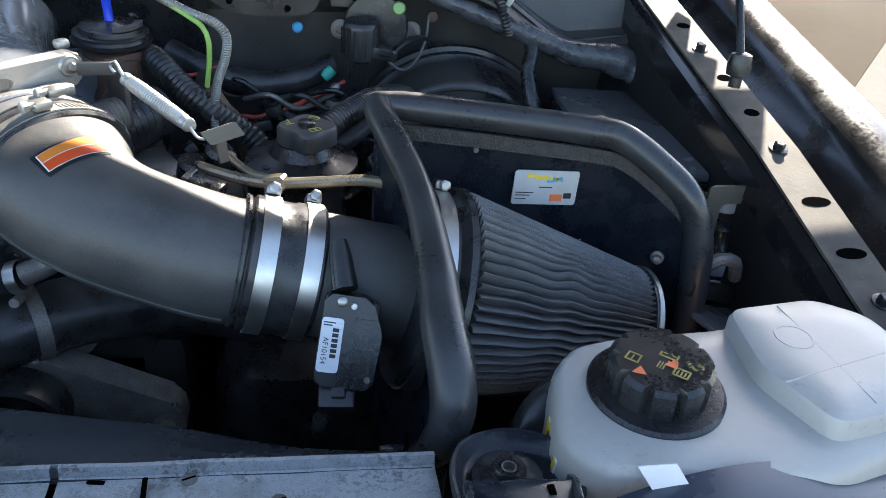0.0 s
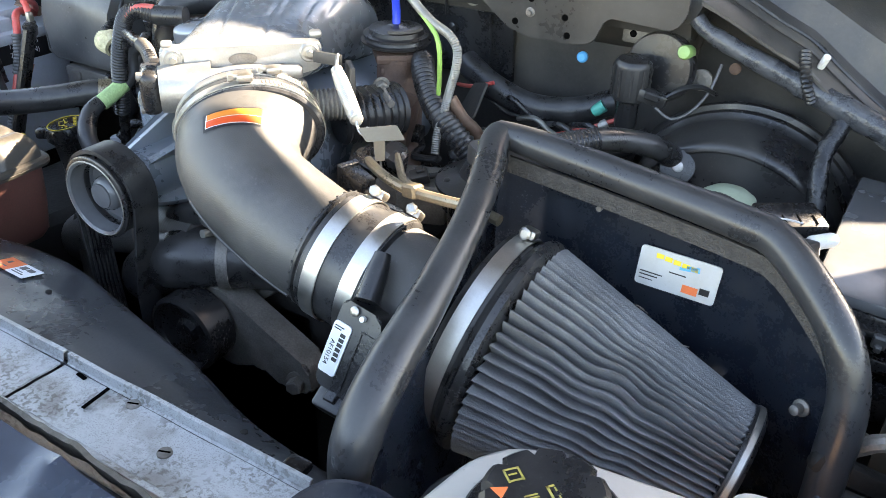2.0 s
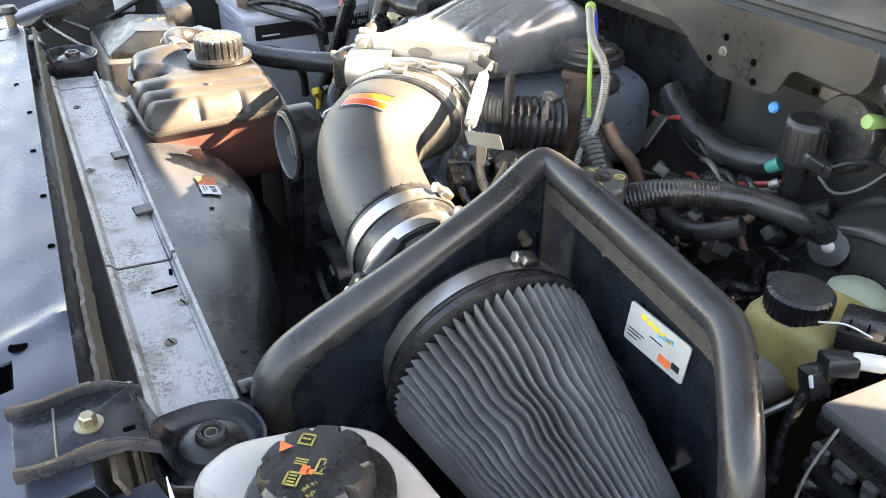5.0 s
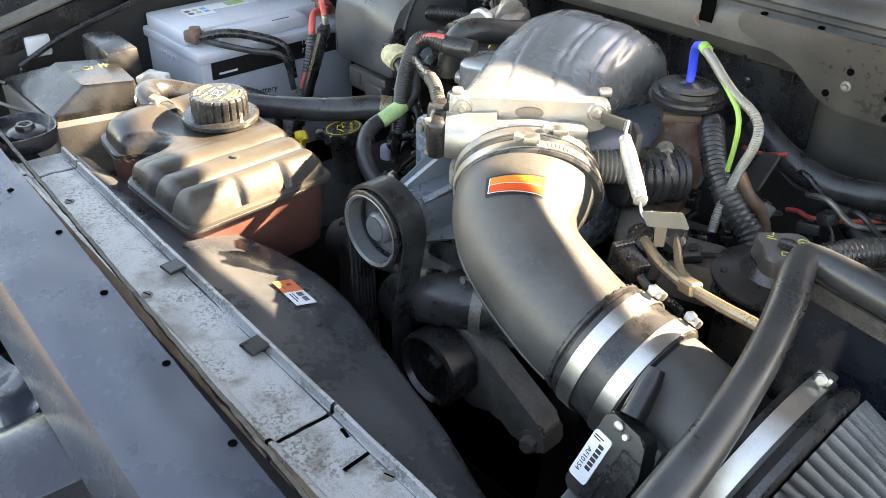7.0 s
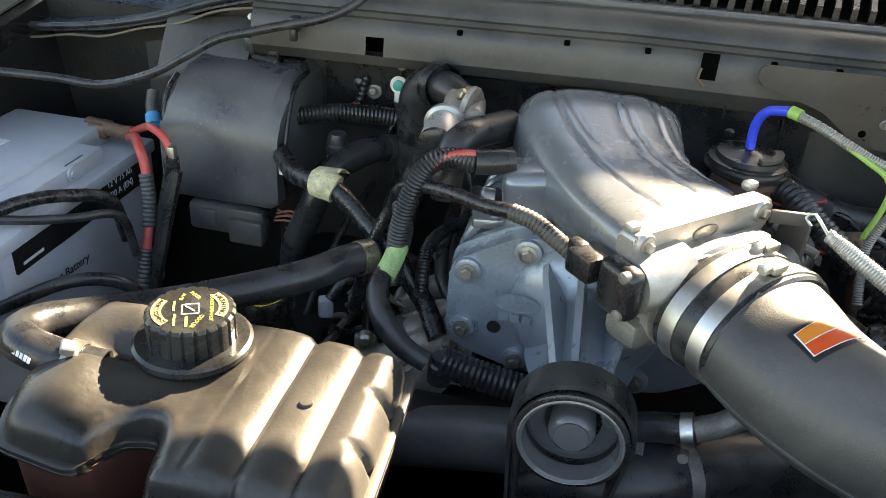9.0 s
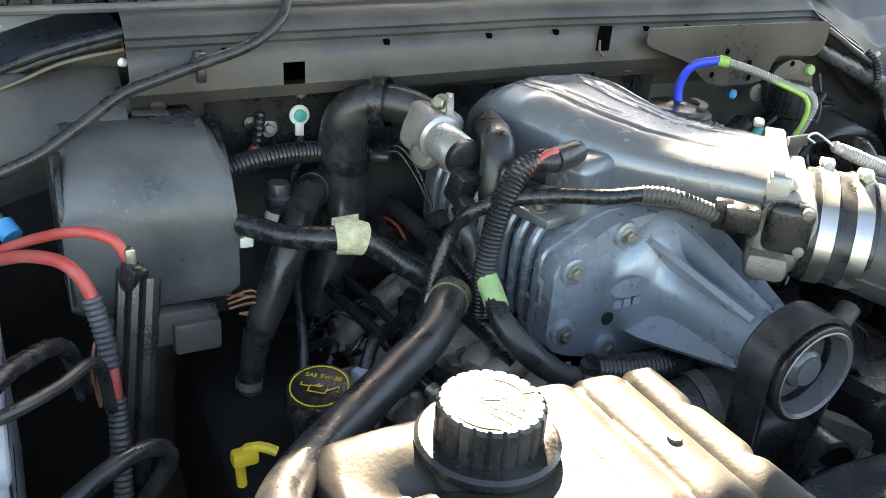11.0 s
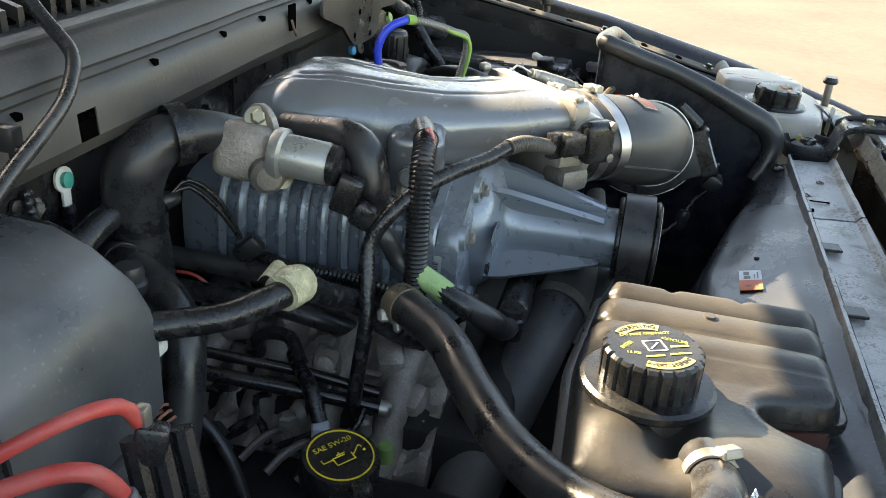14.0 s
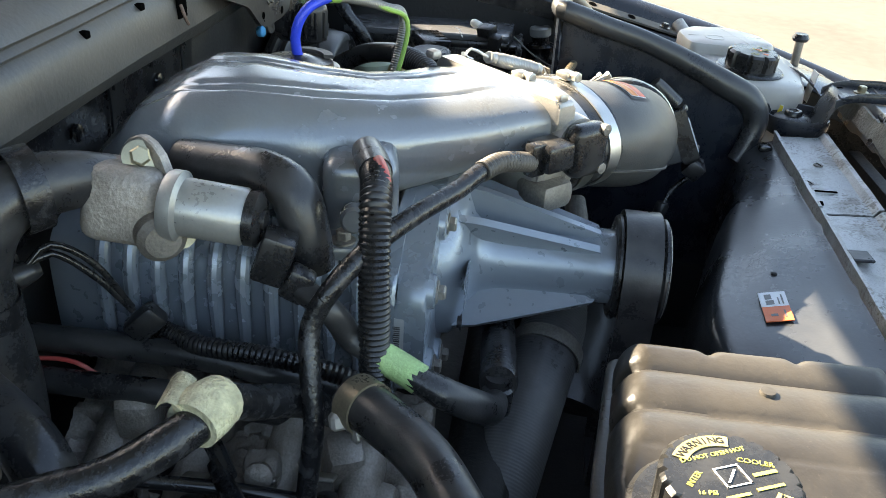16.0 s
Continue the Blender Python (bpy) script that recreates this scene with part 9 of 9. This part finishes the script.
hose("green_line", [(0.186, 0.252, 1.192), (0.202, 0.242, 1.185), (0.216, 0.232, 1.178), (0.221, 0.229, 1.165), (0.220, 0.232, 1.145), (0.216, 0.238, 1.120)], 0.0024, "green_wire", "bright yellow-green vacuum tube", "hose", n=10)
hose("ribbed_hose", [(0.148, 0.318, 1.118), (0.160, 0.300, 1.126), (0.172, 0.282, 1.122), (0.190, 0.262, 1.110), (0.212, 0.244, 1.098), (0.236, 0.236, 1.084), (0.256, 0.232, 1.070), (0.27, 0.225, 1.05)], 0.0125, "rubber", "black ribbed hose behind the throttle", "hose", ribs=(0.0055, 0.0017), n=18)
hose("brown_pipe", [(0.216, 0.262, 1.108), (0.222, 0.264, 1.098), (0.228, 0.270, 1.085), (0.236, 0.282, 1.070), (0.242, 0.292, 1.045), (0.25, 0.30, 1.0)], 0.0072, "brown_tube", "brown rusty steel pipe", "pipe", n=12)
hose("red_wire", [(0.165, 0.372, 1.082), (0.176, 0.366, 1.084), (0.195, 0.362, 1.088), (0.215, 0.362, 1.096)], 0.0024, "red_cable", "short red wire behind the engine", "wire", n=8)
solo("wiring_bracket", plate(rounded([(-0.022, -0.012), (0.010, -0.022), (0.022, 0.018), (-0.002, 0.022)], 0.004), face_frame((0.202, 0.339, 1.078), (0.8, -0.3, 0.4), (-0.1, 0.6, 0.75)), 0.003), M["cowl"], "dark steel bracket tab behind the engine", "bracket")
hose("rear_hose", [(0.16, 0.40, 1.10), (0.20, 0.385, 1.085), (0.25, 0.385, 1.070), (0.30, 0.395, 1.072), (0.34, 0.41, 1.085)], 0.0145, "rubber", "black rubber hose behind the engine", "hose", n=16)
hose("rear_hose", [(0.28, 0.30, 1.03), (0.31, 0.285, 1.032), (0.345, 0.285, 1.042), (0.375, 0.30, 1.06)], 0.009, "rubber", "thin black rubber hose behind the reservoir", "hose", n=14)
# sensors and wiring between the intake and the reservoir
sens = thing("sensor_cluster", (0.215, 0.155, 1.05), "pair of black sensor plugs with tan wires", "sensor")
for o in ((0.2105, 0.121, 1.088), (0.231, 0.136, 1.092)):
    part("plug", merge(lathe(o, (0.2, -0.3, 0.8), [(0.011, -0.012), (0.012, 0.0), (0.012, 0.012), (0.008, 0.016)], 16), rbox(Vector(o) + Vector((0.008, -0.010, 0.004)), (0.014, 0.014, 0.016), 0.003, 2, (20, 20, 0))), M["plastic"], sens, "black plug")
part("wire", tube([(0.219, 0.112, 1.098), (0.235, 0.102, 1.097), (0.255, 0.094, 1.095), (0.279, 0.087, 1.095), (0.315, 0.075, 1.102), (0.348, 0.066, 1.108), (0.372, 0.062, 1.106)], 0.0046, 10), M["tan_wire"], sens, "tan sleeved wire")
part("wire", tube([(0.239, 0.127, 1.102), (0.250, 0.115, 1.098), (0.262, 0.101, 1.096), (0.279, 0.090, 1.097)], 0.0036, 10), M["tan_wire"], sens)
part("joint", rbox((0.280, 0.0875, 1.0955), (0.020, 0.012, 0.012), 0.002, 1, (0, -15, -25)), M["tan_wire"], sens)
conn = thing("wire_connector", (0.228, 0.084, 1.08), "black wiring connector above the intake tube", "connector")
part("body", merge(rbox((0.226, 0.086, 1.090), (0.030, 0.018, 0.018), 0.003, 2, (0, 8, -20)), rbox((0.212, 0.091, 1.092), (0.006, 0.020, 0.022), 0.001, 1, (0, 8, -20))), M["plastic"], conn)
part("wire", tube([(0.240, 0.080, 1.088), (0.252, 0.080, 1.080), (0.262, 0.094, 1.068), (0.27, 0.11, 1.05)], 0.004, 8), M["cloth_tape"], conn)
case2 = thing("rear_housing", (0.15, 0.2, 1.05), "grimy cast housing with ribbed bellows behind the throttle", "housing")
part("bellows", tube([(0.129, 0.190, 1.092), (0.146, 0.218, 1.092), (0.160, 0.248, 1.090)], 0.028, 28, ribs=(0.0075, 0.0028)), M["plastic"], case2, "ribbed black bellows")
part("box", rbox((0.165, 0.200, 1.036), (0.05, 0.07, 0.05), 0.008, 2, (0, 0, 30)), M["dark_alu"], case2)
part("box", rbox((0.215, 0.215, 1.020), (0.055, 0.05, 0.045), 0.006, 2, (0, 0, 20)), M["dark_alu"], case2)
# clutter of looms low between engine and firewall
rng = random.Random(4)
for k in range(16):
    x0, y0 = 0.18 + 0.018 * k + rng.uniform(-0.02, 0.02), rng.uniform(0.20, 0.40)
    pts = [Vector((x0, y0, 0.94 + rng.uniform(-0.02, 0.04)))]
    for j in range(4):
        pts.append(pts[-1] + Vector((rng.uniform(-0.03, 0.04), rng.uniform(-0.04, 0.03), rng.uniform(-0.015, 0.022))))
    hose("engine_wire", pts, rng.choice((0.003, 0.0045, 0.006)), "cloth_tape", "black taped wire low behind the engine", "wire", n=8, group="wires behind the engine", wobble=0.1)
for o in ((0.285, 0.335, 1.01), (0.325, 0.32, 1.0), (0.30, 0.295, 0.99)):
    solo("wire_plug", merge(rbox(o, (0.014, 0.012, 0.026), 0.003, 2, (20, 15, 10)), rbox(Vector(o) + Vector((0.002, 0, 0.018)), (0.008, 0.008, 0.012), 0.002)), M["dark_alu"], "grimy grey plug in the wiring", "plug", "plugs in the wiring")

# plugs, brackets and wires crowded behind the throttle body
rng = random.Random(11)
for k in range(16):
    o = Vector((0.165 + 0.013 * k + rng.uniform(-0.012, 0.012), rng.uniform(0.16, 0.38), rng.uniform(1.005, 1.055)))
    t = thing("wiring_connector", o, "small dark wiring connector behind the throttle body", "connector", "connectors behind the throttle")
    turn = (rng.uniform(-30, 30), rng.uniform(-30, 30), rng.uniform(0, 180))
    mat = rng.choice(("plastic", "plastic", "dark_alu", "plastic_dusty", "cowl"))
    part("housing", rbox(o, (rng.uniform(0.016, 0.028), 0.014, 0.012), 0.002, 2, turn), M[mat], t)
    part("latch", rbox(o + Vector((0, 0, 0.008)), (0.008, 0.008, 0.004), 0.001, 1, turn), M["plastic"], t)
    pts = [o]
    for j in range(4):
        pts.append(pts[-1] + Vector((rng.uniform(-0.02, 0.03), rng.uniform(-0.03, 0.03), rng.uniform(-0.022, 0.012))))
    part("lead", tube(pts, rng.choice((0.0022, 0.003, 0.0042)), 8), M[rng.choice(("cloth_tape", "rubber", "brown_tube", "cowl"))], t)
for k in range(5):
    o = Vector((0.17 + 0.035 * k, 0.40 - 0.01 * k, 1.06 + 0.008 * math.sin(k * 2)))
    hose("firewall_wire", [o, o + Vector((0.03, -0.02, 0.012)), o + Vector((0.06, -0.015, -0.005)), o + Vector((0.10, 0.005, 0.006))], 0.0032, ("rubber", "cloth_tape", "steel_sleeve")[k % 3], "thin dark wire along the firewall", "wire", n=8, group="wires along the firewall")
